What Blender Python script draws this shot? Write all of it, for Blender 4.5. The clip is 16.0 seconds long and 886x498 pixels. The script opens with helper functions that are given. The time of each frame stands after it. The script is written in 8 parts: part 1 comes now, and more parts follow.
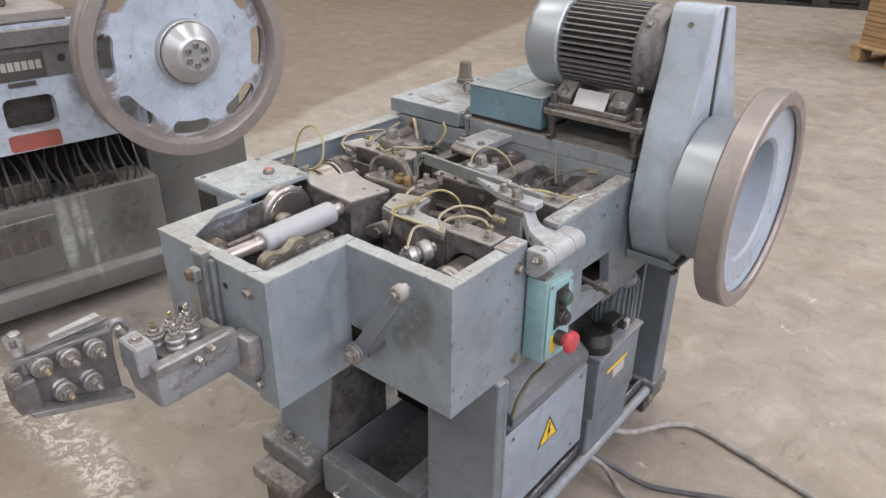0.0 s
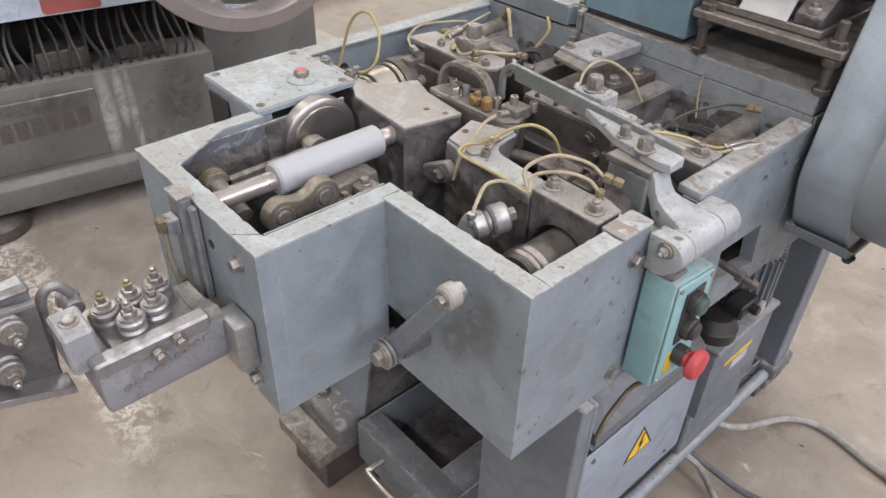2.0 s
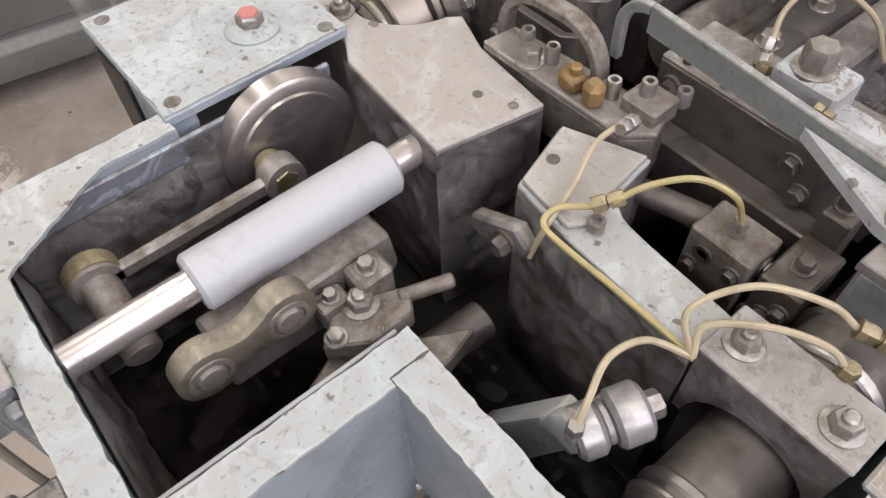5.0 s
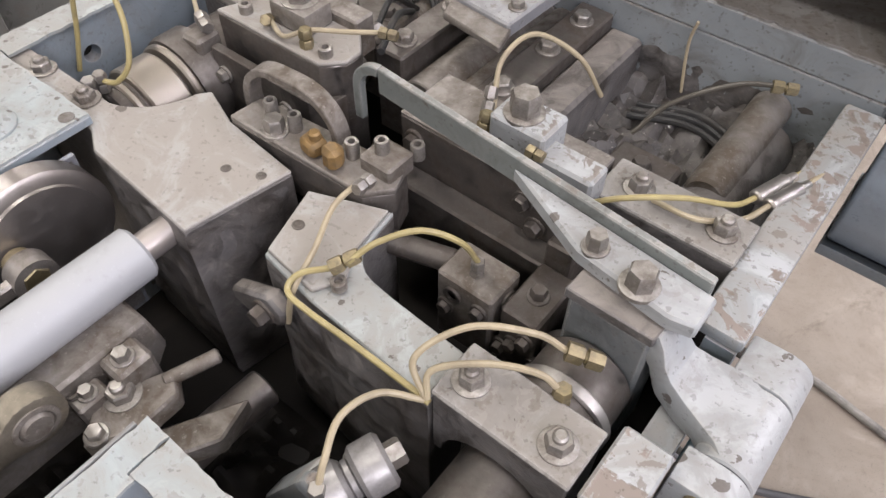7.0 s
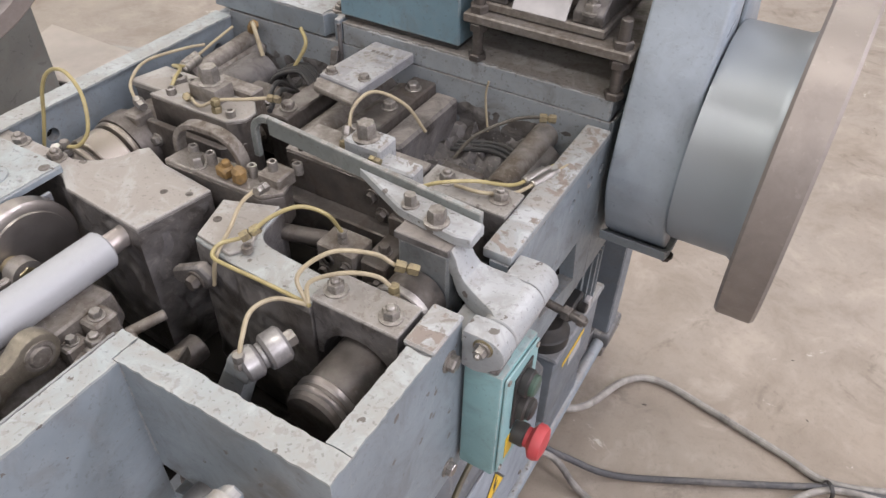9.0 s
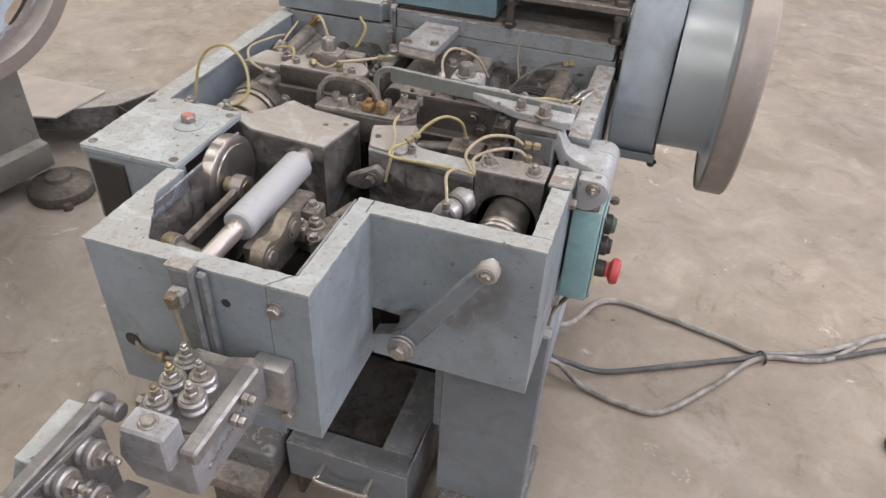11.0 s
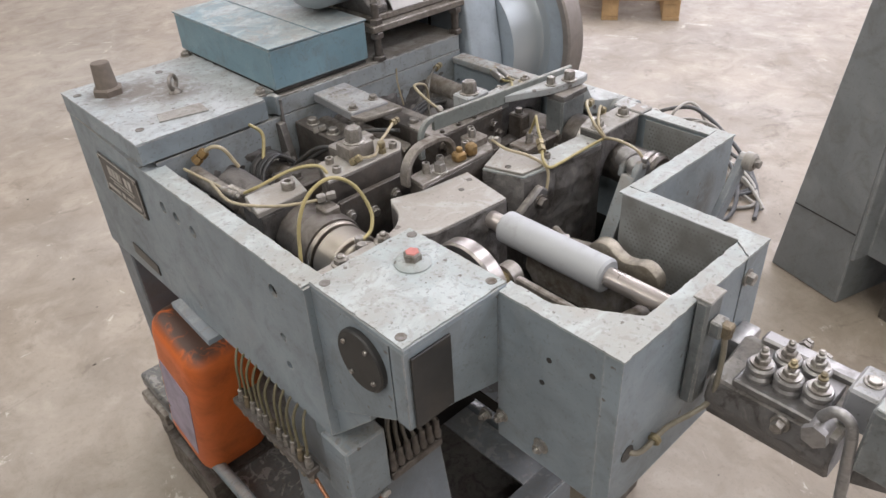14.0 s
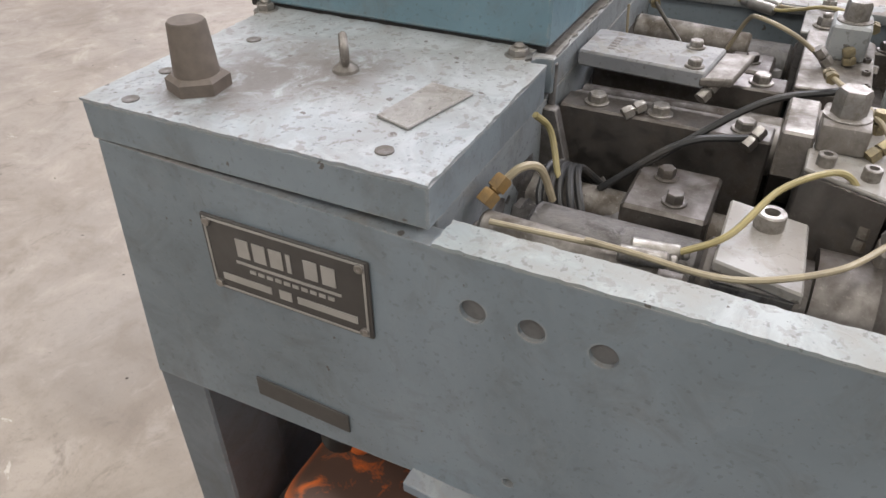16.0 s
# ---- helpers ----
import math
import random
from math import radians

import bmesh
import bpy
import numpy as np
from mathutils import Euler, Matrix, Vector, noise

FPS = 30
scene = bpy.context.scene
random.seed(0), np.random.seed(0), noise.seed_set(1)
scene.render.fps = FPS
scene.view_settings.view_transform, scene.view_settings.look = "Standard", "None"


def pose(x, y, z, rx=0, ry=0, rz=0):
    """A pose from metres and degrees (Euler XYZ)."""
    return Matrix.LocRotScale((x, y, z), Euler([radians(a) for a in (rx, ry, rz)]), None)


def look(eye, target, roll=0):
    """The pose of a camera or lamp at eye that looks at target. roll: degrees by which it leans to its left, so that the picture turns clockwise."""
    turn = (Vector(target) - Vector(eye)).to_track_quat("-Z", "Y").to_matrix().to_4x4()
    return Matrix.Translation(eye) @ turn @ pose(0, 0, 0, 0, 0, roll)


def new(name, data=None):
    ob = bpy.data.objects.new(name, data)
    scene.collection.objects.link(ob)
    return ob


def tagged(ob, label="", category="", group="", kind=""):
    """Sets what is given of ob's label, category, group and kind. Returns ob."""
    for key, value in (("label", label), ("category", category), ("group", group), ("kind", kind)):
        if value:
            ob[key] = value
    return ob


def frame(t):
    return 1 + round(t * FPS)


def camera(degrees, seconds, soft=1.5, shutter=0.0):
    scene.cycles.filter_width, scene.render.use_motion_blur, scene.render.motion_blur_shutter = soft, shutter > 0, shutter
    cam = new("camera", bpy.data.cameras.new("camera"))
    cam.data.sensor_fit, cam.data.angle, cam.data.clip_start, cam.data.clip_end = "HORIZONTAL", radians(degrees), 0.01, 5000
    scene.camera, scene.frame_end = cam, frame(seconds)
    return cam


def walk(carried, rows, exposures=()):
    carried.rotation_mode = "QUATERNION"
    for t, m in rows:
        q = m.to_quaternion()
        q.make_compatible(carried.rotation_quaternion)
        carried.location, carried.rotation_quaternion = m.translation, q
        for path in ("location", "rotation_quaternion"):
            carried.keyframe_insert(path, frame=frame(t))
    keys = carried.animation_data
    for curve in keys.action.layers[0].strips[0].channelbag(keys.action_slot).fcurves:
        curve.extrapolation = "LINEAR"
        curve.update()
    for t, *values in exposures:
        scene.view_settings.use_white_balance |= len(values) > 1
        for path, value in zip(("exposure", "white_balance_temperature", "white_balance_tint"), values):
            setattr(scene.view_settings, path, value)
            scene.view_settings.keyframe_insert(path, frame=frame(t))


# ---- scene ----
cam = camera(62.8, 16.0)
PATH = [
    (0, (0.591, -0.744, 1.472), (-0.533, 0.627, 0.546), 0.3),
    (0.5, (0.507, -0.558, 1.451), (-0.595, 0.777, 0.449), 0.6),
    (1, (0.449, -0.488, 1.419), (-0.655, 0.791, 0.348), 1.3),
    (1.5, (0.4, -0.47, 1.396), (-0.735, 0.721, 0.26), 1.8),
    (2, (0.338, -0.435, 1.373), (-0.834, 0.654, 0.172), 1.7),
    (2.5, (0.179, -0.363, 1.367), (-0.969, 0.638, 0.071), 2.0),
    (3, (0.03, -0.315, 1.35), (-1.06, 0.664, -0.012), 3.4),
    (3.2, (0.006, -0.282, 1.354), (-1.055, 0.63, -0.075), 2.0),
    (5.3, (-0.066, -0.07, 1.285), (-0.989, 0.658, -0.333), -2.3),
    (5.5, (-0.062, -0.057, 1.291), (-0.956, 0.707, -0.327), -1.5),
    (6, (-0.046, -0.03, 1.301), (-0.897, 0.828, -0.292), -1.0),
    (6.5, (-0.025, -0.018, 1.305), (-0.836, 0.923, -0.262), -0.1),
    (7, (0.003, -0.017, 1.312), (-0.779, 0.973, -0.24), 0.6),
    (7.5, (0.054, -0.006, 1.321), (-0.721, 1.023, -0.209), 0.7),
    (8, (0.12, -0.036, 1.342), (-0.663, 1.061, -0.136), -0.1),
    (8.2, (0.144, -0.079, 1.353), (-0.631, 1.075, -0.084), -0.0),
    (10.3, (0.263, -0.533, 1.463), (-0.383, 0.896, 0.222), 3.8),
    (10.5, (0.218, -0.617, 1.462), (-0.388, 0.839, 0.233), 3.8),
    (11, (0.079, -0.7, 1.444), (-0.376, 0.813, 0.218), 2.8),
    (11.5, (-0.222, -0.719, 1.412), (-0.321, 0.875, 0.209), 3.0),
    (12, (-0.389, -0.773, 1.401), (-0.132, 0.791, 0.181), 0.7),
    (12.5, (-0.595, -0.828, 1.415), (-0.017, 0.611, 0.152), -0.1),
    (13, (-0.754, -0.739, 1.406), (0.036, 0.63, 0.18), -1.1),
    (13.5, (-0.86, -0.588, 1.403), (0.091, 0.721, 0.227), -3.0),
    (14, (-1.003, -0.451, 1.414), (0.086, 0.789, 0.284), -3.5),
    (14.5, (-1.091, -0.261, 1.386), (0.053, 0.917, 0.244), -3.2),
    (15, (-1.073, -0.014, 1.346), (0.12, 1.078, 0.169), -2.7),
    (15.5, (-1.071, 0.199, 1.286), (0.233, 1.098, 0.065), -0.6),
    (16, (-1.036, 0.403, 1.195), (0.406, 1.131, 0.016), -0.6),
]
walk(cam, [(t, look(eye, target, roll)) for t, eye, target, roll in PATH], [(0.0, -0.04, 6350, 12), (1.5, -0.02, 6340, 12.5), (3.0, 0.04, 6400, 13), (5.5, 0.10, 6500, 14), (8.0, 0.0, 6460, 14.5), (10.5, -0.08, 6480, 13), (12.0, -0.13, 6530, 13.5), (13.0, 0.06, 6430, 11), (14.0, 0.0, 6360, 11.5), (15.5, -0.09, 6360, 11.5), (16.0, -0.03, 6360, 11.5)])

# ---- light ----
world = bpy.data.worlds.new("world")
scene.world = world
world.use_nodes = True
world.node_tree.nodes["Background"].inputs[0].default_value = (0.80, 0.88, 1.0, 1)
world.node_tree.nodes["Background"].inputs[1].default_value = 0.12

scene.view_settings.exposure = 0.0


def unseen_hall_lamp(x, y, power, colour, sx=2.6, sy=0.9):
    """One area lamp under the ceiling, out of view, standing in for the hall's lighting."""
    d = bpy.data.lights.new("unseen_hall_lamp", "AREA")
    d.shape, d.size, d.size_y, d.energy, d.color = "RECTANGLE", sx, sy, power, colour
    ob = new("unseen_hall_lamp", d)
    ob.matrix_world = pose(x, y, 6.9)
    tagged(ob, kind="structure")


# Assumed rows, warmer left and stronger right, added to brighten the machine's side faces.
WARM, COOL = (1.0, 0.975, 0.91), (0.97, 0.96, 1.04)
for hx, pw in ((-10.8, 190), (-5.5, 175), (-0.3, 125), (4.2, 180), (8.4, 310), (13.2, 620)):
    for hy, k in ((-10.2, 0.9), (-5.0, 1.0), (0.2, 1.0), (5.4, 0.85), (10.6, 0.8)):
        unseen_hall_lamp(hx, hy, pw * k * 0.88, WARM if hx < 0 else COOL)

# ---- materials ----


def nodes_of(name):
    m = bpy.data.materials.new(name)
    m.use_nodes = True
    nt = m.node_tree
    b = nt.nodes["Principled BSDF"]
    return m, nt, b


def N(nt, kind, **kw):
    n = nt.nodes.new("ShaderNode" + kind)
    for k, v in kw.items():
        if k in ("operation", "blend_type", "data_type", "feature", "noise_dimensions", "distance"):
            setattr(n, k, v)
        else:
            n.inputs[k.replace("_", " ")].default_value = v
    return n


def noise_tex(nt, co, scale, detail=4.0, rough=0.6, dist=0.0):
    n = N(nt, "TexNoise", Scale=scale, Detail=detail, Roughness=rough, Distortion=dist)
    nt.links.new(co, n.inputs["Vector"])
    return n.outputs["Fac"]


def ramp(nt, fac, lo, hi, a=0.0, b=1.0):
    n = N(nt, "MapRange")
    n.inputs["From Min"].default_value, n.inputs["From Max"].default_value = lo, hi
    n.inputs["To Min"].default_value, n.inputs["To Max"].default_value = a, b
    n.clamp = True
    nt.links.new(fac, n.inputs["Value"])
    return n.outputs["Result"]


def mul(nt, a, b, op="MULTIPLY"):
    n = N(nt, "Math", operation=op)
    for i, v in enumerate((a, b)):
        if isinstance(v, (int, float)):
            n.inputs[i].default_value = v
        else:
            nt.links.new(v, n.inputs[i])
    return n.outputs[0]


def mix(nt, fac, a, b, blend="MIX"):
    n = N(nt, "Mix", data_type="RGBA", blend_type=blend)
    for sock, v in ((n.inputs[0], fac), (n.inputs[6], a), (n.inputs[7], b)):
        if isinstance(v, (int, float)):
            sock.default_value = v
        elif isinstance(v, tuple):
            sock.default_value = (*v, 1)
        else:
            nt.links.new(v, sock)
    return n.outputs[2]


def coords(nt, shift=True):
    """Object coordinates, moved by a random step for each object."""
    tc = N(nt, "TexCoord")
    if not shift:
        return tc.outputs["Object"]
    oi = N(nt, "ObjectInfo")
    add = N(nt, "VectorMath", operation="ADD")
    nt.links.new(tc.outputs["Object"], add.inputs[0])
    sc = mul(nt, oi.outputs["Random"], 7.0)
    nt.links.new(sc, add.inputs[1])
    return add.outputs[0]


def up_facing(nt):
    g = N(nt, "NewGeometry")
    s = N(nt, "SeparateXYZ")
    nt.links.new(g.outputs["True Normal"], s.inputs[0])
    return ramp(nt, s.outputs["Z"], 0.55, 0.9)


def bump(nt, b, height, strength=0.3, dist=0.001):
    n = N(nt, "Bump", Strength=strength, Distance=dist)
    nt.links.new(height, n.inputs["Height"])
    nt.links.new(n.outputs[0], b.inputs["Normal"])


def paint(name, col, chip=(0.30, 0.29, 0.27), grime=(0.13, 0.11, 0.09), dust=(0.40, 0.37, 0.33), wear=0.5, top=0.7, rough=0.42, pale=(0.50, 0.52, 0.52), patch_size=34.0, chip_amt=1.0, grit_amt=0.65, nicks=0.0, nick_scale=90.0, edge=0.6, edge_col=(0.40, 0.39, 0.37)):
    """Old machine enamel: mottled, with chips, rubbed grime, pale scuffs, and settled dust on what faces up."""
    m, nt, b = nodes_of(name)
    co = coords(nt)
    big = noise_tex(nt, co, 4.0, 6, 0.62, 0.5)
    mid = noise_tex(nt, co, 17.0, 7, 0.68, 0.9)
    patch = noise_tex(nt, co, patch_size, 6, 0.6, 1.2)
    fine = noise_tex(nt, co, 120.0, 5, 0.7, 0.3)
    up = up_facing(nt)
    tone = tuple(c * 0.74 for c in col)
    c = mix(nt, ramp(nt, big, 0.36, 0.62), col, tone)
    c = mix(nt, mul(nt, ramp(nt, mid, 0.50, 0.66), 0.55 * wear), c, grime)
    # dust and pale rubbed paint on what faces up
    c = mix(nt, mul(nt, mul(nt, up, ramp(nt, big, 0.36, 0.56)), top), c, dust)
    c = mix(nt, mul(nt, mul(nt, up, ramp(nt, mid, 0.50, 0.40)), 0.75 * wear), c, pale)
    # chips down to primer and iron
    chips = ramp(nt, patch, 0.585 - 0.04 * wear, 0.605 - 0.04 * wear)
    c = mix(nt, mul(nt, chips, mul(nt, ramp(nt, up, 0, 1, 0.10, 1.0), min(1.0, wear) * chip_amt)), c, chip)
    scuff = N(nt, "TexNoise", Scale=9.0, Detail=8.0, Roughness=0.8, Distortion=3.0)
    nt.links.new(co, scuff.inputs["Vector"])
    c = mix(nt, mul(nt, ramp(nt, scuff.outputs["Fac"], 0.66, 0.72), 0.45 * wear), c, pale)
    specks = ramp(nt, noise_tex(nt, co, 190.0, 3, 0.55), 0.62, 0.66)
    c = mix(nt, mul(nt, specks, 0.45 * wear), c, (0.075, 0.065, 0.055))
    # brown specks of dirt lying on top
    grit = ramp(nt, noise_tex(nt, co, 85.0, 4, 0.6, 0.4), 0.575, 0.61)
    c = mix(nt, mul(nt, mul(nt, grit, up), grit_amt * wear), c, (0.17, 0.145, 0.12))
    # edges rubbed through
    if edge > 0:
        bv = N(nt, "Bevel", Radius=0.0035)
        bv.samples = 4
        geo = N(nt, "NewGeometry")
        dot = N(nt, "VectorMath", operation="DOT_PRODUCT")
        nt.links.new(bv.outputs[0], dot.inputs[0])
        nt.links.new(geo.outputs["Normal"], dot.inputs[1])
        rub = mul(nt, ramp(nt, dot.outputs["Value"], 0.985, 0.90), ramp(nt, mix_value(nt, patch, fine, 0.45), 0.44, 0.54))
        c = mix(nt, mul(nt, rub, edge), c, edge_col)
    relief = mix_value(nt, chips, mix_value(nt, fine, big, 0.4), 0.6)
    if nicks > 0:
        # scattered round nicks through to the iron, each with a broken rim
        v = N(nt, "TexVoronoi", Scale=nick_scale, Randomness=1.0)
        warp = N(nt, "VectorMath", operation="ADD")
        nt.links.new(co, warp.inputs[0])
        nt.links.new(mul(nt, noise_tex(nt, co, nick_scale * 2.2, 3, 0.6), 0.9 / nick_scale), warp.inputs[1])
        nt.links.new(warp.outputs[0], v.inputs["Vector"])
        sep = N(nt, "SeparateColor")
        nt.links.new(v.outputs["Color"], sep.inputs[0])
        size = ramp(nt, sep.outputs[0], 1.0 - nicks, 1.0, 0.0, 0.34)
        hit = mul(nt, size, v.outputs["Distance"], "GREATER_THAN")
        c = mix(nt, mul(nt, hit, 0.9), c, (0.115, 0.10, 0.088))
        relief = mul(nt, relief, mul(nt, hit, 0.5), "SUBTRACT")
    nt.links.new(c, b.inputs["Base Color"])
    nt.links.new(ramp(nt, mid, 0.3, 0.7, rough - 0.08, rough + 0.18), b.inputs["Roughness"])
    b.inputs["Specular IOR Level"].default_value = 0.4
    bump(nt, b, relief, 0.3, 0.0012)
    return m


def mix_value(nt, a, b, f):
    n = N(nt, "Mix", data_type="FLOAT")
    n.inputs[0].default_value = f
    nt.links.new(a, n.inputs[2])
    nt.links.new(b, n.inputs[3])
    return n.outputs[0]


def metal(name, col, rough=0.35, dirt=(0.10, 0.08, 0.06), dirty=0.5, metallic=0.9, scale=30.0, relief=0.2):
    """Machined or cast metal with oily brown dirt in patches."""
    m, nt, b = nodes_of(name)
    co = coords(nt)
    big = noise_tex(nt, co, scale * 0.35, 5, 0.65, 0.4)
    mid = noise_tex(nt, co, scale * 2.0, 5, 0.65, 0.3)
    fine = noise_tex(nt, co, scale * 9.0, 3, 0.6)
    oi = N(nt, "ObjectInfo")
    c = mix(nt, mul(nt, oi.outputs["Random"], 0.35), col, tuple(x * 0.72 for x in col))
    d = mul(nt, ramp(nt, mix_value(nt, big, mid, 0.45), 0.58 - 0.22 * dirty, 0.74 - 0.16 * dirty), min(1.0, dirty * 1.5))
    c = mix(nt, d, c, dirt)
    c = mix(nt, mul(nt, ramp(nt, fine, 0.62, 0.7), 0.4 * dirty), c, tuple(min(1, x * 1.5) for x in col))
    nt.links.new(c, b.inputs["Base Color"])
    met = mul(nt, ramp(nt, d, 0, 1, 1.0, 0.25), metallic)
    nt.links.new(met, b.inputs["Metallic"])
    nt.links.new(ramp(nt, mix_value(nt, mid, d, 0.5), 0.15, 0.85, rough - 0.06, min(0.9, rough + 0.3)), b.inputs["Roughness"])
    bump(nt, b, mix_value(nt, mid, fine, 0.5), relief, 0.0012)
    return m


def caked(name, dim=1.0):
    """Casting sides under years of oil and metal dust: grey-brown crust over dark paint, lumpy and half matt."""
    m, nt, b = nodes_of(name)
    co = coords(nt)
    big = noise_tex(nt, co, 9.0, 6, 0.62, 0.7)
    mid = noise_tex(nt, co, 32.0, 7, 0.7, 0.9)
    fine = noise_tex(nt, co, 150.0, 4, 0.65)
    up = up_facing(nt)
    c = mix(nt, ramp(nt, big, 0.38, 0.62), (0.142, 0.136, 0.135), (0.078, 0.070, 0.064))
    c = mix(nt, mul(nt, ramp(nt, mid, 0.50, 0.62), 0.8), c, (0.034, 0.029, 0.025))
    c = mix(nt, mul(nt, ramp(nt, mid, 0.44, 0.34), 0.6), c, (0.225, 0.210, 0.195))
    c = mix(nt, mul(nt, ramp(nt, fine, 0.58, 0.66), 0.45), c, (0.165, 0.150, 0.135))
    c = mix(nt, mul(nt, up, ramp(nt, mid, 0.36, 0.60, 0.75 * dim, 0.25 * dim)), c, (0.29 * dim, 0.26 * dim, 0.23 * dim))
    nt.links.new(c, b.inputs["Base Color"])
    nt.links.new(ramp(nt, mid, 0.3, 0.7, 0.62, 0.32), b.inputs["Roughness"])
    bump(nt, b, mix_value(nt, mid, fine, 0.35), 0.7, 0.004)
    return m


def plain(name, col, rough=0.45, var=0.25, scale=40.0, metallic=0.0, grime=(0.12, 0.10, 0.08), grimy=0.3, clear=0.0):
    m, nt, b = nodes_of(name)
    co = coords(nt)
    a = noise_tex(nt, co, scale, 4, 0.6)
    g = noise_tex(nt, co, scale * 0.3, 5, 0.65, 0.5)
    c = mix(nt, ramp(nt, a, 0.3, 0.7), col, tuple(x * (1 - var) for x in col))
    c = mix(nt, mul(nt, ramp(nt, g, 0.5, 0.72), grimy), c, grime)
    nt.links.new(c, b.inputs["Base Color"])
    b.inputs["Metallic"].default_value = metallic
    nt.links.new(ramp(nt, g, 0.3, 0.7, rough - 0.05, rough + 0.15), b.inputs["Roughness"])
    bump(nt, b, a, 0.12, 0.001)
    return m


def smear(m, spots, col=(0.125, 0.130, 0.128), second="Z", size=26.0, first="X"):
    """Ragged patches of another colour about given points (x, z, half width, half height): thrown oil, stains, a
    painted shadow.
    """
    nt = m.node_tree
    b = nt.nodes["Principled BSDF"]
    base = b.inputs["Base Color"].links[0].from_socket
    co = coords(nt, False)
    s = N(nt, "SeparateXYZ")
    nt.links.new(co, s.inputs[0])
    rag = noise_tex(nt, co, size, 7, 0.7, 1.0)
    for x, z, w, h in spots:
        dx = mul(nt, mul(nt, s.outputs[first], -x, "ADD"), 1.0 / w)
        dz = mul(nt, mul(nt, s.outputs[second], -z, "ADD"), 1.0 / h)
        rr = mul(nt, mul(nt, dx, dx), mul(nt, dz, dz), "ADD")
        f = mul(nt, ramp(nt, rr, 0.0, 1.0, 1.0, 0.0), ramp(nt, rag, 0.36, 0.54))
        base = mix(nt, mul(nt, f, 0.95), base, col)
    nt.links.new(base, b.inputs["Base Color"])
    return m


M_PAINT = paint("enamel_grey", (0.250, 0.292, 0.322), pale=(0.42, 0.46, 0.50), nicks=0.10, nick_scale=85.0)
M_PAINT_SMEARED = smear(paint("enamel_grey_smeared", (0.250, 0.292, 0.322), pale=(0.42, 0.46, 0.50), nicks=0.10, nick_scale=85.0), ((-0.075, 0.800, 0.040, 0.035), (-0.105, 0.775, 0.035, 0.045), (-0.060, 0.835, 0.03, 0.05), (-0.185, 0.735, 0.045, 0.05)))
M_PAINT_LIGHT = paint("enamel_blue_grey", (0.30, 0.35, 0.405), wear=0.35, top=0.35)
M_PAINT_DARK = paint("enamel_leg_grey", (0.175, 0.20, 0.225), wear=0.45, top=0.8)
M_HOOD = paint("enamel_hood_grey", (0.15, 0.165, 0.18), wear=0.4, top=0.25, dust=(0.24, 0.23, 0.22), pale=(0.26, 0.27, 0.28))
M_PEDESTAL = paint("enamel_pedestal_grey", (0.235, 0.25, 0.26), wear=0.6, top=0.5, grime=(0.12, 0.11, 0.10))
M_TOP = paint("worn_top_grey", (0.335, 0.378, 0.385), chip=(0.30, 0.275, 0.245), grime=(0.25, 0.235, 0.205), dust=(0.345, 0.335, 0.305), wear=0.85, top=0.6, pale=(0.41, 0.445, 0.445), patch_size=75.0, chip_amt=0.22, grit_amt=0.35, nicks=0.12, nick_scale=110.0)
M_SLAB = smear(paint("worn_slab_grey", (0.35, 0.39, 0.415), chip=(0.24, 0.21, 0.18), grime=(0.25, 0.235, 0.215), dust=(0.37, 0.355, 0.33), wear=0.8, top=0.4, pale=(0.43, 0.455, 0.47), patch_size=60.0, chip_amt=0.10, grit_amt=0.6, nicks=0.13, nick_scale=120.0), ((-0.58, 0.80, 0.11, 0.07), (-0.545, 0.742, 0.07, 0.05), (-0.625, 0.832, 0.05, 0.05)), (0.15, 0.13, 0.115), "Y", 30.0)
M_TOP_CHIPPED = paint("chipped_rim_grey", (0.31, 0.335, 0.345), chip=(0.235, 0.20, 0.175), grime=(0.24, 0.21, 0.18), dust=(0.37, 0.34, 0.30), wear=1.0, top=0.45, pale=(0.44, 0.46, 0.475))
M_LEVER = paint("white_lever_enamel", (0.375, 0.395, 0.405), chip=(0.26, 0.235, 0.21), grime=(0.20, 0.185, 0.165), dust=(0.37, 0.355, 0.33), wear=0.75, top=0.3, rough=0.34, pale=(0.46, 0.48, 0.49), patch_size=50.0, chip_amt=0.15, grit_amt=0.25, nicks=0.30, nick_scale=75.0)
M_GUARD = paint("enamel_guard", (0.40, 0.455, 0.51), wear=0.3, top=0.3, rough=0.32)
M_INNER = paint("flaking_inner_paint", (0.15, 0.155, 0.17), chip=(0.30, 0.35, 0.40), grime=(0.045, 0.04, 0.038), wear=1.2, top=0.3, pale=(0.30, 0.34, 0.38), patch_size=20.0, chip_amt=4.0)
M_BLOCK = paint("greasy_block_grey", (0.165, 0.178, 0.182), grime=(0.055, 0.05, 0.045), wear=1.0, top=0.6, dust=(0.22, 0.205, 0.185), pale=(0.26, 0.27, 0.27))
M_BAR = paint("grey_green_bar", (0.225, 0.245, 0.235), grime=(0.08, 0.075, 0.065), wear=0.9, top=0.4, dust=(0.25, 0.24, 0.22), pale=(0.34, 0.36, 0.35), nicks=0.12, nick_scale=60.0)
M_CLAMP = paint("grimy_white_clamp", (0.34, 0.355, 0.36), chip=(0.2, 0.18, 0.16), grime=(0.12, 0.11, 0.10), wear=1.0, top=0.35, dust=(0.36, 0.34, 0.31), pale=(0.41, 0.425, 0.43), nicks=0.15, nick_scale=90.0)
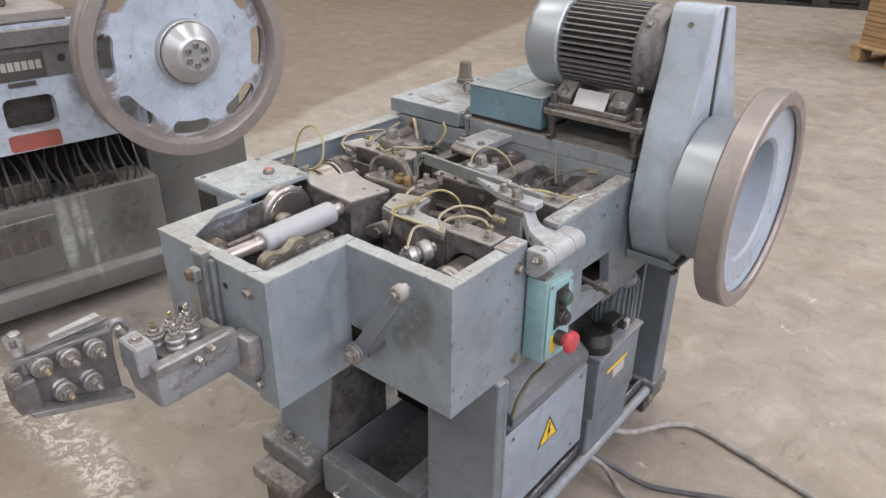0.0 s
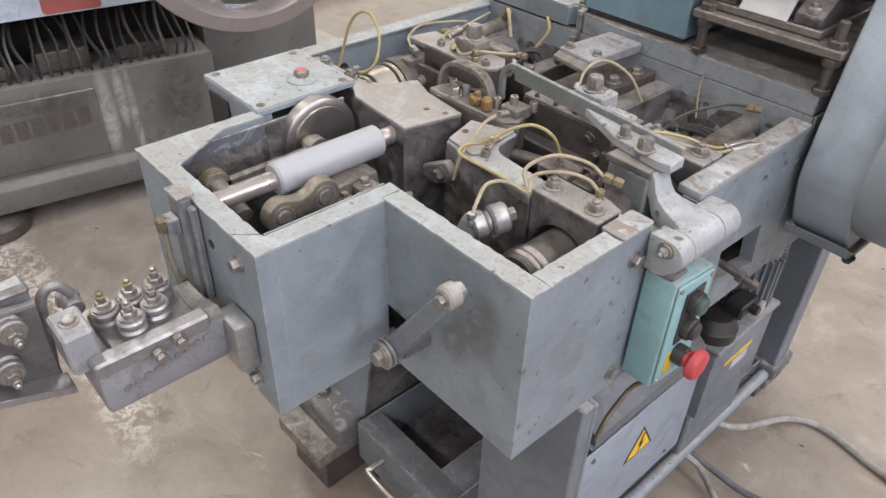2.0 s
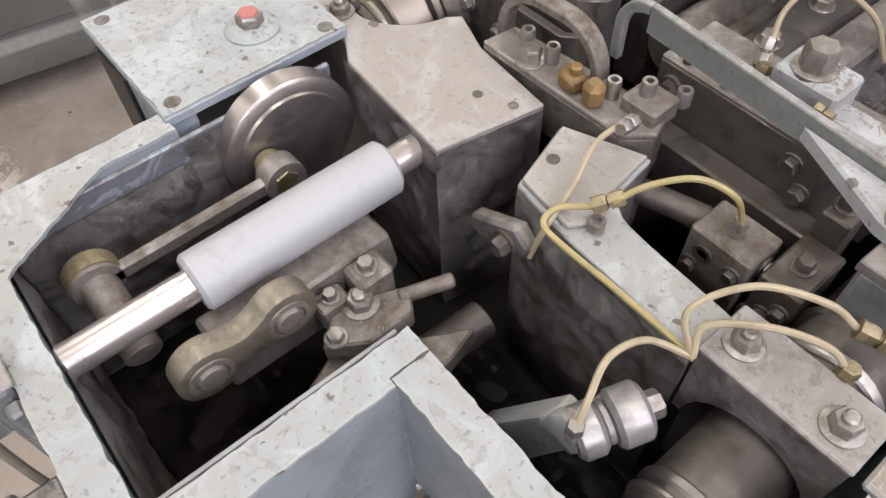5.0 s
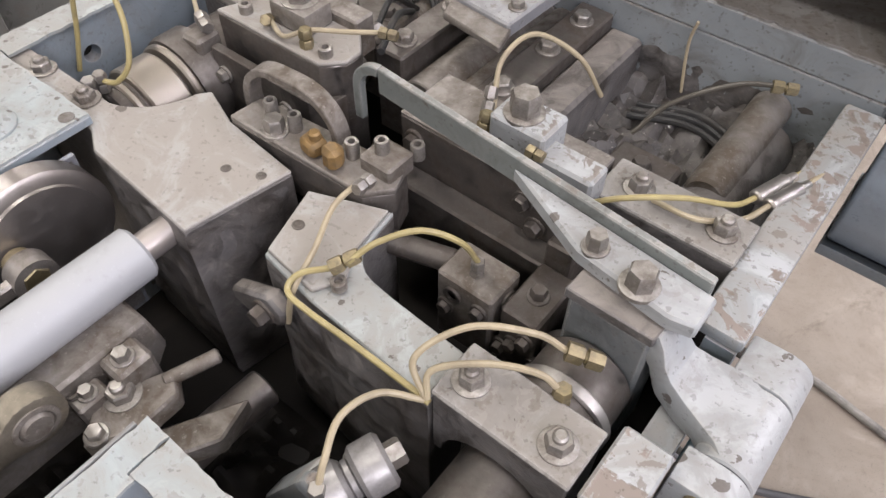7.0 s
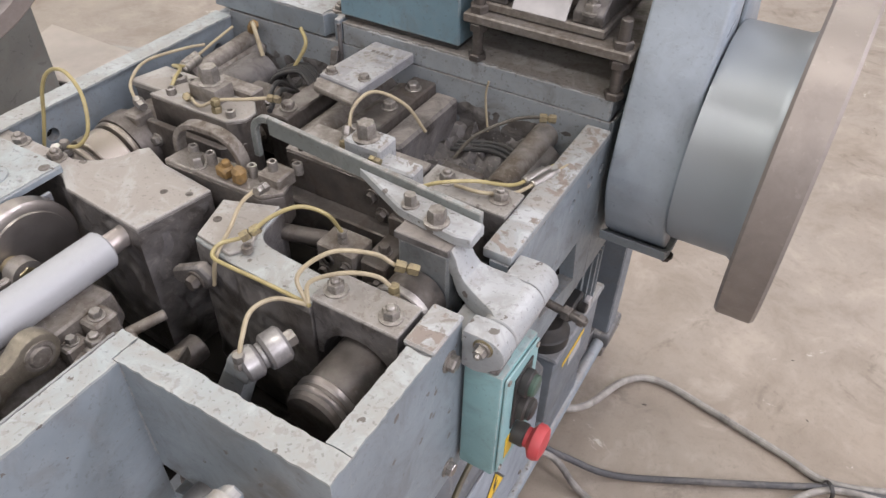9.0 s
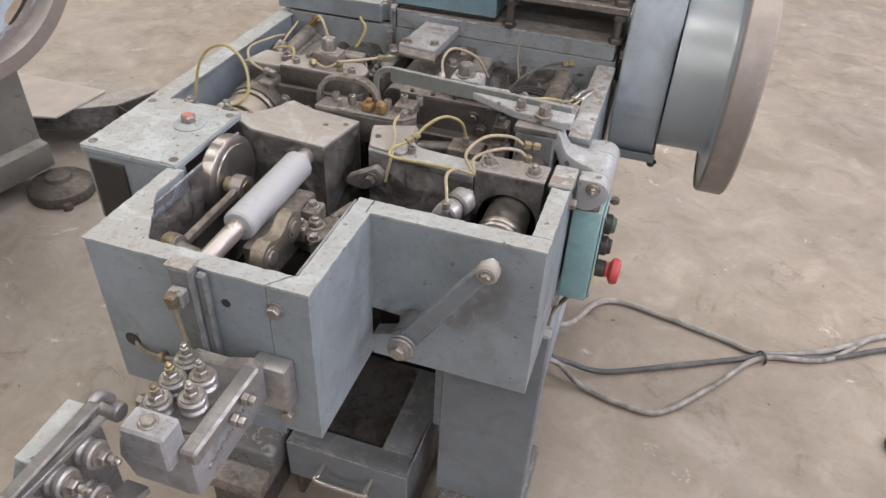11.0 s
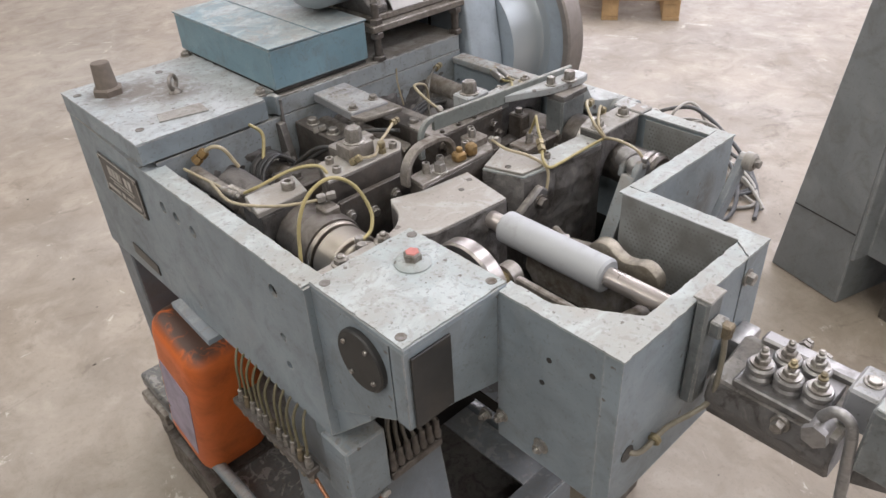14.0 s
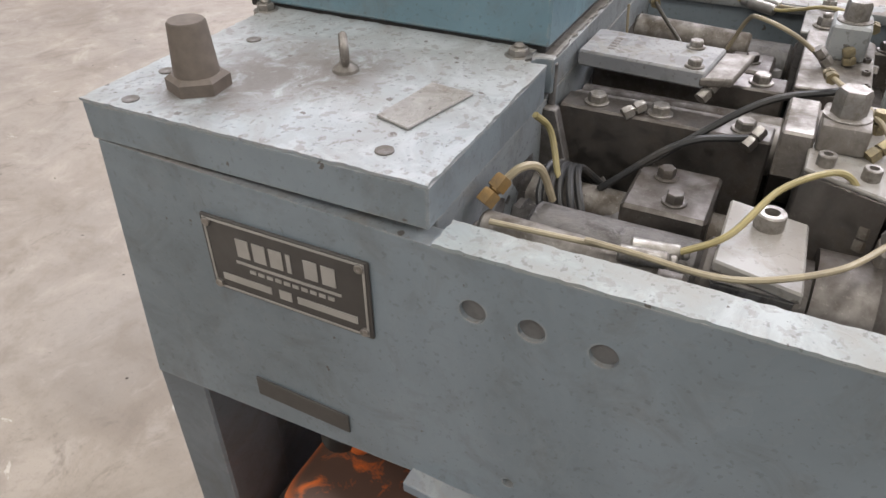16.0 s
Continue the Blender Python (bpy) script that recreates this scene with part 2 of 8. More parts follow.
M_BODY = paint("greasy_grey_body", (0.275, 0.28, 0.295), grime=(0.10, 0.095, 0.09), wear=0.9, top=0.6, dust=(0.30, 0.29, 0.275), pale=(0.38, 0.385, 0.39))
M_SHEET = plain("bare_sheet_steel", (0.47, 0.43, 0.385), rough=0.45, var=0.2, scale=9, metallic=0.25, grimy=0.35, grime=(0.22, 0.18, 0.14))
M_HUB = metal("turned_hub_steel", (0.50, 0.505, 0.51), 0.34, dirty=0.2, metallic=0.55, scale=10, relief=0.03)
M_NECK = metal("silvery_neck", (0.40, 0.435, 0.46), 0.38, dirty=0.05, dirt=(0.30, 0.32, 0.335), metallic=0.4, scale=9, relief=0.03)
M_PAINT_GRIMY = paint("enamel_grimy", (0.285, 0.312, 0.328), grime=(0.13, 0.12, 0.105), wear=1.0, top=0.9, dust=(0.27, 0.25, 0.225), pale=(0.42, 0.44, 0.45))
M_FOOT = paint("oily_foot", (0.125, 0.128, 0.13), grime=(0.05, 0.045, 0.04), wear=0.8, top=0.35, dust=(0.17, 0.16, 0.148), rough=0.27, pale=(0.17, 0.17, 0.167), nicks=0.1, nick_scale=60.0, edge=1.0, edge_col=(0.5, 0.48, 0.46))
M_TEAL = paint("enamel_teal", (0.19, 0.30, 0.355), wear=0.55, top=0.5)
M_TEAL_LIGHT = paint("enamel_mint", (0.27, 0.46, 0.47), wear=0.4, top=0.4)
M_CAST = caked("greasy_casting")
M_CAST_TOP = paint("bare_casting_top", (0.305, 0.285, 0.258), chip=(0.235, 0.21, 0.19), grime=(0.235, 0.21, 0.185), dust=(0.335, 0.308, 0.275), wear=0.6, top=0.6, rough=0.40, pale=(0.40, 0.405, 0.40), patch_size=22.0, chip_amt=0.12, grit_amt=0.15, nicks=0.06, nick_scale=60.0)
M_GREASY_TOP = paint("greasy_top", (0.235, 0.225, 0.21), chip=(0.33, 0.31, 0.28), grime=(0.10, 0.088, 0.075), dust=(0.29, 0.265, 0.235), wear=0.9, top=0.6, rough=0.4, pale=(0.33, 0.32, 0.30), patch_size=80.0, chip_amt=0.3, nicks=0.15, nick_scale=120.0)
# Oil, taken near black and dull so the colour carries the pit's shade too.
M_OIL_SHADE = plain("oil_and_shade_black", (0.012, 0.0105, 0.009), rough=0.55, var=0.5, scale=14, grimy=0.5, grime=(0.05, 0.042, 0.035))
M_OIL_SHADE.node_tree.nodes["Principled BSDF"].inputs["Specular IOR Level"].default_value = 0.15
# Oily dirt; it also darkens some faces in place of shade.
M_DIRT_SHADE = caked("oily_dirt", 0.6)
M_STEEL = metal("dirty_steel", (0.32, 0.298, 0.275), 0.42, dirty=0.8, metallic=0.65)
M_STEEL_DARK = metal("dark_steel", (0.185, 0.170, 0.158), 0.40, dirty=0.75, dirt=(0.07, 0.056, 0.045))
M_STEEL_GREY = metal("grey_steel", (0.37, 0.36, 0.355), 0.38, dirty=0.6, dirt=(0.13, 0.12, 0.115), metallic=0.75)
M_STEEL_GREY_DARK = metal("dark_grey_steel", (0.22, 0.213, 0.21), 0.42, dirty=0.6, dirt=(0.085, 0.078, 0.072), metallic=0.7)
M_BRIGHT = metal("bright_steel", (0.50, 0.48, 0.455), 0.33, dirty=0.35, relief=0.06)
M_ROD = metal("wiped_rod_steel", (0.47, 0.43, 0.405), 0.32, dirty=0.0, dirt=(0.30, 0.27, 0.245), metallic=0.7, scale=10, relief=0.02)
M_RUST = plain("dull_rust", (0.165, 0.135, 0.112), rough=0.62, var=0.3, scale=70, grimy=0.4, grime=(0.10, 0.08, 0.065))
M_FIN = metal("dusty_fin", (0.21, 0.205, 0.20), 0.5, dirty=0.5, dirt=(0.12, 0.11, 0.10), metallic=0.3)
M_DISC = metal("turned_disc_steel", (0.40, 0.37, 0.35), 0.33, dirty=0.3, scale=14, relief=0.06)
M_BOLT = metal("bolt_steel", (0.38, 0.36, 0.335), 0.40, dirty=0.6, scale=60)
M_GREASE_BOLT = metal("greasy_flush_bolt", (0.20, 0.19, 0.18), 0.5, dirty=0.7, metallic=0.4, scale=60)
M_ALU = metal("turned_aluminium", (0.40, 0.41, 0.425), 0.55, dirty=0.25, metallic=0.2, relief=0.05)
M_RIM = metal("wheel_rim_steel", (0.33, 0.295, 0.272), 0.46, dirty=0.45, dirt=(0.19, 0.165, 0.15), metallic=0.6, scale=12, relief=0.1)
M_BRASS = metal("oily_brass", (0.36, 0.305, 0.185), 0.44, dirty=0.6, scale=60)
M_BRONZE = metal("dark_bronze", (0.30, 0.19, 0.075), 0.5, dirty=0.5, metallic=0.5, scale=40)
M_LINK = metal("oily_link_steel", (0.31, 0.28, 0.225), 0.42, dirty=0.7, scale=30)
M_COLLAR = metal("tan_collar_steel", (0.38, 0.345, 0.30), 0.40, dirty=0.15, dirt=(0.16, 0.13, 0.10), scale=16, relief=0.05)
M_BRONZE_DULL = metal("oily_bronze", (0.30, 0.245, 0.16), 0.42, dirty=0.7, scale=40)
M_COPPER = metal("copper_pipe", (0.55, 0.27, 0.16), 0.35, dirty=0.3, scale=50)
M_TUBE = plain("yellowed_nylon", (0.40, 0.335, 0.155), rough=0.32, var=0.2, scale=80, grimy=0.3)
M_TUBE_OLD = plain("milky_nylon", (0.40, 0.34, 0.23), rough=0.35, var=0.2, scale=80, grimy=0.4)
M_TUBE_GREY = plain("greasy_tube", (0.24, 0.215, 0.165), rough=0.35, var=0.3, scale=80, grimy=0.6, grime=(0.10, 0.09, 0.075))
M_TUBE_OILY = plain("oily_nylon", (0.17, 0.15, 0.085), rough=0.35, var=0.3, scale=80, grimy=0.6, grime=(0.07, 0.06, 0.045))
M_TUBE_BROWN = plain("oily_brown_tube", (0.085, 0.075, 0.058), rough=0.35, var=0.3, scale=80, grimy=0.5, grime=(0.04, 0.035, 0.028))
M_TUBE_BLACK = plain("black_hose", (0.03, 0.03, 0.03), rough=0.4, scale=60)
M_BLACK = plain("black_plastic", (0.028, 0.027, 0.026), rough=0.42, scale=50)
M_RED = plain("red_plastic", (0.52, 0.05, 0.06), rough=0.38, var=0.12, grimy=0.2)
M_RED_DAB = plain("red_paint_dab", (0.50, 0.17, 0.145), rough=0.5, var=0.3, scale=90, grimy=0.5, grime=(0.30, 0.22, 0.20))
M_ORANGE = plain("orange_plastic", (0.68, 0.155, 0.03), rough=0.42, var=0.10, scale=26, grimy=0.38, grime=(0.08, 0.035, 0.02))


def dusty_top(m, col, amount=0.85):
    """Oily dust lying on what faces up."""
    nt = m.node_tree
    b = nt.nodes["Principled BSDF"]
    base = b.inputs["Base Color"].links[0].from_socket
    g = N(nt, "NewGeometry")
    s = N(nt, "SeparateXYZ")
    nt.links.new(g.outputs["Normal"], s.inputs[0])
    f = mul(nt, ramp(nt, s.outputs["Z"], 0.45, 0.85), ramp(nt, noise_tex(nt, coords(nt), 30.0, 5, 0.65, 0.6), 0.32, 0.46))
    nt.links.new(mix(nt, mul(nt, f, amount), base, col), b.inputs["Base Color"])


dusty_top(M_ORANGE, (0.075, 0.052, 0.042), 0.95)
M_YELLOW = plain("yellow_sign", (0.80, 0.53, 0.03), rough=0.45, var=0.08, grimy=0.15)
M_WHITE = plain("white_label", (0.52, 0.505, 0.50), rough=0.5, var=0.2, scale=35, grimy=0.6, grime=(0.22, 0.20, 0.18))
M_LILAC = plain("faded_label", (0.44, 0.38, 0.48), rough=0.5, var=0.4, scale=26, grimy=0.6, grime=(0.20, 0.15, 0.20))
M_PLATE = plain("black_nameplate", (0.075, 0.068, 0.063), rough=0.4, var=0.2, grimy=0.3, grime=(0.16, 0.15, 0.14))
M_PLATE_TEXT = plain("nameplate_silver", (0.50, 0.48, 0.45), rough=0.4, var=0.15, metallic=0.4)
M_CABLE = plain("grey_cable", (0.36, 0.34, 0.31), rough=0.5, var=0.4, scale=40, grimy=0.95, grime=(0.085, 0.08, 0.075))
M_CABLE_PALE = plain("pale_cable", (0.46, 0.435, 0.40), rough=0.5, var=0.3, scale=40, grimy=0.6, grime=(0.17, 0.16, 0.145))
M_CABLE_DARK = plain("dark_cable", (0.085, 0.085, 0.09), rough=0.5, var=0.3, scale=40, grimy=0.6, grime=(0.26, 0.24, 0.215))
M_DEBRIS = plain("dark_crumbs", (0.09, 0.075, 0.06), rough=0.7, var=0.5, scale=60, grimy=0.4)
M_WOOD = plain("pallet_wood", (0.50, 0.33, 0.17), rough=0.7, var=0.35, scale=14, grimy=0.2)
M_CARD = plain("cardboard", (0.40, 0.25, 0.13), rough=0.8, var=0.25, scale=8, grimy=0.2)
M_OTHER = paint("old_machine_grey", (0.145, 0.147, 0.135), wear=0.8, top=0.3, rough=0.30, pale=(0.22, 0.22, 0.205), chip=(0.10, 0.095, 0.085), chip_amt=0.4)
smear(M_OTHER, ((-0.07, 0.24, 0.030, 0.20), (0.01, 0.22, 0.016, 0.19), (-0.02, 0.30, 0.02, 0.12)), (0.34, 0.35, 0.32), "Z", 9.0, "Y")
smear(M_OTHER, ((0.17, 0.25, 0.09, 0.16), (-0.55, 0.13, 0.35, 0.05), (-0.25, 0.33, 0.2, 0.05)), (0.06, 0.056, 0.048), "Z", 14.0, "Y")
M_RED_OLD = plain("faded_red_plate", (0.36, 0.095, 0.075), rough=0.55, var=0.2, scale=20, grimy=0.4)
M_OTHER_STEEL = paint("old_bare_steel", (0.15, 0.145, 0.14), chip=(0.30, 0.31, 0.32), grime=(0.06, 0.055, 0.05), wear=0.9, top=0.6, dust=(0.34, 0.31, 0.27), pale=(0.30, 0.30, 0.30), rough=0.38)
M_OTHER_LIGHT = paint("old_machine_pale_blue", (0.48, 0.55, 0.64), chip=(0.14, 0.13, 0.12), wear=0.7, top=0.3, pale=(0.62, 0.66, 0.68))

# Dark diagonal band: grime and the flywheel's cast shadow painted as one.
smear(M_OTHER_LIGHT, ((0.10, 0.80, 0.06, 0.10), (0.16, 0.72, 0.06, 0.10), (0.22, 0.66, 0.07, 0.08), (0.27, 0.80, 0.10, 0.2)), (0.10, 0.10, 0.105), "Z", 12.0, "Y")
M_WHEEL = paint("old_wheel_pale_blue", (0.47, 0.54, 0.62), chip=(0.20, 0.18, 0.17), wear=0.5, top=0.2, pale=(0.60, 0.64, 0.66), nicks=0.10, nick_scale=30.0)


def worn_ring(m, cy, cz, r0, r1, col):
    """Paint rubbed and rusted away towards the rim of a wheel."""
    nt = m.node_tree
    b = nt.nodes["Principled BSDF"]
    base = b.inputs["Base Color"].links[0].from_socket
    co = coords(nt, False)
    sep = N(nt, "SeparateXYZ")
    nt.links.new(co, sep.inputs[0])
    dy, dz = mul(nt, sep.outputs["Y"], -cy, "ADD"), mul(nt, sep.outputs["Z"], -cz, "ADD")
    rr = mul(nt, mul(nt, mul(nt, dy, dy), mul(nt, dz, dz), "ADD"), 0.5, "POWER")
    edge = mul(nt, rr, mul(nt, mul(nt, noise_tex(nt, co, 16.0, 6, 0.7, 1.0), 0.5, "SUBTRACT"), 0.22), "ADD")
    nt.links.new(mix(nt, ramp(nt, edge, r0, r1), base, col), b.inputs["Base Color"])


worn_ring(M_WHEEL, 0.405, 0.910, 0.262, 0.296, (0.20, 0.175, 0.165))


def perforated(name):
    m, nt, b = nodes_of(name)
    co = coords(nt, False)
    v = N(nt, "TexNoise", Scale=30.0, Detail=4.0)
    nt.links.new(co, v.inputs["Vector"])
    c = mix(nt, ramp(nt, v.outputs["Fac"], 0.35, 0.7), (0.26, 0.27, 0.265), (0.17, 0.165, 0.155))
    nt.links.new(c, b.inputs["Base Color"])
    b.inputs["Roughness"].default_value = 0.5
    return m


M_PERF = perforated("liner_sheet")


def concrete(name):
    """Power-trowelled hall floor: cloudy beige and grey, traffic dirt, pale scuffs, fine pits."""
    m, nt, b = nodes_of(name)
    co = coords(nt, False)
    huge = noise_tex(nt, co, 0.35, 5, 0.55, 0.6)
    big = noise_tex(nt, co, 1.3, 6, 0.6, 0.8)
    mid = noise_tex(nt, co, 6.0, 7, 0.68, 0.5)
    fine = noise_tex(nt, co, 60.0, 5, 0.7)
    grit = noise_tex(nt, co, 400.0, 2, 0.5)
    c = mix(nt, ramp(nt, big, 0.38, 0.62), (0.325, 0.277, 0.225), (0.222, 0.184, 0.147))
    c = mix(nt, mul(nt, ramp(nt, huge, 0.42, 0.60), 0.75), c, (0.325, 0.295, 0.262))
    c = mix(nt, mul(nt, ramp(nt, mid, 0.50, 0.64), 0.46), c, (0.19, 0.158, 0.124))
    c = mix(nt, mul(nt, ramp(nt, mid, 0.46, 0.34), 0.36), c, (0.46, 0.405, 0.345))
    scr = N(nt, "TexNoise", Scale=2.6, Detail=9.0, Roughness=0.78, Distortion=2.4)
    nt.links.new(co, scr.inputs["Vector"])
    c = mix(nt, mul(nt, ramp(nt, scr.outputs["Fac"], 0.625, 0.65), 0.6), c, (0.62, 0.58, 0.52))
    drk = N(nt, "TexNoise", Scale=4.4, Detail=9.0, Roughness=0.75, Distortion=1.4)
    nt.links.new(co, drk.inputs["Vector"])
    c = mix(nt, mul(nt, ramp(nt, drk.outputs["Fac"], 0.565, 0.66), 0.6), c, (0.135, 0.112, 0.088))
    # the worn seam beside the machine and the browner, older slab beyond it
    xyz = N(nt, "SeparateXYZ")
    nt.links.new(co, xyz.inputs[0])
    wob = mul(nt, mul(nt, big, 0.5, "SUBTRACT"), 0.35)
    d = mul(nt, mul(nt, xyz.outputs["Y"], wob, "ADD"), 0.22, "ADD")
    near = ramp(nt, mul(nt, d, 0.0, "ABSOLUTE"), 0.015, 0.10, 1.0, 0.0)
    left = ramp(nt, xyz.outputs["X"], -0.80, -1.05)
    back = ramp(nt, mul(nt, d, mul(nt, huge, 0.5, "SUBTRACT"), "ADD"), -1.4, -0.7)
    c = mix(nt, mul(nt, mul(nt, mul(nt, ramp(nt, d, 0.0, -0.12), left), back), 0.5), c, (0.17, 0.125, 0.09))
    crumb = ramp(nt, noise_tex(nt, co, 22.0, 7, 0.75, 1.5), 0.50, 0.54)
    c = mix(nt, mul(nt, mul(nt, near, left), crumb), c, (0.62, 0.58, 0.51))
    # an old slab joint across the hall: browner, oilier concrete beyond it
    far = mul(nt, mul(nt, xyz.outputs["Y"], 0.21, "MULTIPLY"), xyz.outputs["X"], "ADD")
    far = mul(nt, far, mul(nt, mul(nt, big, 0.5, "SUBTRACT"), 0.25), "ADD")
    c = mix(nt, mul(nt, ramp(nt, far, -2.62, -2.74), 0.62), c, (0.165, 0.118, 0.076))
    c = mix(nt, mul(nt, ramp(nt, far, -1.9, -2.5), mul(nt, ramp(nt, far, -2.72, -2.66), 0.35)), c, (0.36, 0.32, 0.265))
    c = mix(nt, mul(nt, ramp(nt, fine, 0.54, 0.68), 0.28), c, (0.17, 0.14, 0.115))
    c = mix(nt, mul(nt, ramp(nt, grit, 0.64, 0.70), 0.5), c, (0.10, 0.085, 0.07))
    nt.links.new(c, b.inputs["Base Color"])
    nt.links.new(ramp(nt, mid, 0.3, 0.7, 0.36, 0.58), b.inputs["Roughness"])
    b.inputs["Specular IOR Level"].default_value = 0.45
    bump(nt, b, mix_value(nt, mid, fine, 0.5), 0.12, 0.002)
    return m


M_FLOOR = concrete("hall_floor_concrete")
M_HALL = plain("hall_wall_paint", (0.62, 0.61, 0.59), rough=0.8, var=0.08, scale=2.0, grimy=0.1)

# ---- mesh helpers ----
V = Vector


def finish(ob, smooth=True):
    me = ob.data
    if smooth:
        for p in me.polygons:
            p.use_smooth = True
        me.set_sharp_from_angle(angle=radians(35))
    return ob


def part(name, bm, material, parent=None, label="", smooth=True):
    """Links a bmesh as one mesh object, under a thing or a part of it."""
    me = bpy.data.meshes.new(name)
    bmesh.ops.recalc_face_normals(bm, faces=bm.faces)
    bm.to_mesh(me)
    bm.free()
    mats = material if isinstance(material, (list, tuple)) else [material]
    for mt in mats:
        me.materials.append(mt)
    ob = new(name, me)
    finish(ob, smooth)
    if parent is not None:
        ob.parent = parent
    if label:
        tagged(ob, label)
    return ob


def thing(name, label, category, at=(0, 0, 0), group="", kind=""):
    ob = new(name)
    ob.location = at
    ob.empty_display_size = 0.05
    return tagged(ob, label, category, group, kind)


def BM():
    return bmesh.new()


def add_mesh(bm, verts, faces, mat=0):
    vs = [bm.verts.new(v) for v in verts]
    out = []
    for f in faces:
        try:
            fc = bm.faces.new([vs[i] for i in f])
            fc.material_index = mat
            out.append(fc)
        except ValueError:
            pass
    return vs, out


def prism(bm, pts, axis, a, b, bev=0.0, mat=0, seg=1):
    """A polygon drawn in the two other axes (in the order x, y, z), pushed from a to b along axis."""
    i = "xyz".index(axis)

    def at(p, h):
        c = list(p)
        c.insert(i, h)
        return c
    n = len(pts)
    verts = [at(p, a) for p in pts] + [at(p, b) for p in pts]
    faces = [list(range(n)), list(range(n, 2 * n))] + [[k, (k + 1) % n, n + (k + 1) % n, n + k] for k in range(n)]
    vs, fs = add_mesh(bm, verts, faces, mat)
    bmesh.ops.recalc_face_normals(bm, faces=fs)
    if bev > 0:
        edges = list({e for f in fs for e in f.edges})
        bmesh.ops.bevel(bm, geom=edges, offset=bev, segments=seg, profile=0.5, affect="EDGES", clamp_overlap=True)
    return bm


def box(bm, x0, x1, y0, y1, z0, z1, bev=0.0015, mat=0, seg=1):
    return prism(bm, [(x0, y0), (x1, y0), (x1, y1), (x0, y1)], "z", z0, z1, bev, mat, seg)


def frame_of(axis):
    w = V(axis).normalized()
    u = w.orthogonal().normalized() if abs(w.z) > 0.99 else V((0, 0, 1)).cross(w).normalized()
    return u, w.cross(u), w


def lathe(bm, origin, axis, profile, seg=28, mat=0, phase=0.0):
    """Turns (height, radius) pairs round axis through origin. Radius 0 closes the end."""
    o = V(origin)
    u, v, w = frame_of(axis)
    rings = []
    for s, r in profile:
        if r <= 1e-6:
            rings.append([bm.verts.new(o + w * s)])
        else:
            rings.append([bm.verts.new(o + w * s + (u * math.cos(phase + math.tau * k / seg) + v * math.sin(phase + math.tau * k / seg)) * r) for k in range(seg)])
    for A, B in zip(rings, rings[1:]):
        for k in range(seg):
            q = [A[k % len(A)], A[(k + 1) % len(A)], B[(k + 1) % len(B)], B[k % len(B)]]
            q2 = []
            for x in q:
                if x not in q2:
                    q2.append(x)
            if len(q2) > 2:
                try:
                    bm.faces.new(q2).material_index = mat
                except ValueError:
                    pass
    return bm


def cyl(bm, p0, p1, r, r1=None, seg=24, ch=0.0015, mat=0, phase=0.0):
    p0, p1 = V(p0), V(p1)
    h = (p1 - p0).length
    r1 = r if r1 is None else r1
    ch = min(ch, h * 0.3, r * 0.4, r1 * 0.4)
    prof = [(0, 0), (0, r - ch), (ch, r), (h - ch, r1), (h, r1 - ch), (h, 0)]
    return lathe(bm, p0, p1 - p0, prof, seg, mat, phase)


def hexa(bm, p, axis, r, h, mat=0, phase=0.3):
    """A hexagon nut or head with a turned chamfer."""
    return lathe(bm, p, axis, [(0, 0), (0, r), (h * 0.82, r), (h, r * 0.86), (h, 0)], 6, mat, phase)


def spline(pts, per=8):
    P = [V(p) for p in pts]
    P = [P[0] * 2 - P[1]] + P + [P[-1] * 2 - P[-2]]
    out = []
    for a, b, c, d in zip(P, P[1:], P[2:], P[3:]):
        for k in range(per):
            t = k / per
            out.append(0.5 * ((2 * b) + (c - a) * t + (2 * a - 5 * b + 4 * c - d) * t * t + (3 * b - a - 3 * c + d) * t ** 3))
    out.append(P[-2])
    return out


def tube(bm, pts, r, per=8, seg=10, mat=0, smooth=True):
    """A round pipe or cable through the points."""
    P = spline(pts, per) if smooth else [V(p) for p in pts]
    rings = []
    u = None
    for i, p in enumerate(P):
        w = (P[min(i + 1, len(P) - 1)] - P[max(i - 1, 0)]).normalized()
        u = w.orthogonal().normalized() if u is None else (u - w * u.dot(w)).normalized()
        v = w.cross(u)
        rings.append([bm.verts.new(p + (u * math.cos(math.tau * k / seg) + v * math.sin(math.tau * k / seg)) * r) for k in range(seg)])
    for A, B in zip(rings, rings[1:]):
        for k in range(seg):
            bm.faces.new([A[k], A[(k + 1) % seg], B[(k + 1) % seg], B[k]]).material_index = mat
    bm.faces.new(rings[0][::-1]).material_index = mat
    bm.faces.new(rings[-1]).material_index = mat
    return bm


BOLTS = {}


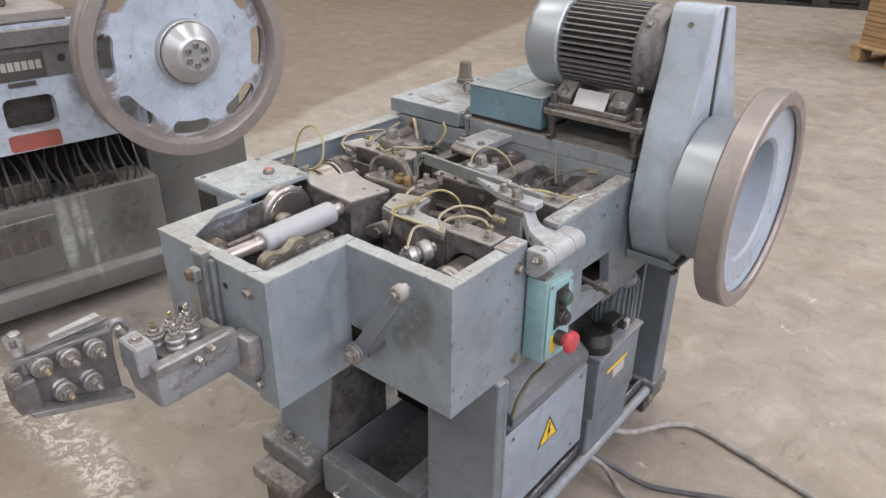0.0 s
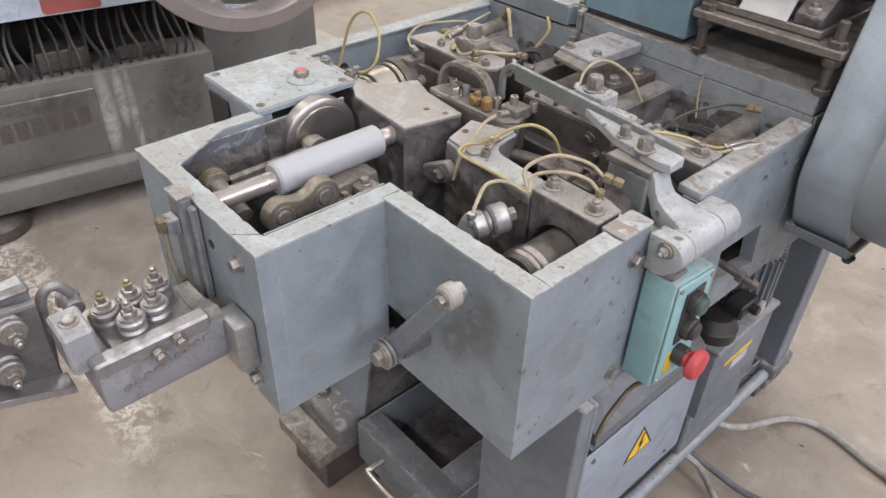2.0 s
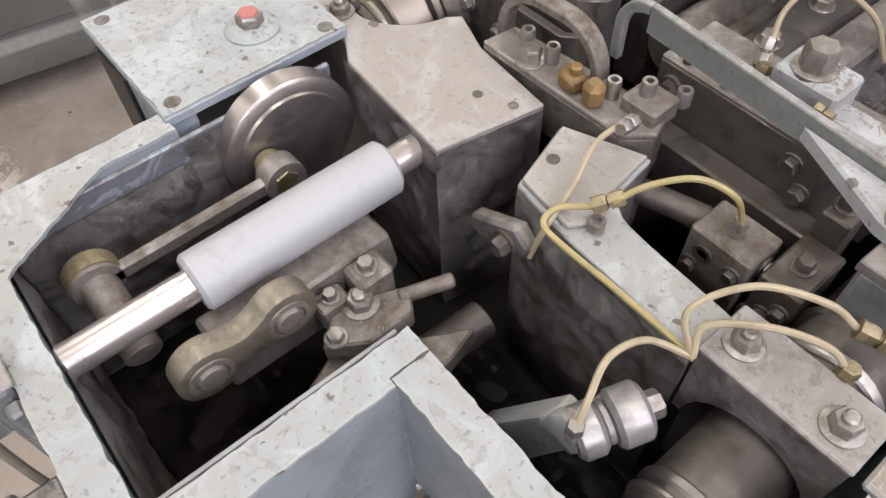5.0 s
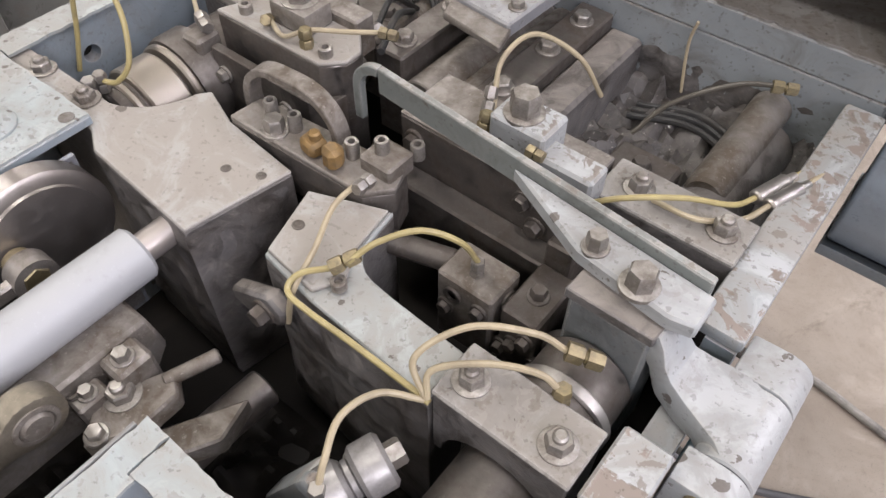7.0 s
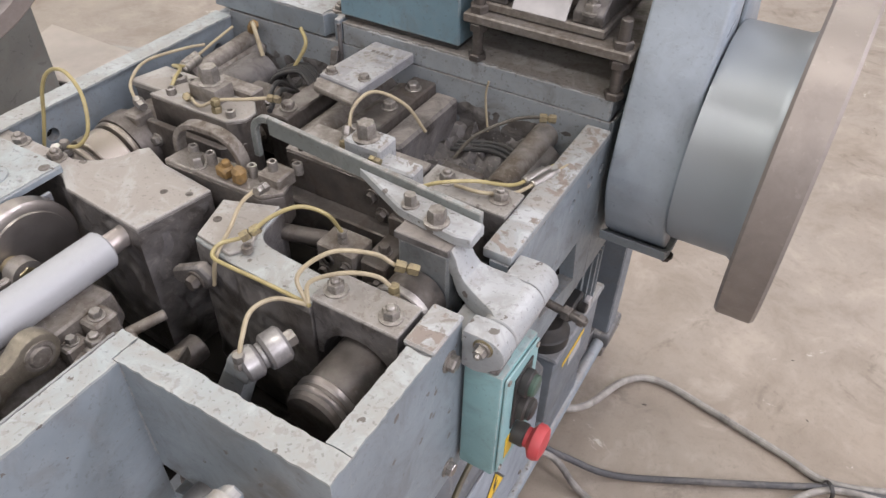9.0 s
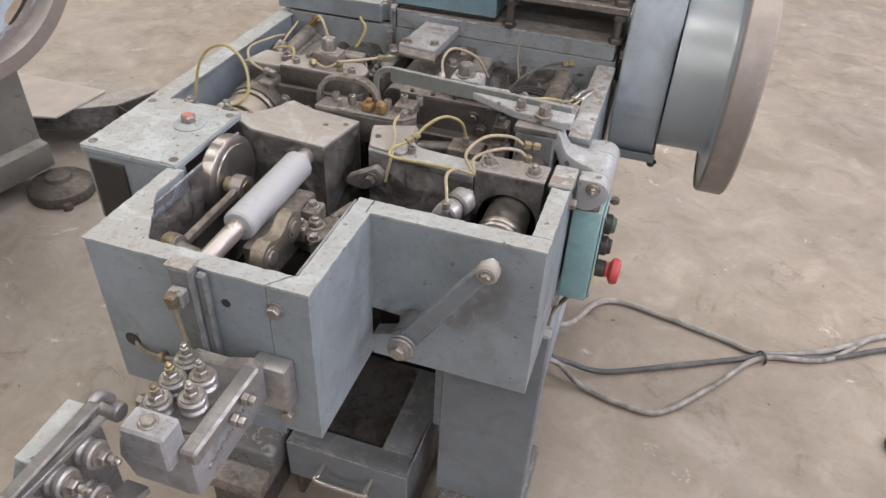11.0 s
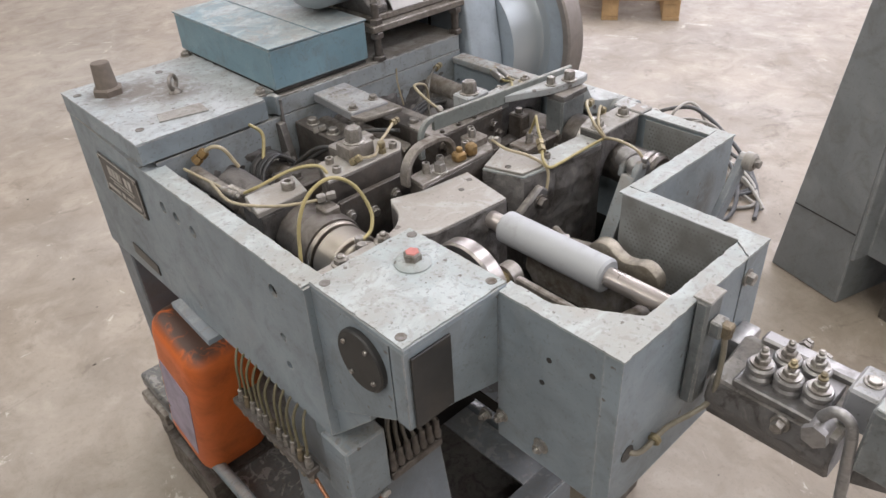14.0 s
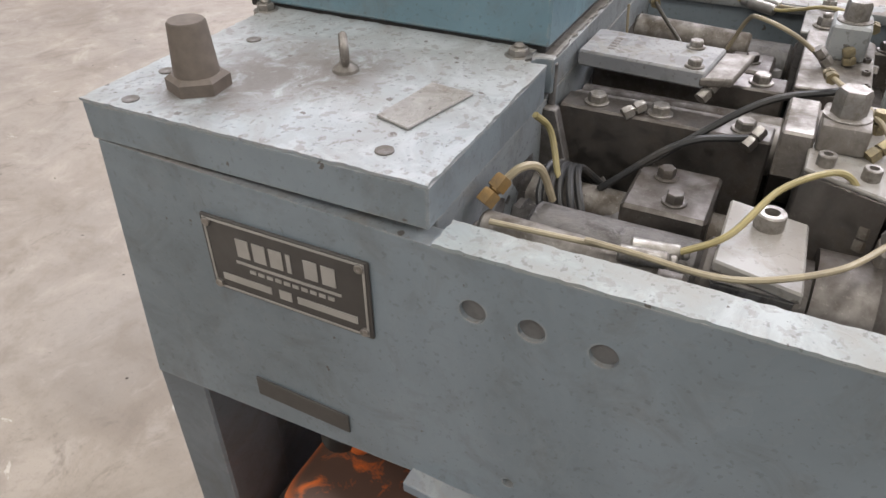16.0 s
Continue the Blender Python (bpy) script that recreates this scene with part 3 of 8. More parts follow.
def bolt(parent, p, axis, r=0.008, h=0.007, kind="hex", mat=None, name="bolt", label=""):
    """A bolt with its washer, proud of the face it clamps. Alike ones share a mesh."""
    mat = mat or M_BOLT
    key = (kind, round(r, 4), round(h, 4), mat.name)
    if key not in BOLTS:
        bm = BM()
        if kind == "hex":
            lathe(bm, (0, 0, 0), (0, 0, 1), [(-0.002, r * 1.5), (0.0012, r * 1.5), (0.0018, r * 1.4), (0.0018, 0)], 20)
            hexa(bm, (0, 0, 0.0016), (0, 0, 1), r * 1.12, h)
        elif kind == "stud":
            lathe(bm, (0, 0, 0), (0, 0, 1), [(-0.002, r * 1.6), (0.0015, r * 1.6), (0.002, r * 1.5), (0.002, 0)], 20)
            hexa(bm, (0, 0, 0.0018), (0, 0, 1), r * 1.15, h)
            cyl(bm, (0, 0, h), (0, 0, h * 1.75), r * 0.62, seg=14)
        elif kind == "socket":
            lathe(bm, (0, 0, 0), (0, 0, 1), [(-0.002, r), (h * 0.9, r), (h, r * 0.9), (h, r * 0.52), (h * 0.45, r * 0.48), (h * 0.45, 0)], 18)
        elif kind == "flush":
            lathe(bm, (0, 0, 0), (0, 0, 1), [(-0.001, r), (h * 0.8, r), (h, r * 0.92), (h, r * 0.5), (h * 0.8, r * 0.45), (h * 0.8, 0)], 16)
        me = bpy.data.meshes.new(name)
        bmesh.ops.recalc_face_normals(bm, faces=bm.faces)
        bm.to_mesh(me)
        bm.free()
        me.materials.append(mat)
        for q in me.polygons:
            q.use_smooth = True
        me.set_sharp_from_angle(angle=radians(35))
        BOLTS[key] = me
    ob = new(name, BOLTS[key])
    u, v, w = frame_of(axis)
    m = Matrix((u, v, w)).transposed().to_4x4()
    m = m @ Matrix.Rotation((p[0] * 37 + p[1] * 91) % 6.28, 4, "Z")
    m.translation = V(p)
    ob.matrix_basis = m
    ob.parent = parent
    if label:
        tagged(ob, label)
    return ob


def wall_with_holes(bm, axis, a, b, outer, holes, bev=0.0, mat=0):
    """A plate between a and b along axis, outlined by outer, with rectangular or round holes right through it.
    Holes: lists of points in the plate's plane. The faces are filled by a constrained triangulation."""
    i = "xyz".index(axis)

    def at(p, h):
        c = list(p)
        c.insert(i, h)
        return V(c)
    tmp = bmesh.new()
    edges = []
    loops = [outer] + holes
    for lp in loops:
        vs = [tmp.verts.new(at(p, a)) for p in lp]
        edges += [tmp.edges.new((vs[k], vs[(k + 1) % len(vs)])) for k in range(len(vs))]
    bmesh.ops.triangle_fill(tmp, edges=edges, use_beauty=True, use_dissolve=False)
    tmp.verts.index_update()
    tris = [[v.index for v in f.verts] for f in tmp.faces]
    co = [v.co.copy() for v in tmp.verts]
    tmp.free()
    d = V((0, 0, 0))
    d[i] = b - a
    A = [bm.verts.new(c) for c in co]
    B = [bm.verts.new(c + d) for c in co]
    for t in tris:
        bm.faces.new([A[k] for k in t]).material_index = mat
        bm.faces.new([B[k] for k in t[::-1]]).material_index = mat
    k0 = 0
    for lp in loops:
        n = len(lp)
        for k in range(n):
            q = [A[k0 + k], A[k0 + (k + 1) % n], B[k0 + (k + 1) % n], B[k0 + k]]
            bm.faces.new(q).material_index = mat
        k0 += n
    return bm


def ragged(bm, pts, z0, z1, seed=0.0, amp=0.0022, step=0.005):
    """A thin worn skin of paint and dust: its rim is broken away unevenly."""
    out = []
    for (ax0, ay0), (bx0, by0) in zip(pts, pts[1:] + pts[:1]):
        L0 = math.hypot(bx0 - ax0, by0 - ay0)
        m = max(1, int(L0 / step))
        nx, ny = -(by0 - ay0) / L0, (bx0 - ax0) / L0
        for k in range(m):
            x, y = ax0 + (bx0 - ax0) * k / m, ay0 + (by0 - ay0) * k / m
            q = noise.noise((x * 55 + seed, y * 55, 3.1)) * 0.6 + noise.noise((x * 210, y * 210 + seed, 7.7)) * 0.7
            d_ = amp * max(0.0, 0.25 + q) * (1.0 if k else 0.4)
            out.append((x + nx * d_, y + ny * d_))
    return wall_with_holes(bm, "z", z0, z1, out, [])


def ring(cx, cy, r, n=18):
    return [(cx + r * math.cos(math.tau * k / n), cy + r * math.sin(math.tau * k / n)) for k in range(n)]


def rect(x0, x1, y0, y1):
    return [(x0, y0), (x1, y0), (x1, y1), (x0, y1)]

# ---- hall ----
HALL = 22.0


def floor_sheet():
    bm = BM()
    n = 44
    vs = [[bm.verts.new((-HALL + 2 * HALL * i / n, -HALL + 2 * HALL * j / n, 0)) for j in range(n + 1)] for i in range(n + 1)]
    for i in range(n):
        for j in range(n):
            bm.faces.new([vs[i][j], vs[i + 1][j], vs[i + 1][j + 1], vs[i][j + 1]])
    ob = part("floor", bm, M_FLOOR)
    tagged(ob, "worn beige concrete factory floor with stains and scuffs", "floor", kind="structure")


floor_sheet()
# Walls and ceiling stand out of view, added to enclose the floor and bounce light.
for wname, dims in (("wall_north", (-HALL, HALL, HALL, HALL + 0.3)), ("wall_south", (-HALL, HALL, -HALL - 0.3, -HALL)),
                    ("wall_east", (HALL, HALL + 0.3, -HALL, HALL)), ("wall_west", (-HALL - 0.3, -HALL, -HALL, HALL))):
    bm = BM()
    box(bm, *dims, 0, 7.4, 0)
    tagged(part(wname, bm, M_HALL), "plain pale factory hall wall, unseen, added to bounce light", "wall", kind="structure")
bm = BM()
box(bm, -HALL, HALL, -HALL, HALL, 7.4, 7.6, 0)
tagged(part("ceiling", bm, M_HALL), "plain pale factory hall ceiling, unseen, added to enclose the room", "ceiling", kind="structure")

# ---- the nail machine: frame ----
H = 0.905
mach = thing("nail_machine", "grey-blue enamelled wire nail making machine, worn and oily inside", "machine")

# right side wall, with its window and small bores
bm = BM()
wall_with_holes(bm, "x", -0.022, 0.0,
                [(0.0240, 0.653), (0.60, 0.640), (0.60, 0.893), (0.302, 0.893), (0.302, 0.872), (0.205, 0.872), (0.205, H), (0.0240, H)],
                [[(0.424, 0.704), (0.548, 0.676), (0.533, 0.757), (0.418, 0.761)], ring(0.486, 0.853, 0.009), ring(0.544, 0.853, 0.009), ring(0.583, 0.851, 0.008)])
wall_with_holes(bm, "y", 0.0, 0.024, [(-0.232, 0.745), (-0.190, 0.742), (-0.190, 0.705), (-0.232, 0.690), (-0.232, 0.653), (0.0, 0.653), (0.0, H), (-0.232, H)], [])
box(bm, -0.257, -0.232, -0.1495, 0.0, 0.659, H, 0.0)
box(bm, -0.2845, -0.232, -0.173, -0.1495, 0.659, H, 0.0)
part("frame_wall", bm, M_PAINT_SMEARED, mach, "enamelled frame wall with oil smears")
bm = BM()
ragged(bm, rect(-0.025, 0.0015, 0.0275, 0.146), H, H + 0.003, 1.0)
part("wall_top", bm, M_TOP, mach, "dusty chipped top edge")
bm = BM()
box(bm, -0.030, 0.003, 0.147, 0.203, H, H + 0.007, 0.002)
part("wall_top", bm, M_TOP_CHIPPED, mach, "dusty chipped top edge")
bm = BM()
box(bm, -0.032, 0.0025, 0.303, 0.592, 0.893, 0.906, 0.003, seg=2)
part("wall_top", bm, M_TOP_CHIPPED, mach, "dusty chipped top edge")

# front wall's top beside the nose
bm = BM()
ragged(bm, rect(-0.236, 0.0015, -0.0015, 0.027), H, H + 0.003, 2.0)
part("wall_top", bm, M_TOP, mach, "dusty chipped top edge")

# the nose
bm = BM()
box(bm, -0.529, -0.286, -0.172, -0.1495, 0.668, H, 0)
part("nose_front_wall", bm, M_PAINT, mach)
bm = BM()
box(bm, -0.529, -0.508, -0.1495, 0.0, 0.668, H, 0)
part("nose_side_wall", bm, M_PAINT, mach)
bm = BM()
ragged(bm, [(-0.5305, -0.1735), (-0.2865, -0.1735), (-0.2630, -0.147), (-0.455, -0.147), (-0.506, -0.062), (-0.506, 0.0), (-0.5305, 0.0)], H, H + 0.003, 3.0)
part("nose_top", bm, M_TOP, mach, "chipped top plate with dust")
bm = BM()
ragged(bm, [(-0.2850, -0.1735), (-0.2305, -0.1735), (-0.2305, -0.0022), (-0.237, -0.0022), (-0.237, 0.0275), (-0.258, 0.0275), (-0.258, -0.147), (-0.2615, -0.147)], H, H + 0.003, 4.0)
part("nose_top", bm, M_TOP, mach, "chipped top plate with dust")

# cover box on the left of the nose
bm = BM()
box(bm, -0.6735, -0.516, -0.0035, 0.165, 0.903, 0.9115, 0.001)
cover = part("cover_plate", bm, M_PAINT, mach, "dusty cover plate with chipped paint")
bm = BM()
ragged(bm, rect(-0.6730, -0.5165, -0.0030, 0.1645), 0.9114, 0.914, 6.0, 0.0018)
part("plate_face", bm, M_TOP, cover, "dusty pale face")
bm = BM()
prism(bm, [(-0.672, 0.787), (-0.600, 0.780), (-0.520, 0.760), (-0.520, 0.903), (-0.672, 0.903)], "y", 0.0, 0.022, 0.001)
part("cover_front", bm, M_PAINT, mach)
bm = BM()
wall_with_holes(bm, "x", -0.672, -0.650, [(0.024, 0.787), (0.165, 0.700), (0.165, 0.902), (0.024, 0.902)], [])
part("cover_side", bm, M_PAINT, mach)
bm = BM()
box(bm, -0.664, -0.606, -0.004, -0.0005, 0.787, 0.893, 0.001)
part("cover_flap", bm, M_BLACK, mach, "black blank plate")
bm = BM()
lathe(bm, (-0.672, 0.072, 0.852), (-1, 0, 0), [(-0.004, 0.041), (0.006, 0.041), (0.008, 0.039), (0.008, 0.0)], 40)
disc = part("flange_disc", bm, M_BLACK, mach, "round black flange")
for a in (0.6, 2.17, 3.74, 5.31):
    bolt(disc, (-0.680, 0.072 + 0.030 * math.cos(a), 0.852 + 0.030 * math.sin(a)), (-1, 0, 0), 0.003, 0.003, "flush")
bm = BM()
lathe(bm, (-0.565, 0.103, 0.914), (0, 0, 1), [(0, 0.023), (0.002, 0.023), (0.004, 0.0205), (0.006, 0.0165), (0.0065, 0)], 32)
part("washer", bm, M_TOP, mach)
bm = BM()
hexa(bm, (-0.565, 0.103, 0.919), (0, 0, 1), 0.0115, 0.011)
bh = part("bolt", bm, M_BOLT, mach)
bm = BM()
lathe(bm, (-0.565, 0.103, 0.930), (0, 0, 1), [(0, 0.0088), (0.001, 0.0083), (0.001, 0)], 6, phase=0.3)
part("paint_dab", bm, M_RED_DAB, bh, "red paint dab")
for x, y in ((-0.662, 0.012), (-0.528, 0.010), (-0.662, 0.148), (-0.526, 0.150)):
    bolt(cover, (x, y, 0.914), (0, 0, 1), 0.0068, 0.0006, "flush", M_GREASE_BOLT)

# left side wall
bm = BM()
wall_with_holes(bm, "x", -0.682, -0.660, [(0.165, 0.657), (0.92, 0.640), (0.90, 0.917), (0.592, 0.905), (0.165, 0.905)],
                [ring(0.559, 0.858, 0.0102), ring(0.515, 0.857, 0.0102), ring(0.464, 0.855, 0.0102), ring(0.245, 0.863, 0.0095), ring(0.245, 0.785, 0.007), ring(0.245, 0.735, 0.007), ring(0.524, 0.684, 0.005)])
part("side_wall", bm, M_PAINT, mach)
# Dark discs just inside the bores stand for the shade down the holes.
for y, z, r in ((0.559, 0.858, 0.0102), (0.515, 0.857, 0.0102), (0.464, 0.855, 0.0102), (0.245, 0.863, 0.0095), (0.245, 0.785, 0.007), (0.245, 0.735, 0.007)):
    bm = BM()
    lathe(bm, (-0.6765, y, z), (-1, 0, 0), [(0, 0), (0, r + 0.0004), (0.001, r + 0.0004), (0.001, 0)], 18)
    part("bore_plug", bm, M_FIN if y > 0.4 else M_OIL_SHADE, mach, "dark disc standing for the shade inside a bore")
bm = BM()
ragged(bm, rect(-0.683, -0.650, 0.168, 0.590), H, H + 0.003, 5.0)
part("wall_top", bm, M_TOP, mach, "dusty chipped top edge")

# rear block: cross wall, top slab, back
bm = BM()
box(bm, -0.660, -0.003, 0.597, 0.640, 0.660, 0.912, 0.0008)
part("cross_wall", bm, M_PAINT_GRIMY, mach, "greasy cross wall")
bm = BM()
prism(bm, [(-0.6825, 0.592), (-0.4585, 0.592)] + [(-0.449 - 0.0095 * math.cos(radians(a)), 0.600 + 0.0095 * math.sin(radians(a))) for a in range(0, 181, 20)] + [(-0.4395, 0.592), (-0.430, 0.592), (-0.430, 0.905), (-0.6825, 0.905)], "z", 0.9175, 0.951, 0.0012)
rear_slab = part("rear_top_slab", bm, M_PAINT, mach, "thick top slab with a dusty face")
bm = BM()
ragged(bm, [(-0.6835, 0.591), (-0.4605, 0.591), (-0.4605, 0.612), (-0.429, 0.612), (-0.429, 0.906), (-0.6835, 0.906)], 0.9512, 0.9535, 8.0, 0.0025)
part("slab_face", bm, M_SLAB, rear_slab, "dusty stained face with chipped rim")
bm = BM()
box(bm, -0.4285, -0.005, 0.5965, 0.905, 0.9128, 0.945, 0.002)
back_slab = part("rear_top_slab", bm, M_PAINT_GRIMY, mach)
bm = BM()
ragged(bm, rect(-0.428, -0.0055, 0.5960, 0.9045), 0.9445, 0.947, 9.0, 0.005)
part("slab_face", bm, M_GREASY_TOP, back_slab, "brown dusty face with a broken rim")
bm = BM()
box(bm, -0.668, -0.003, 0.885, 0.905, 0.640, 0.912, 0.0015)
part("back_wall", bm, M_PAINT, mach)
bm = BM()
box(bm, -0.022, 0.0, 0.602, 0.905, 0.640, 0.912, 0.0015)
part("side_wall", bm, M_PAINT, mach)

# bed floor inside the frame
# The floor's black holds the depth of shade in the pit as well as oil.
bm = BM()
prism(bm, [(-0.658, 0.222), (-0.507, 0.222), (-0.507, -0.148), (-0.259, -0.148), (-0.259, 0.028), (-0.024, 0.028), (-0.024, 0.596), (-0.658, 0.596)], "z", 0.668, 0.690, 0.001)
part("sump_floor", bm, M_OIL_SHADE, mach, "oily sump floor, blackened in place of the pit's shade")

# ---- legs and base ----


def leg(x0, x1, y0, y1, z0, z1):
    bm = BM()
    prism(bm, [(x0, y0), (x1, y0), (x1, y1), (x0, y1)], "z", z0, z1, 0.003)
    # Left legs' inner sides get the darker material: oil and shade together.
    for f in bm.faces:
        f.normal_update()
        if f.normal.x > 0.5 and x1 < -0.3:
            f.material_index = 1
    return part("leg", bm, [M_PAINT_DARK, M_DIRT_SHADE], mach)


bm = BM()
prism(bm, [(0.126, 0.190), (0.34, 0.190), (0.34, 0.495), (0.172, 0.495)], "x", -0.668, -0.488, 0.003)
# Inner side darkened by material, carrying its shade as well as oil.
for f in bm.faces:
    f.normal_update()
    if f.normal.x > 0.5:
        f.material_index = 1
part("leg", bm, [M_PAINT_DARK, M_DIRT_SHADE], mach)
leg(-0.660, -0.490, 0.216, 0.34, 0.496, 0.656)
leg(-0.160, 0.012, 0.124, 0.146, 0.174, 0.652)
leg(-0.012, 0.012, 0.1465, 0.157, 0.174, 0.648)
leg(-0.190, -0.020, 0.985, 1.045, 0.130, 0.640)
leg(-0.672, -0.580, 0.870, 0.935, 0.190, 0.640)


def foot(x0, x1, y0, y1, z0, z1, stud):
    bm = BM()
    box(bm, x0, x1, y0, y1, z0, z1, 0.010, seg=3)
    ft = part("foot", bm, M_FOOT, mach, "worn oily foot block")
    bolt(ft, (*stud, z1), (0, 0, 1), 0.012, 0.012, "stud")


foot(-0.672, -0.490, 0.063, 0.34, 0.138, 0.192, (-0.603, 0.100))
foot(-0.154, 0.016, 0.084, 0.30, 0.118, 0.174, (-0.045, 0.104))
foot(-0.702, -0.545, 0.905, 1.055, 0.150, 0.190, (-0.655, 0.985))
foot(-0.205, -0.012, 0.975, 1.075, 0.085, 0.130, (-0.10, 1.062))

# tie tubes and the pan between the legs
for x, y0, y1, z in ((-0.034, 0.19, 1.08, 0.100), (-0.690, 0.20, 0.96, 0.140)):
    bm = BM()
    cyl(bm, (x, y0, z), (x, y1, z), 0.014, seg=20)
    part("tie_tube", bm, M_PAINT, mach, "scuffed steel tube")
bm = BM()
box(bm, -0.665, -0.052, 0.345, 1.04, 0.085, 0.097, 0.002)
box(bm, -0.056, -0.050, 0.345, 1.04, 0.097, 0.135, 0.001)
part("base_pan", bm, M_FOOT, mach, "dirty dark base pan")
bm = BM()
box(bm, -0.578, -0.060, 0.895, 0.905, 0.135, 0.636, 0.002)
part("rear_panel", bm, M_PAINT_DARK, mach)

# added black sheet closing the bay behind the drawer, in place of its shade
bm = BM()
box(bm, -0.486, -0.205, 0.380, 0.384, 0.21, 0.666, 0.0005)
part("bay_sheet", bm, M_OIL_SHADE, mach, "added black sheet standing for the shade behind the drawer")

# pads under the feet: loose steel plates
for (x0, x1, y0, y1, z1), turn in (((-0.650, -0.500, 0.012, 0.20, 0.137), 0.02), ((-0.115, 0.016, 0.050, 0.20, 0.117), 0.03), ((-0.715, -0.56, 0.915, 1.04, 0.149), 0.03), ((-0.19, -0.02, 0.98, 1.07, 0.084), 0.0)):
    bm = BM()
    w, d = (x1 - x0) / 2, (y1 - y0) / 2
    box(bm, -w, w, -d, d, z1 - 0.034, z1, 0.004, seg=2)
    pad = part("packing_plate", bm, M_STEEL)
    pad.matrix_basis = pose((x0 + x1) / 2, (y0 + y1) / 2, 0, 0, 0, math.degrees(turn))
    tagged(pad, "worn steel packing plate lying under a machine foot", "packing plate", "packing plates")
    bm = BM()
    box(bm, -w * 0.8, w * 0.8, -d * 0.75, d * 0.8, 0.0, z1 - 0.0345, 0.003)
    blk = part("packing_block", bm, M_STEEL_DARK)
    blk.matrix_basis = pose((x0 + x1) / 2, (y0 + y1) / 2, 0, 0, 0, math.degrees(turn))
    tagged(blk, "dark steel packing block standing on the concrete", "packing block", "packing blocks")

# ---- inside the frame: castings, shafts and slides ----


def capped(name, pts, z0, z1, top, body=None, parent=None, lip=0.004, label="", bev=0.002):
    """A casting block with a machined or painted top skin."""
    bm = BM()
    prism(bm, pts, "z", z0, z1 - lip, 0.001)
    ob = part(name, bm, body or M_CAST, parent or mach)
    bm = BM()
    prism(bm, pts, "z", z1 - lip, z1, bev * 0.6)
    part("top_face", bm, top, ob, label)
    return ob


def arc(cx, cy, r, a0, a1, n=10):
    return [(cx + r * math.cos(radians(a0 + (a1 - a0) * k / n)), cy + r * math.sin(radians(a0 + (a1 - a0) * k / n))) for k in range(n + 1)]


# bare cast table between cover and wire guide, with the bite round the left shaft
table_pts = [(-0.514, 0.160), (-0.490, 0.146), (-0.364, 0.137), (-0.347, 0.231), (-0.431, 0.240), (-0.474, 0.256)] + arc(-0.548, 0.254, 0.066, -8, -76, 10) + [(-0.548, 0.190), (-0.656, 0.190), (-0.656, 0.169)]
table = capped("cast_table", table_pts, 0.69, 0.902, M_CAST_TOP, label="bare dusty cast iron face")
for p in ((-0.549, 0.1795, 0.902), (-0.616, 0.1795, 0.902)):
    bolt(table, p, (0, 0, 1), 0.008, 0.008, "stud")
for p in ((-0.390, 0.200), (-0.362, 0.212)):
    bolt(table, (*p, 0.9015), (0, 0, 1), 0.0045, 0.0008, "flush", M_STEEL_DARK)

# painted saddle casting, its arm running to the right-hand bearing
saddle_pts = [(-0.302, 0.160), (-0.243, 0.152), (-0.136, 0.145), (-0.136, 0.186), (-0.205, 0.190)] + arc(-0.222, 0.222, 0.030, -80, -180, 6)[1:] + [(-0.256, 0.250), (-0.323, 0.224)]
saddle = capped("saddle_casting", saddle_pts, 0.69, 0.900, M_TOP, label="painted top with chips")
bm = BM()
prism(bm, [(-0.320, 0.223), (-0.301, 0.163), (-0.250, 0.157), (-0.238, 0.178), (-0.252, 0.205), (-0.258, 0.247)], "z", 0.9005, 0.9045, 0.001)
part("machined_pad", bm, M_CAST_TOP, saddle, "bare machined pad")
bolt(saddle, (-0.300, 0.193, 0.9045), (0, 0, 1), 0.005, 0.0008, "flush", M_STEEL_DARK)
bolt(saddle, (-0.238, 0.172, 0.9045), (0, 0, 1), 0.006, 0.006, "socket")


def bearing_cap(x0, x1, y0, y1, z, sx, sz, r, bolts, skin=None):
    """A plummer block over a lengthwise shaft, with an arched underside."""
    a = arc(sx, sz, r, 0, 180, 12)
    bm = BM()
    outline = [(x0, sz)] + [(x0, z - 0.004), (x1, z - 0.004), (x1, sz)] + [p for p in a if x0 < p[0] < x1]
    prism(bm, outline, "y", y0, y1, 0.0008)
    cap = part("bearing_cap", bm, M_CAST, mach)
    bm = BM()
    box(bm, x0 - 0.001, x1 + 0.001, y0 - 0.001, y1 + 0.001, z - 0.004, z, 0.0012)
    part("top_face", bm, skin or M_CAST_TOP, cap, "bare top face")
    for p in bolts:
        bolt(cap, (*p, z), (0, 0, 1), 0.0078, 0.009, "stud", M_BOLT)
    return cap


bearing_cap(-0.134, -0.036, 0.147, 0.190, 0.912, -0.083, 0.835, 0.044, ((-0.119, 0.167), (-0.054, 0.165)), M_GREASY_TOP)
bearing_cap(-0.146, -0.032, 0.356, 0.402, 0.911, -0.083, 0.835, 0.044, ((-0.120, 0.380), (-0.051, 0.380)), M_GREASY_TOP)
bearing_cap(-0.620, -0.537, 0.362, 0.414, 0.8945, -0.572, 0.835, 0.038, (), M_CAST)
bm = BM()
prism(bm, [(-0.529, 0.417), (-0.541, 0.362), (-0.627, 0.359), (-0.613, 0.416)], "z", 0.895, 0.904, 0.0015)
cap_plate = part("cap_plate", bm, M_CAST_TOP, mach, "pale bare cap plate")
bolt(cap_plate, (-0.556, 0.388, 0.904), (0, 0, 1), 0.0105, 0.012, "socket")


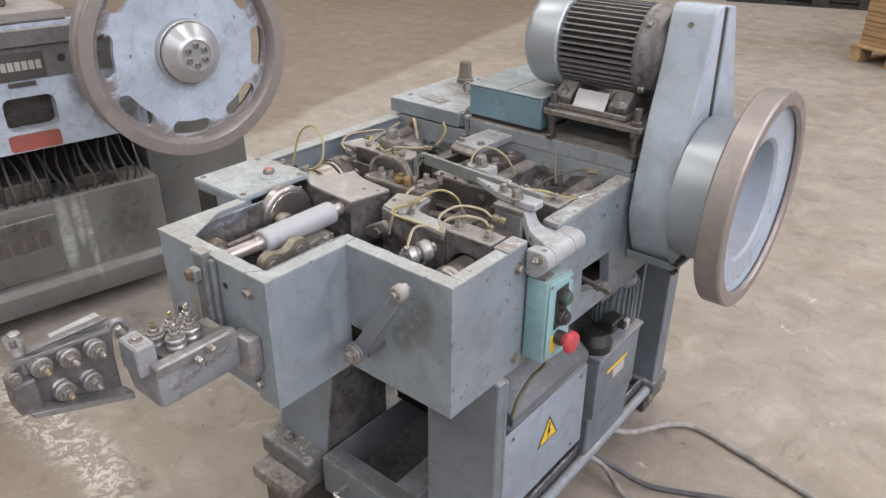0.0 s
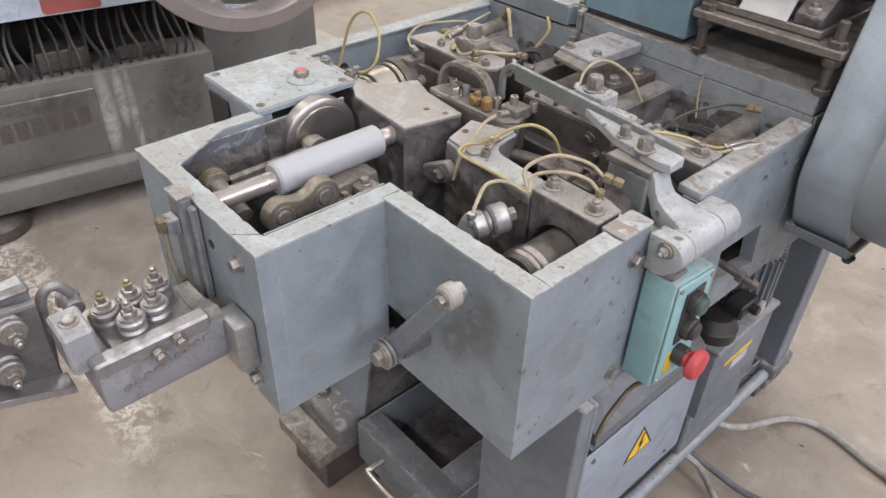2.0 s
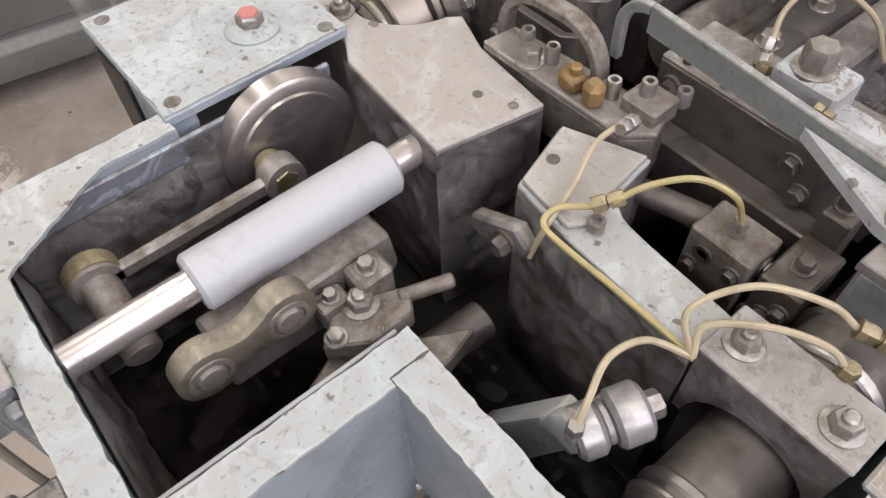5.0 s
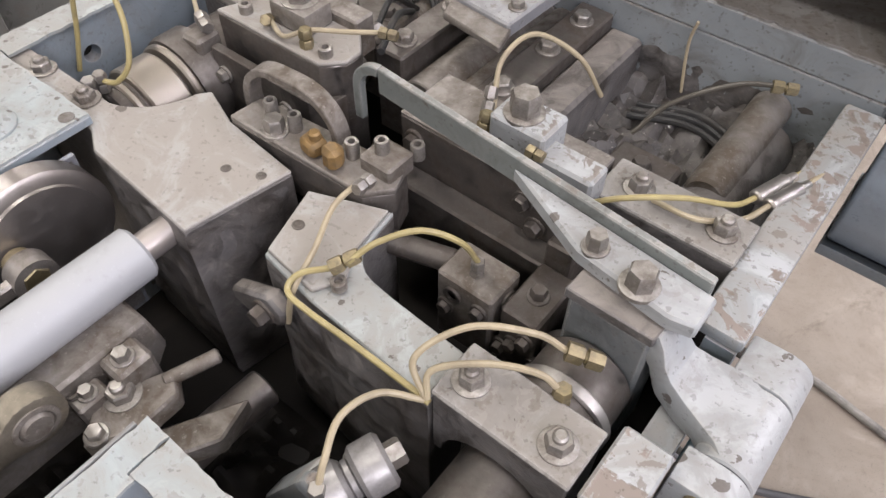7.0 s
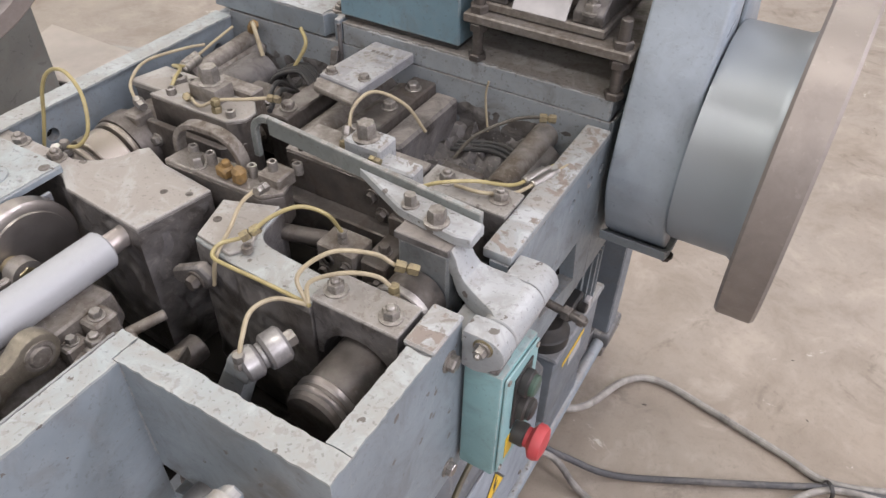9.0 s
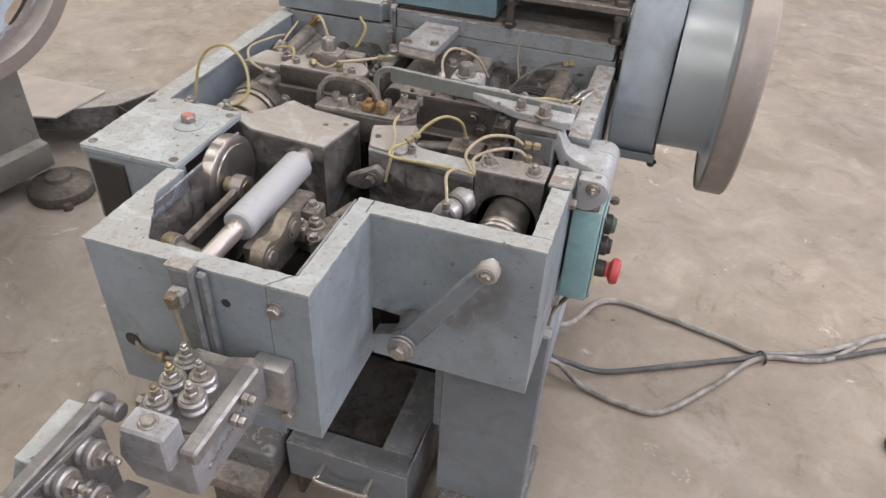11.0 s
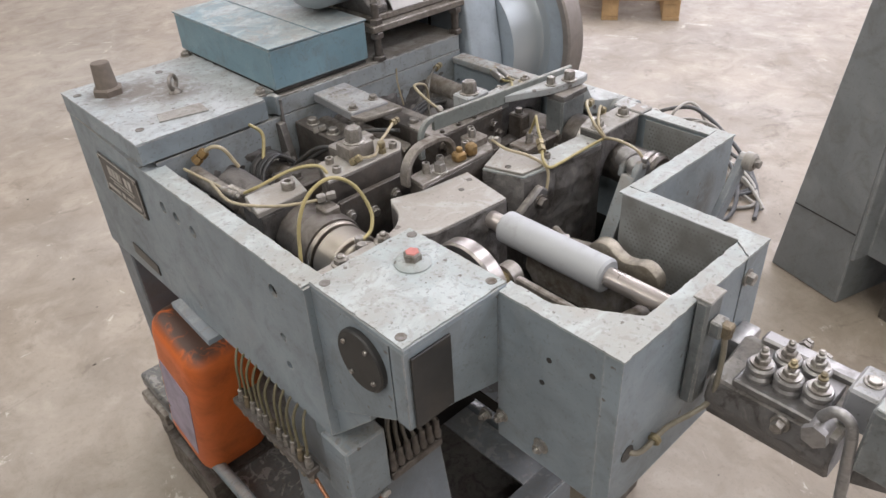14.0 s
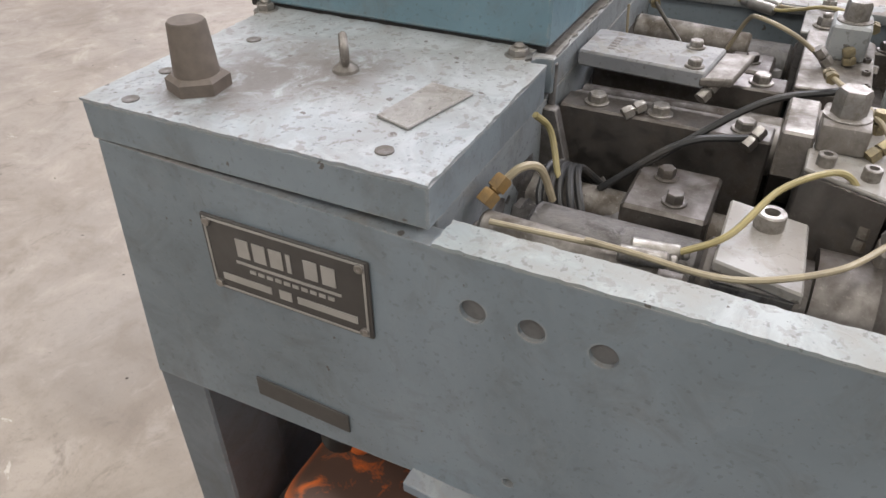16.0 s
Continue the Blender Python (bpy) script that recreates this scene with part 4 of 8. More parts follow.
def shaft(x, z, r, y0, y1, rings, mats=(M_STEEL_DARK, M_DISC)):
    prof = [(0, 0), (0, r - 0.006), (0.006, r)]
    bm = BM()
    cyl(bm, (x, y0, z), (x, y1, z), r, seg=40, ch=0.003)
    sh = part("cam_shaft", bm, mats[0], mach)
    for a, b, k in rings:
        bm = BM()
        cyl(bm, (x, a, z), (x, b, z), r + k, seg=44, ch=0.002)
        part("collar", bm, mats[1], sh, "bright turned collar")
    return sh


shaft(-0.080, 0.843, 0.0325, 0.070, 0.405, ((0.078, 0.084, 0.0024), (0.088, 0.097, 0.0024), (0.255, 0.262, 0.006)))
lsh = shaft(-0.565, 0.848, 0.036, 0.202, 0.425, ((0.214, 0.222, 0.004), (0.226, 0.264, 0.009), (0.268, 0.276, 0.012)), (M_STEEL_DARK, M_COLLAR))
bm = BM()
lathe(bm, (-0.565, 0.276, 0.848), (0, 1, 0), [(0, 0), (0, 0.050), (0.006, 0.052), (0.030, 0.052), (0.036, 0.046), (0.075, 0.046), (0.078, 0)], 36)
part("cam", bm, M_STEEL_DARK, lsh, "dark cam disc")
bm = BM()
cyl(bm, (-0.083, 0.405, 0.842), (-0.079, 0.574, 0.842), 0.030, seg=28, ch=0.004)
part("rear_shaft", bm, M_DIRT_SHADE, mach, "shaft end under oily dirt")
bm = BM()
cyl(bm, (-0.565, 0.425, 0.846), (-0.565, 0.560, 0.846), 0.033, seg=28, ch=0.004)
part("rear_shaft", bm, M_DIRT_SHADE, mach, "shaft end under oily dirt")
# brass elbow on the end of the left shaft
bm = BM()
cyl(bm, (-0.572, 0.196, 0.880), (-0.572, 0.196, 0.898), 0.0055, seg=12)
hexa(bm, (-0.572, 0.196, 0.896), (0, 0, 1), 0.007, 0.007)
part("oil_nipple", bm, M_BRIGHT, lsh)

# cross slide at the front left with its clamp plate
car_pts = [(-0.532, 0.318), (-0.509, 0.375), (-0.402, 0.374), (-0.383, 0.354), (-0.383, 0.336), (-0.400, 0.318)]
carriage = capped("slide_block", car_pts, 0.80, 0.930, M_CAST_TOP, M_STEEL_DARK, label="oily bare steel face")
bm = BM()
prism(bm, [(-0.529, 0.309), (-0.400, 0.309), (-0.381, 0.330), (-0.381, 0.317), (-0.400, 0.300), (-0.529, 0.300)][::-1], "z", 0.79, 0.900, 0.001)
part("gib_strip", bm, M_STEEL_DARK, carriage)
for p in ((-0.403, 0.331), (-0.506, 0.332), (-0.497, 0.362)):
    bolt(carriage, (*p, 0.930), (0, 0, 1), 0.0065, 0.009, "socket")
bm = BM()
box(bm, -0.478, -0.432, 0.337, 0.371, 0.930, 0.952, 0.003, seg=2)
blk = part("clamp_block", bm, M_STEEL, carriage, "pale worn clamp block")
bolt(carriage, (-0.455, 0.355, 0.952), (0, 0, 1), 0.0115, 0.020, "hex")
bm = BM()
box(bm, -0.475, -0.405, 0.372, 0.396, 0.900, 0.940, 0.002)
part("clamp_arm", bm, M_STEEL, carriage)
for k in range(3):
    bolt(carriage, (-0.515 + 0.042 * k, 0.2995, 0.875 - 0.012 * (k % 2)), (0, -1, 0), 0.006, 0.006, "hex")

# wire guide strip with the arched handle
strip_pts = [(-0.428, 0.239), (-0.281, 0.242), (-0.264, 0.262), (-0.272, 0.285), (-0.425, 0.272)]
guide = capped("guide_strip", strip_pts, 0.86, 0.911, M_STEEL, M_STEEL_DARK, lip=0.006, label="bare steel strip")


def arch_handle(p0, p1, h, w, t, parent, mat, name="arched_handle"):
    """A flat bar bent to an arch, standing on two points."""
    a, b = V(p0), V(p1)
    d = b - a
    L = d.length
    u = d.normalized()
    n = V((0, 0, 1)).cross(u)
    prof = []
    r = h * 0.75
    for k in range(9):
        q = math.pi - k / 8 * math.pi / 2
        prof.append((r + r * math.cos(q), h - r + r * math.sin(q)))
    for k in range(9):
        q = math.pi / 2 - k / 8 * math.pi / 2
        prof.append((L - r + r * math.cos(q), h - r + r * math.sin(q)))
    prof = [(0, 0)] + prof + [(L, 0)]
    bm = BM()
    rows = []
    for i, (s, z) in enumerate(prof):
        s0, z0 = prof[max(i - 1, 0)]
        s1, z1 = prof[min(i + 1, len(prof) - 1)]
        tx, tz = s1 - s0, z1 - z0
        k = math.hypot(tx, tz)
        ox, oz = -tz / k, tx / k
        c = []
        for so, no in ((-0.5, -0.5), (0.5, -0.5), (0.5, 0.5), (-0.5, 0.5)):
            c.append(bm.verts.new(a + u * (s + ox * so * t) + V((0, 0, z + oz * so * t)) + n * no * w))
        rows.append(c)
    for A, B in zip(rows, rows[1:]):
        for k in range(4):
            bm.faces.new([A[k], A[(k + 1) % 4], B[(k + 1) % 4], B[k]])
    bm.faces.new(rows[0])
    bm.faces.new(rows[-1])
    e = [x for x in bm.edges]
    bmesh.ops.bevel(bm, geom=e, offset=t * 0.12, segments=1, affect="EDGES", clamp_overlap=True)
    return part(name, bm, mat, parent, "bare worn arched bar")


arch_handle((-0.433, 0.270, 0.900), (-0.334, 0.276, 0.900), 0.050, 0.016, 0.0070, guide, M_STEEL)
for p, k in (((-0.400, 0.262), "socket"), ((-0.372, 0.262), "socket"), ((-0.384, 0.250), "hex"), ((-0.314, 0.268), "socket")):
    bolt(guide, (*p, 0.911), (0, 0, 1), 0.006 if k == "socket" else 0.008, 0.016 if k == "socket" else 0.012, k)
bm = BM()
prism(bm, [(-0.352, 0.246), (-0.334, 0.243), (-0.330, 0.258), (-0.346, 0.264), (-0.353, 0.258)], "z", 0.911, 0.925, 0.003)
cyl(bm, (-0.340, 0.254, 0.924), (-0.340, 0.254, 0.932), 0.005, seg=14)
part("bronze_jaw", bm, M_BRONZE, guide, "yellow bronze jaw")
bm = BM()
prism(bm, [(-0.326, 0.244), (-0.311, 0.242), (-0.309, 0.256), (-0.320, 0.261), (-0.328, 0.256)], "z", 0.911, 0.931, 0.004)
part("bronze_jaw", bm, M_BRONZE, guide, "yellow bronze jaw")
bm = BM()
box(bm, -0.302, -0.270, 0.262, 0.292, 0.905, 0.924, 0.002)
jaw = part("guide_block", bm, M_STEEL, guide)
bolt(guide, (-0.290, 0.277, 0.924), (0, 0, 1), 0.006, 0.012, "socket")
bolt(guide, (-0.272, 0.298, 0.915), (0, 0, 1), 0.006, 0.012, "socket")

# dark die slide and what sits on it
die_pts = [(-0.318, 0.330), (-0.168, 0.328), (-0.150, 0.345), (-0.150, 0.395), (-0.318, 0.395)]
die = capped("die_slide", die_pts, 0.79, 0.915, M_STEEL, M_STEEL_DARK, label="brown oily steel face")
bm = BM()
box(bm, -0.322, -0.150, 0.305, 0.329, 0.79, 0.862, 0.002)
part("die_ledge", bm, M_STEEL_DARK, die)
for x, z in ((-0.302, 0.893), (-0.19, 0.893), (-0.176, 0.872)):
    bolt(die, (x, 0.3285, z), (0, -1, 0), 0.0065, 0.007, "hex", M_STEEL_DARK)
for x in (-0.298, -0.262, -0.226):
    bolt(die, (x, 0.336, 0.915), (0, 0, 1), 0.004, 0.004, "socket", M_STEEL_DARK)
bm = BM()
box(bm, -0.236, -0.186, 0.340, 0.376, 0.915, 0.950, 0.0025)
box(bm, -0.190, -0.140, 0.336, 0.362, 0.905, 0.936, 0.0025)
part("clamp_block", bm, M_CLAMP, die, "pale grimy stepped clamp block")
bolt(die, (-0.215, 0.357, 0.950), (0, 0, 1), 0.011, 0.018, "hex")
bm = BM()
cyl(bm, (-0.262, 0.245, 0.868), (-0.205, 0.262, 0.868), 0.010, seg=18)
part("push_rod", bm, M_STEEL_DARK, die)

# little oil-fed block in the pit
bm = BM()
box(bm, -0.206, -0.155, 0.240, 0.278, 0.800, 0.880, 0.002)
pit = part("knife_block", bm, M_STEEL, mach, "bare oily steel block")
bm = BM()
lathe(bm, (-0.190, 0.2395, 0.862), (0, -1, 0), [(-0.001, 0.008), (0.002, 0.008), (0.002, 0.005), (-0.0005, 0.005), (-0.0005, 0)], 18)
part("ring_plug", bm, M_STEEL_DARK, pit)
for x, z in ((-0.196, 0.845), (-0.165, 0.862)):
    bolt(pit, (x, 0.2395, z), (0, -1, 0), 0.005, 0.005, "hex", M_STEEL_DARK)
bolt(pit, (-0.1545, 0.262, 0.862), (1, 0, 0), 0.006, 0.007, "hex", M_STEEL_DARK)
bm = BM()
box(bm, -0.150, -0.118, 0.245, 0.300, 0.80, 0.876, 0.002)
box(bm, -0.150, -0.128, 0.300, 0.330, 0.80, 0.900, 0.002)
stack = part("knife_holder", bm, M_STEEL_DARK, mach)
for p in ((-0.134, 0.27, 0.876), (-0.140, 0.315, 0.900)):
    bolt(stack, p, (0, 0, 1), 0.006, 0.008, "hex", M_STEEL_DARK)
for k in range(4):
    bolt(stack, (-0.146 + 0.010 * k, 0.2447, 0.83 + 0.012 * (k % 3)), (0, -1, 0), 0.005, 0.006, "hex", M_STEEL_DARK)
# round housing behind the first bearing, with its clamp ring
bm = BM()
cyl(bm, (-0.075, 0.195, 0.862), (-0.075, 0.250, 0.862), 0.034, seg=32, ch=0.004)
hous = part("roller_housing", bm, M_STEEL_DARK, mach)
bm = BM()
cyl(bm, (-0.075, 0.206, 0.862), (-0.075, 0.216, 0.862), 0.0375, seg=32)
part("clamp_ring", bm, M_BRIGHT, hous)

# rails and the raised shoe plate at the back
for x0, x1 in ((-0.412, -0.378), (-0.300, -0.262)):
    bm = BM()
    box(bm, x0, x1, 0.400, 0.592, 0.80, 0.898, 0.002)
    rail = part("slide_rail", bm, M_STEEL_DARK, mach, "oily brown slide rail")
    for y in (0.425, 0.50, 0.56):
        bolt(rail, ((x0 + x1) / 2, y, 0.898), (0, 0, 1), 0.008, 0.008, "hex")
bm = BM()
cyl(bm, (-0.352, 0.395, 0.862), (-0.352, 0.595, 0.862), 0.024, seg=24)
cyl(bm, (-0.318, 0.395, 0.862), (-0.318, 0.595, 0.862), 0.018, seg=24)
part("ram", bm, M_STEEL, mach, "dull steel ram")
bm = BM()
prism(bm, [(-0.374, 0.470), (-0.303, 0.462), (-0.298, 0.590), (-0.366, 0.592)], "z", 0.919, 0.935, 0.002)
shoe = part("shoe_plate", bm, M_BODY, mach, "pale worn plate with stamped figures")
bm = BM()
prism(bm, [(-0.376, 0.474), (-0.302, 0.466), (-0.294, 0.436), (-0.366, 0.446)], "z", 0.922, 0.930, 0.0015)
part("shoe_lip", bm, M_STEEL, shoe)
for p in ((-0.362, 0.482), (-0.313, 0.490)):
    bolt(shoe, (*p, 0.935), (0, 0, 1), 0.006, 0.006, "hex")
bm = BM()
for k in range(5):
    box(bm, -0.352 + 0.0075 * k, -0.3475 + 0.0075 * k, 0.560, 0.567, 0.9348, 0.9353, 0)
part("stamped_marks", bm, M_STEEL, shoe, "stamped marks")
bm = BM()
box(bm, -0.262, -0.225, 0.44, 0.592, 0.80, 0.885, 0.004)
part("side_block", bm, M_CAST, mach)
bm = BM()
prism(bm, [(0.598, 0.905), (0.598, 0.80), (0.555, 0.80), (0.585, 0.905)], "x", -0.445, -0.432, 0.001)
part("rib", bm, M_CAST, mach)
# dark guide rods at the back
for p0, p1, r in (((-0.088, 0.455, 0.862), (-0.088, 0.597, 0.868), 0.019), ((-0.606, 0.45, 0.874), (-0.610, 0.585, 0.880), 0.0135), ((-0.600, 0.43, 0.862), (-0.600, 0.597, 0.862), 0.012), ((-0.47, 0.40, 0.83), (-0.47, 0.597, 0.83), 0.020)):
    bm = BM()
    cyl(bm, p0, p1, r, seg=22, ch=0.003)
    part("guide_rod", bm, M_STEEL, mach, "dull steel rod")
bm = BM()
box(bm, -0.175, -0.115, 0.42, 0.47, 0.80, 0.868, 0.003)
part("dark_block", bm, M_STEEL_DARK, mach)
bm = BM()
box(bm, -0.52, -0.44, 0.43, 0.50, 0.80, 0.872, 0.003)
fill = part("dark_block", bm, M_STEEL_DARK, mach)
for p in ((-0.50, 0.46, 0.872), (-0.462, 0.475, 0.872), (-0.145, 0.445, 0.868)):
    bolt(fill, p, (0, 0, 1), 0.007, 0.008, "hex", M_STEEL_DARK)
# oily floor of the rear bay, heaped with swarf and dirt
bm = BM()
rng = random.Random(4)
n = 26
for x0, x1, y0, y1, z in ((-0.225, -0.026, 0.41, 0.597, 0.833), (-0.656, -0.445, 0.43, 0.597, 0.834)):
    g = [[bm.verts.new((x0 + (x1 - x0) * i / n, y0 + (y1 - y0) * j / n, z + 0.034 * noise.noise((i * 0.22, j * 0.22, x0 * 9)) + 0.018 * noise.noise((i * 0.7, j * 0.7, x0 * 5)) + 0.005 * rng.random())) for j in range(n + 1)] for i in range(n + 1)]
    for i in range(n):
        for j in range(n):
            bm.faces.new([g[i][j], g[i + 1][j], g[i + 1][j + 1], g[i][j + 1]])
sw = part("oily_dirt", bm, M_DIRT_SHADE, mach, "black oily dirt with bright filings")
tagged(sw, kind="stuff")
bm = BM()
for k in range(520):
    if k % 2:
        x, y, z = rng.uniform(-0.215, -0.03), rng.uniform(0.42, 0.59), 0.846
    else:
        x, y, z = rng.uniform(-0.65, -0.45), rng.uniform(0.44, 0.59), 0.847
    s = rng.uniform(0.0006, 0.0016)
    a = rng.uniform(0, 6.28)
    d = V((math.cos(a), math.sin(a), rng.uniform(-0.3, 0.6))) * s
    e = V((-math.sin(a), math.cos(a), 0.2)) * s * 0.5
    c = V((x, y, z + rng.uniform(0, 0.006)))
    add_mesh(bm, [c - d, c + e, c + d, c - e + V((0, 0, s))], [[0, 1, 2], [0, 2, 3], [0, 3, 1], [1, 3, 2]])
sw2 = part("filings", bm, M_BOLT, mach, "bright filings")
tagged(sw2, kind="stuff")

# the hinged hold-down lever on the right, its bar and white wedge
lever = new("hold_down_lever")
lever.parent = mach
tagged(lever, "chipped light blue hold-down lever")
bm = BM()
prism(bm, [(-0.330, 0.318), (-0.330, 0.325), (-0.030, 0.298), (-0.030, 0.291)], "z", 0.934, 0.958, 0.001)
bar = part("bar", bm, M_BAR, lever, "dull grey-green flat bar")
# its end bends over and down in an arch
bm = BM()
outer = [(-0.3302 + 0.0 - 0.030 * math.sin(k * math.pi / 16), 0.928 + 0.030 * math.cos(k * math.pi / 16)) for k in range(9)]
inner = [(-0.3302 + 0.0 - 0.021 * math.sin(k * math.pi / 16), 0.928 + 0.021 * math.cos(k * math.pi / 16)) for k in range(9)]
prism(bm, outer + [(-0.3602, 0.895), (-0.3512, 0.895)] + inner[::-1], "y", 0.3180, 0.3252, 0.0008)
part("bar_arch", bm, M_BAR, lever)
bm = BM()
prism(bm, [(-0.188, 0.3045), (-0.112, 0.268), (-0.042, 0.258), (-0.024, 0.262), (-0.024, 0.290)], "z", 0.936, 0.950, 0.002)
wedge = part("wedge_plate", bm, M_LEVER, lever, "white chipped wedge plate")
bolt(lever, (-0.104, 0.277, 0.950), (0, 0, 1), 0.0065, 0.012, "hex")
bolt(lever, (-0.067, 0.268, 0.950), (0, 0, 1), 0.0090, 0.014, "hex")
# Dark strip drawn for the shaded gap between wedge and block.
bm = BM()
prism(bm, [(-0.106, 0.248), (-0.042, 0.248), (-0.040, 0.286), (-0.104, 0.290)], "z", 0.926, 0.9355, 0.001)
part("lever_pad", bm, M_CAST, lever, "dark strip standing for the shaded gap under the wedge")
bm = BM()
prism(bm, [(-0.104, 0.251), (-0.043, 0.251), (-0.041, 0.285), (-0.102, 0.288)], "z", 0.790, 0.9255, 0.003)
part("lever_block", bm, M_BLOCK, lever, "greasy grey block")
# the arm dips in a curve from the block and widens into the middle knuckle
bm = BM()
rows = []
for x, y0, y1, z0, z1 in ((-0.046, 0.254, 0.284, 0.905, 0.9345), (-0.040, 0.252, 0.284, 0.900, 0.9340), (-0.034, 0.250, 0.283, 0.888, 0.9270), (-0.029, 0.248, 0.283, 0.882, 0.9150), (-0.022, 0.247, 0.284, 0.877, 0.9060), (-0.010, 0.243, 0.287, 0.876, 0.9015), (0.004, 0.238, 0.290, 0.875, 0.8990), (0.016, 0.232, 0.290, 0.868, 0.8995), (0.024, 0.2245, 0.2865, 0.864, 0.8995), (0.030, 0.2235, 0.2855, 0.862, 0.9000)):
    rows.append([bm.verts.new(p) for p in ((x, y0, z0), (x, y1, z0), (x, y1, z1), (x, y0, z1))])
for A, B in zip(rows, rows[1:]):
    for k in range(4):
        bm.faces.new([A[k], A[(k + 1) % 4], B[(k + 1) % 4], B[k]])
bm.faces.new(rows[0])
bm.faces.new(rows[-1])
bmesh.ops.bevel(bm, geom=[e for e in bm.edges if abs(e.verts[0].co.x - e.verts[1].co.x) > 0.004], offset=0.0032, segments=2, profile=0.5, affect="EDGES", clamp_overlap=True)
cyl(bm, (0.030, 0.2233, 0.879), (0.030, 0.2857, 0.879), 0.0208, seg=36, ch=0.0014)
part("lever_arm", bm, M_LEVER, lever, "white chipped curved lever arm")


def knuckle(y0, y1, back):
    """A fixed lug of the hinge: flat behind, round in front."""
    bm = BM()
    nose = [(0.030 + 0.0208 * math.cos(radians(a)), 0.879 + 0.0208 * math.sin(radians(a))) for a in range(90, -61, -15)]
    prism(bm, [(back, 0.850), (back, 0.8985), (0.020, 0.8995)] + nose + [(0.032, 0.852), (0.020, 0.848)], "y", y0, y1, 0.0016, seg=2)
    return part("hinge_lug", bm, M_LEVER, lever, "white chipped hinge lug")


knuckle(0.196, 0.2222, 0.005)
knuckle(0.2868, 0.322, 0.004)
bm = BM()
box(bm, 0.0035, 0.042, 0.204, 0.236, 0.8435, 0.849, 0.002)
part("hinge_bracket", bm, M_CAST, lever, "greasy bracket under the hinge")
bm = BM()
lathe(bm, (0.028, 0.1960, 0.887), (0, -1, 0), [(-0.001, 0.0105), (0.0012, 0.0105), (0.0018, 0.009), (0.0018, 0)], 22)
part("washer", bm, M_BRASS, lever, "brass washer")
bolt(lever, (0.028, 0.1944, 0.887), (0, -1, 0), 0.0055, 0.008, "stud")
bm = BM()
cyl(bm, (-0.020, 0.430, 0.737), (0.064, 0.424, 0.730), 0.0058, seg=16)
hexa(bm, (0.030, 0.4264, 0.7328), (0.084, -0.006, -0.007), 0.0105, 0.010)
hexa(bm, (0.052, 0.4249, 0.7310), (0.084, -0.006, -0.007), 0.0085, 0.009)
part("set_screw", bm, M_STEEL_DARK, mach, "oily set screw in the wall opening")

# ---- the nose: feed slide ----
feed = new("feed_slide")
feed.parent = mach
tagged(feed, "aluminium feed slide on a steel rod")
bm = BM()
cyl(bm, (-0.393, -0.056, 0.880), (-0.393, 0.112, 0.880), 0.0225, seg=44, ch=0.003)
part("feed_cylinder", bm, M_ALU, feed, "smooth aluminium cylinder")
bm = BM()
cyl(bm, (-0.393, -0.149, 0.880), (-0.393, 0.155, 0.880), 0.0125, seg=40, ch=0.002)
part("slide_rod", bm, M_ROD, feed, "polished steel rod")
bm = BM()
lathe(bm, (-0.506, 0.080, 0.856), (1, 0, 0), [(0, 0), (0, 0.058), (0.003, 0.061), (0.020, 0.061), (0.0225, 0.058), (0.0235, 0.050), (0.026, 0.049), (0.026, 0)], 64)
part("eccentric_disc", bm, M_DISC, feed, "turned steel eccentric disc")
bm = BM()
cyl(bm, (-0.478, 0.050, 0.862), (-0.452, 0.050, 0.862), 0.012, seg=22)
hexa(bm, (-0.453, 0.050, 0.862), (1, 0, 0), 0.012, 0.008)
part("crank_pin", bm, M_BRASS, feed)
# connecting rod
bm = BM()
prism(bm, [(0.050, 0.855), (0.050, 0.869), (-0.095, 0.867), (-0.095, 0.854)], "x", -0.460, -0.450, 0.002)
lathe(bm, (-0.464, 0.050, 0.862), (1, 0, 0), [(0, 0), (0, 0.018), (0.018, 0.018), (0.018, 0)], 26)
lathe(bm, (-0.470, -0.106, 0.862), (1, 0, 0), [(0, 0), (0, 0.019), (0.020, 0.019), (0.020, 0)], 26)
part("connecting_rod", bm, M_STEEL, feed, "oily steel connecting rod")
bm = BM()
lathe(bm, (-0.472, -0.106, 0.862), (1, 0, 0), [(0.004, 0.0205), (0.018, 0.0205), (0.018, 0.019), (0.004, 0.019)], 26)
part("bush", bm, M_BRASS, feed, "brass bush")
bm = BM()
cyl(bm, (-0.462, -0.106, 0.862), (-0.390, -0.106, 0.845), 0.014, seg=22)
part("cross_pin", bm, M_STEEL, feed)
# toggle link in front: one dog-bone forging with bushed eyes
e1, e2, re_ = V((-0.079, 0.862)), V((-0.018, 0.868)), 0.0235
ax_ = (e2 - e1).normalized()
up_ = V((-ax_.y, ax_.x))
a0 = math.degrees(math.atan2(ax_.y, ax_.x))
link = [(e1.x + re_ * math.cos(radians(a0 + a)), e1.y + re_ * math.sin(radians(a0 + a))) for a in range(45, 316, 18)]
mid_ = (e1 + e2) / 2
link.append(tuple(mid_ - up_ * 0.0125))
link += [(e2.x + re_ * math.cos(radians(a0 + a)), e2.y + re_ * math.sin(radians(a0 + a))) for a in range(-135, 136, 18)]
link.append(tuple(mid_ + up_ * 0.0125))
bm = BM()
prism(bm, link, "x", -0.354, -0.334, 0.003, seg=2)
part("toggle_link", bm, M_LINK, feed, "oily yellowish dog-bone link")
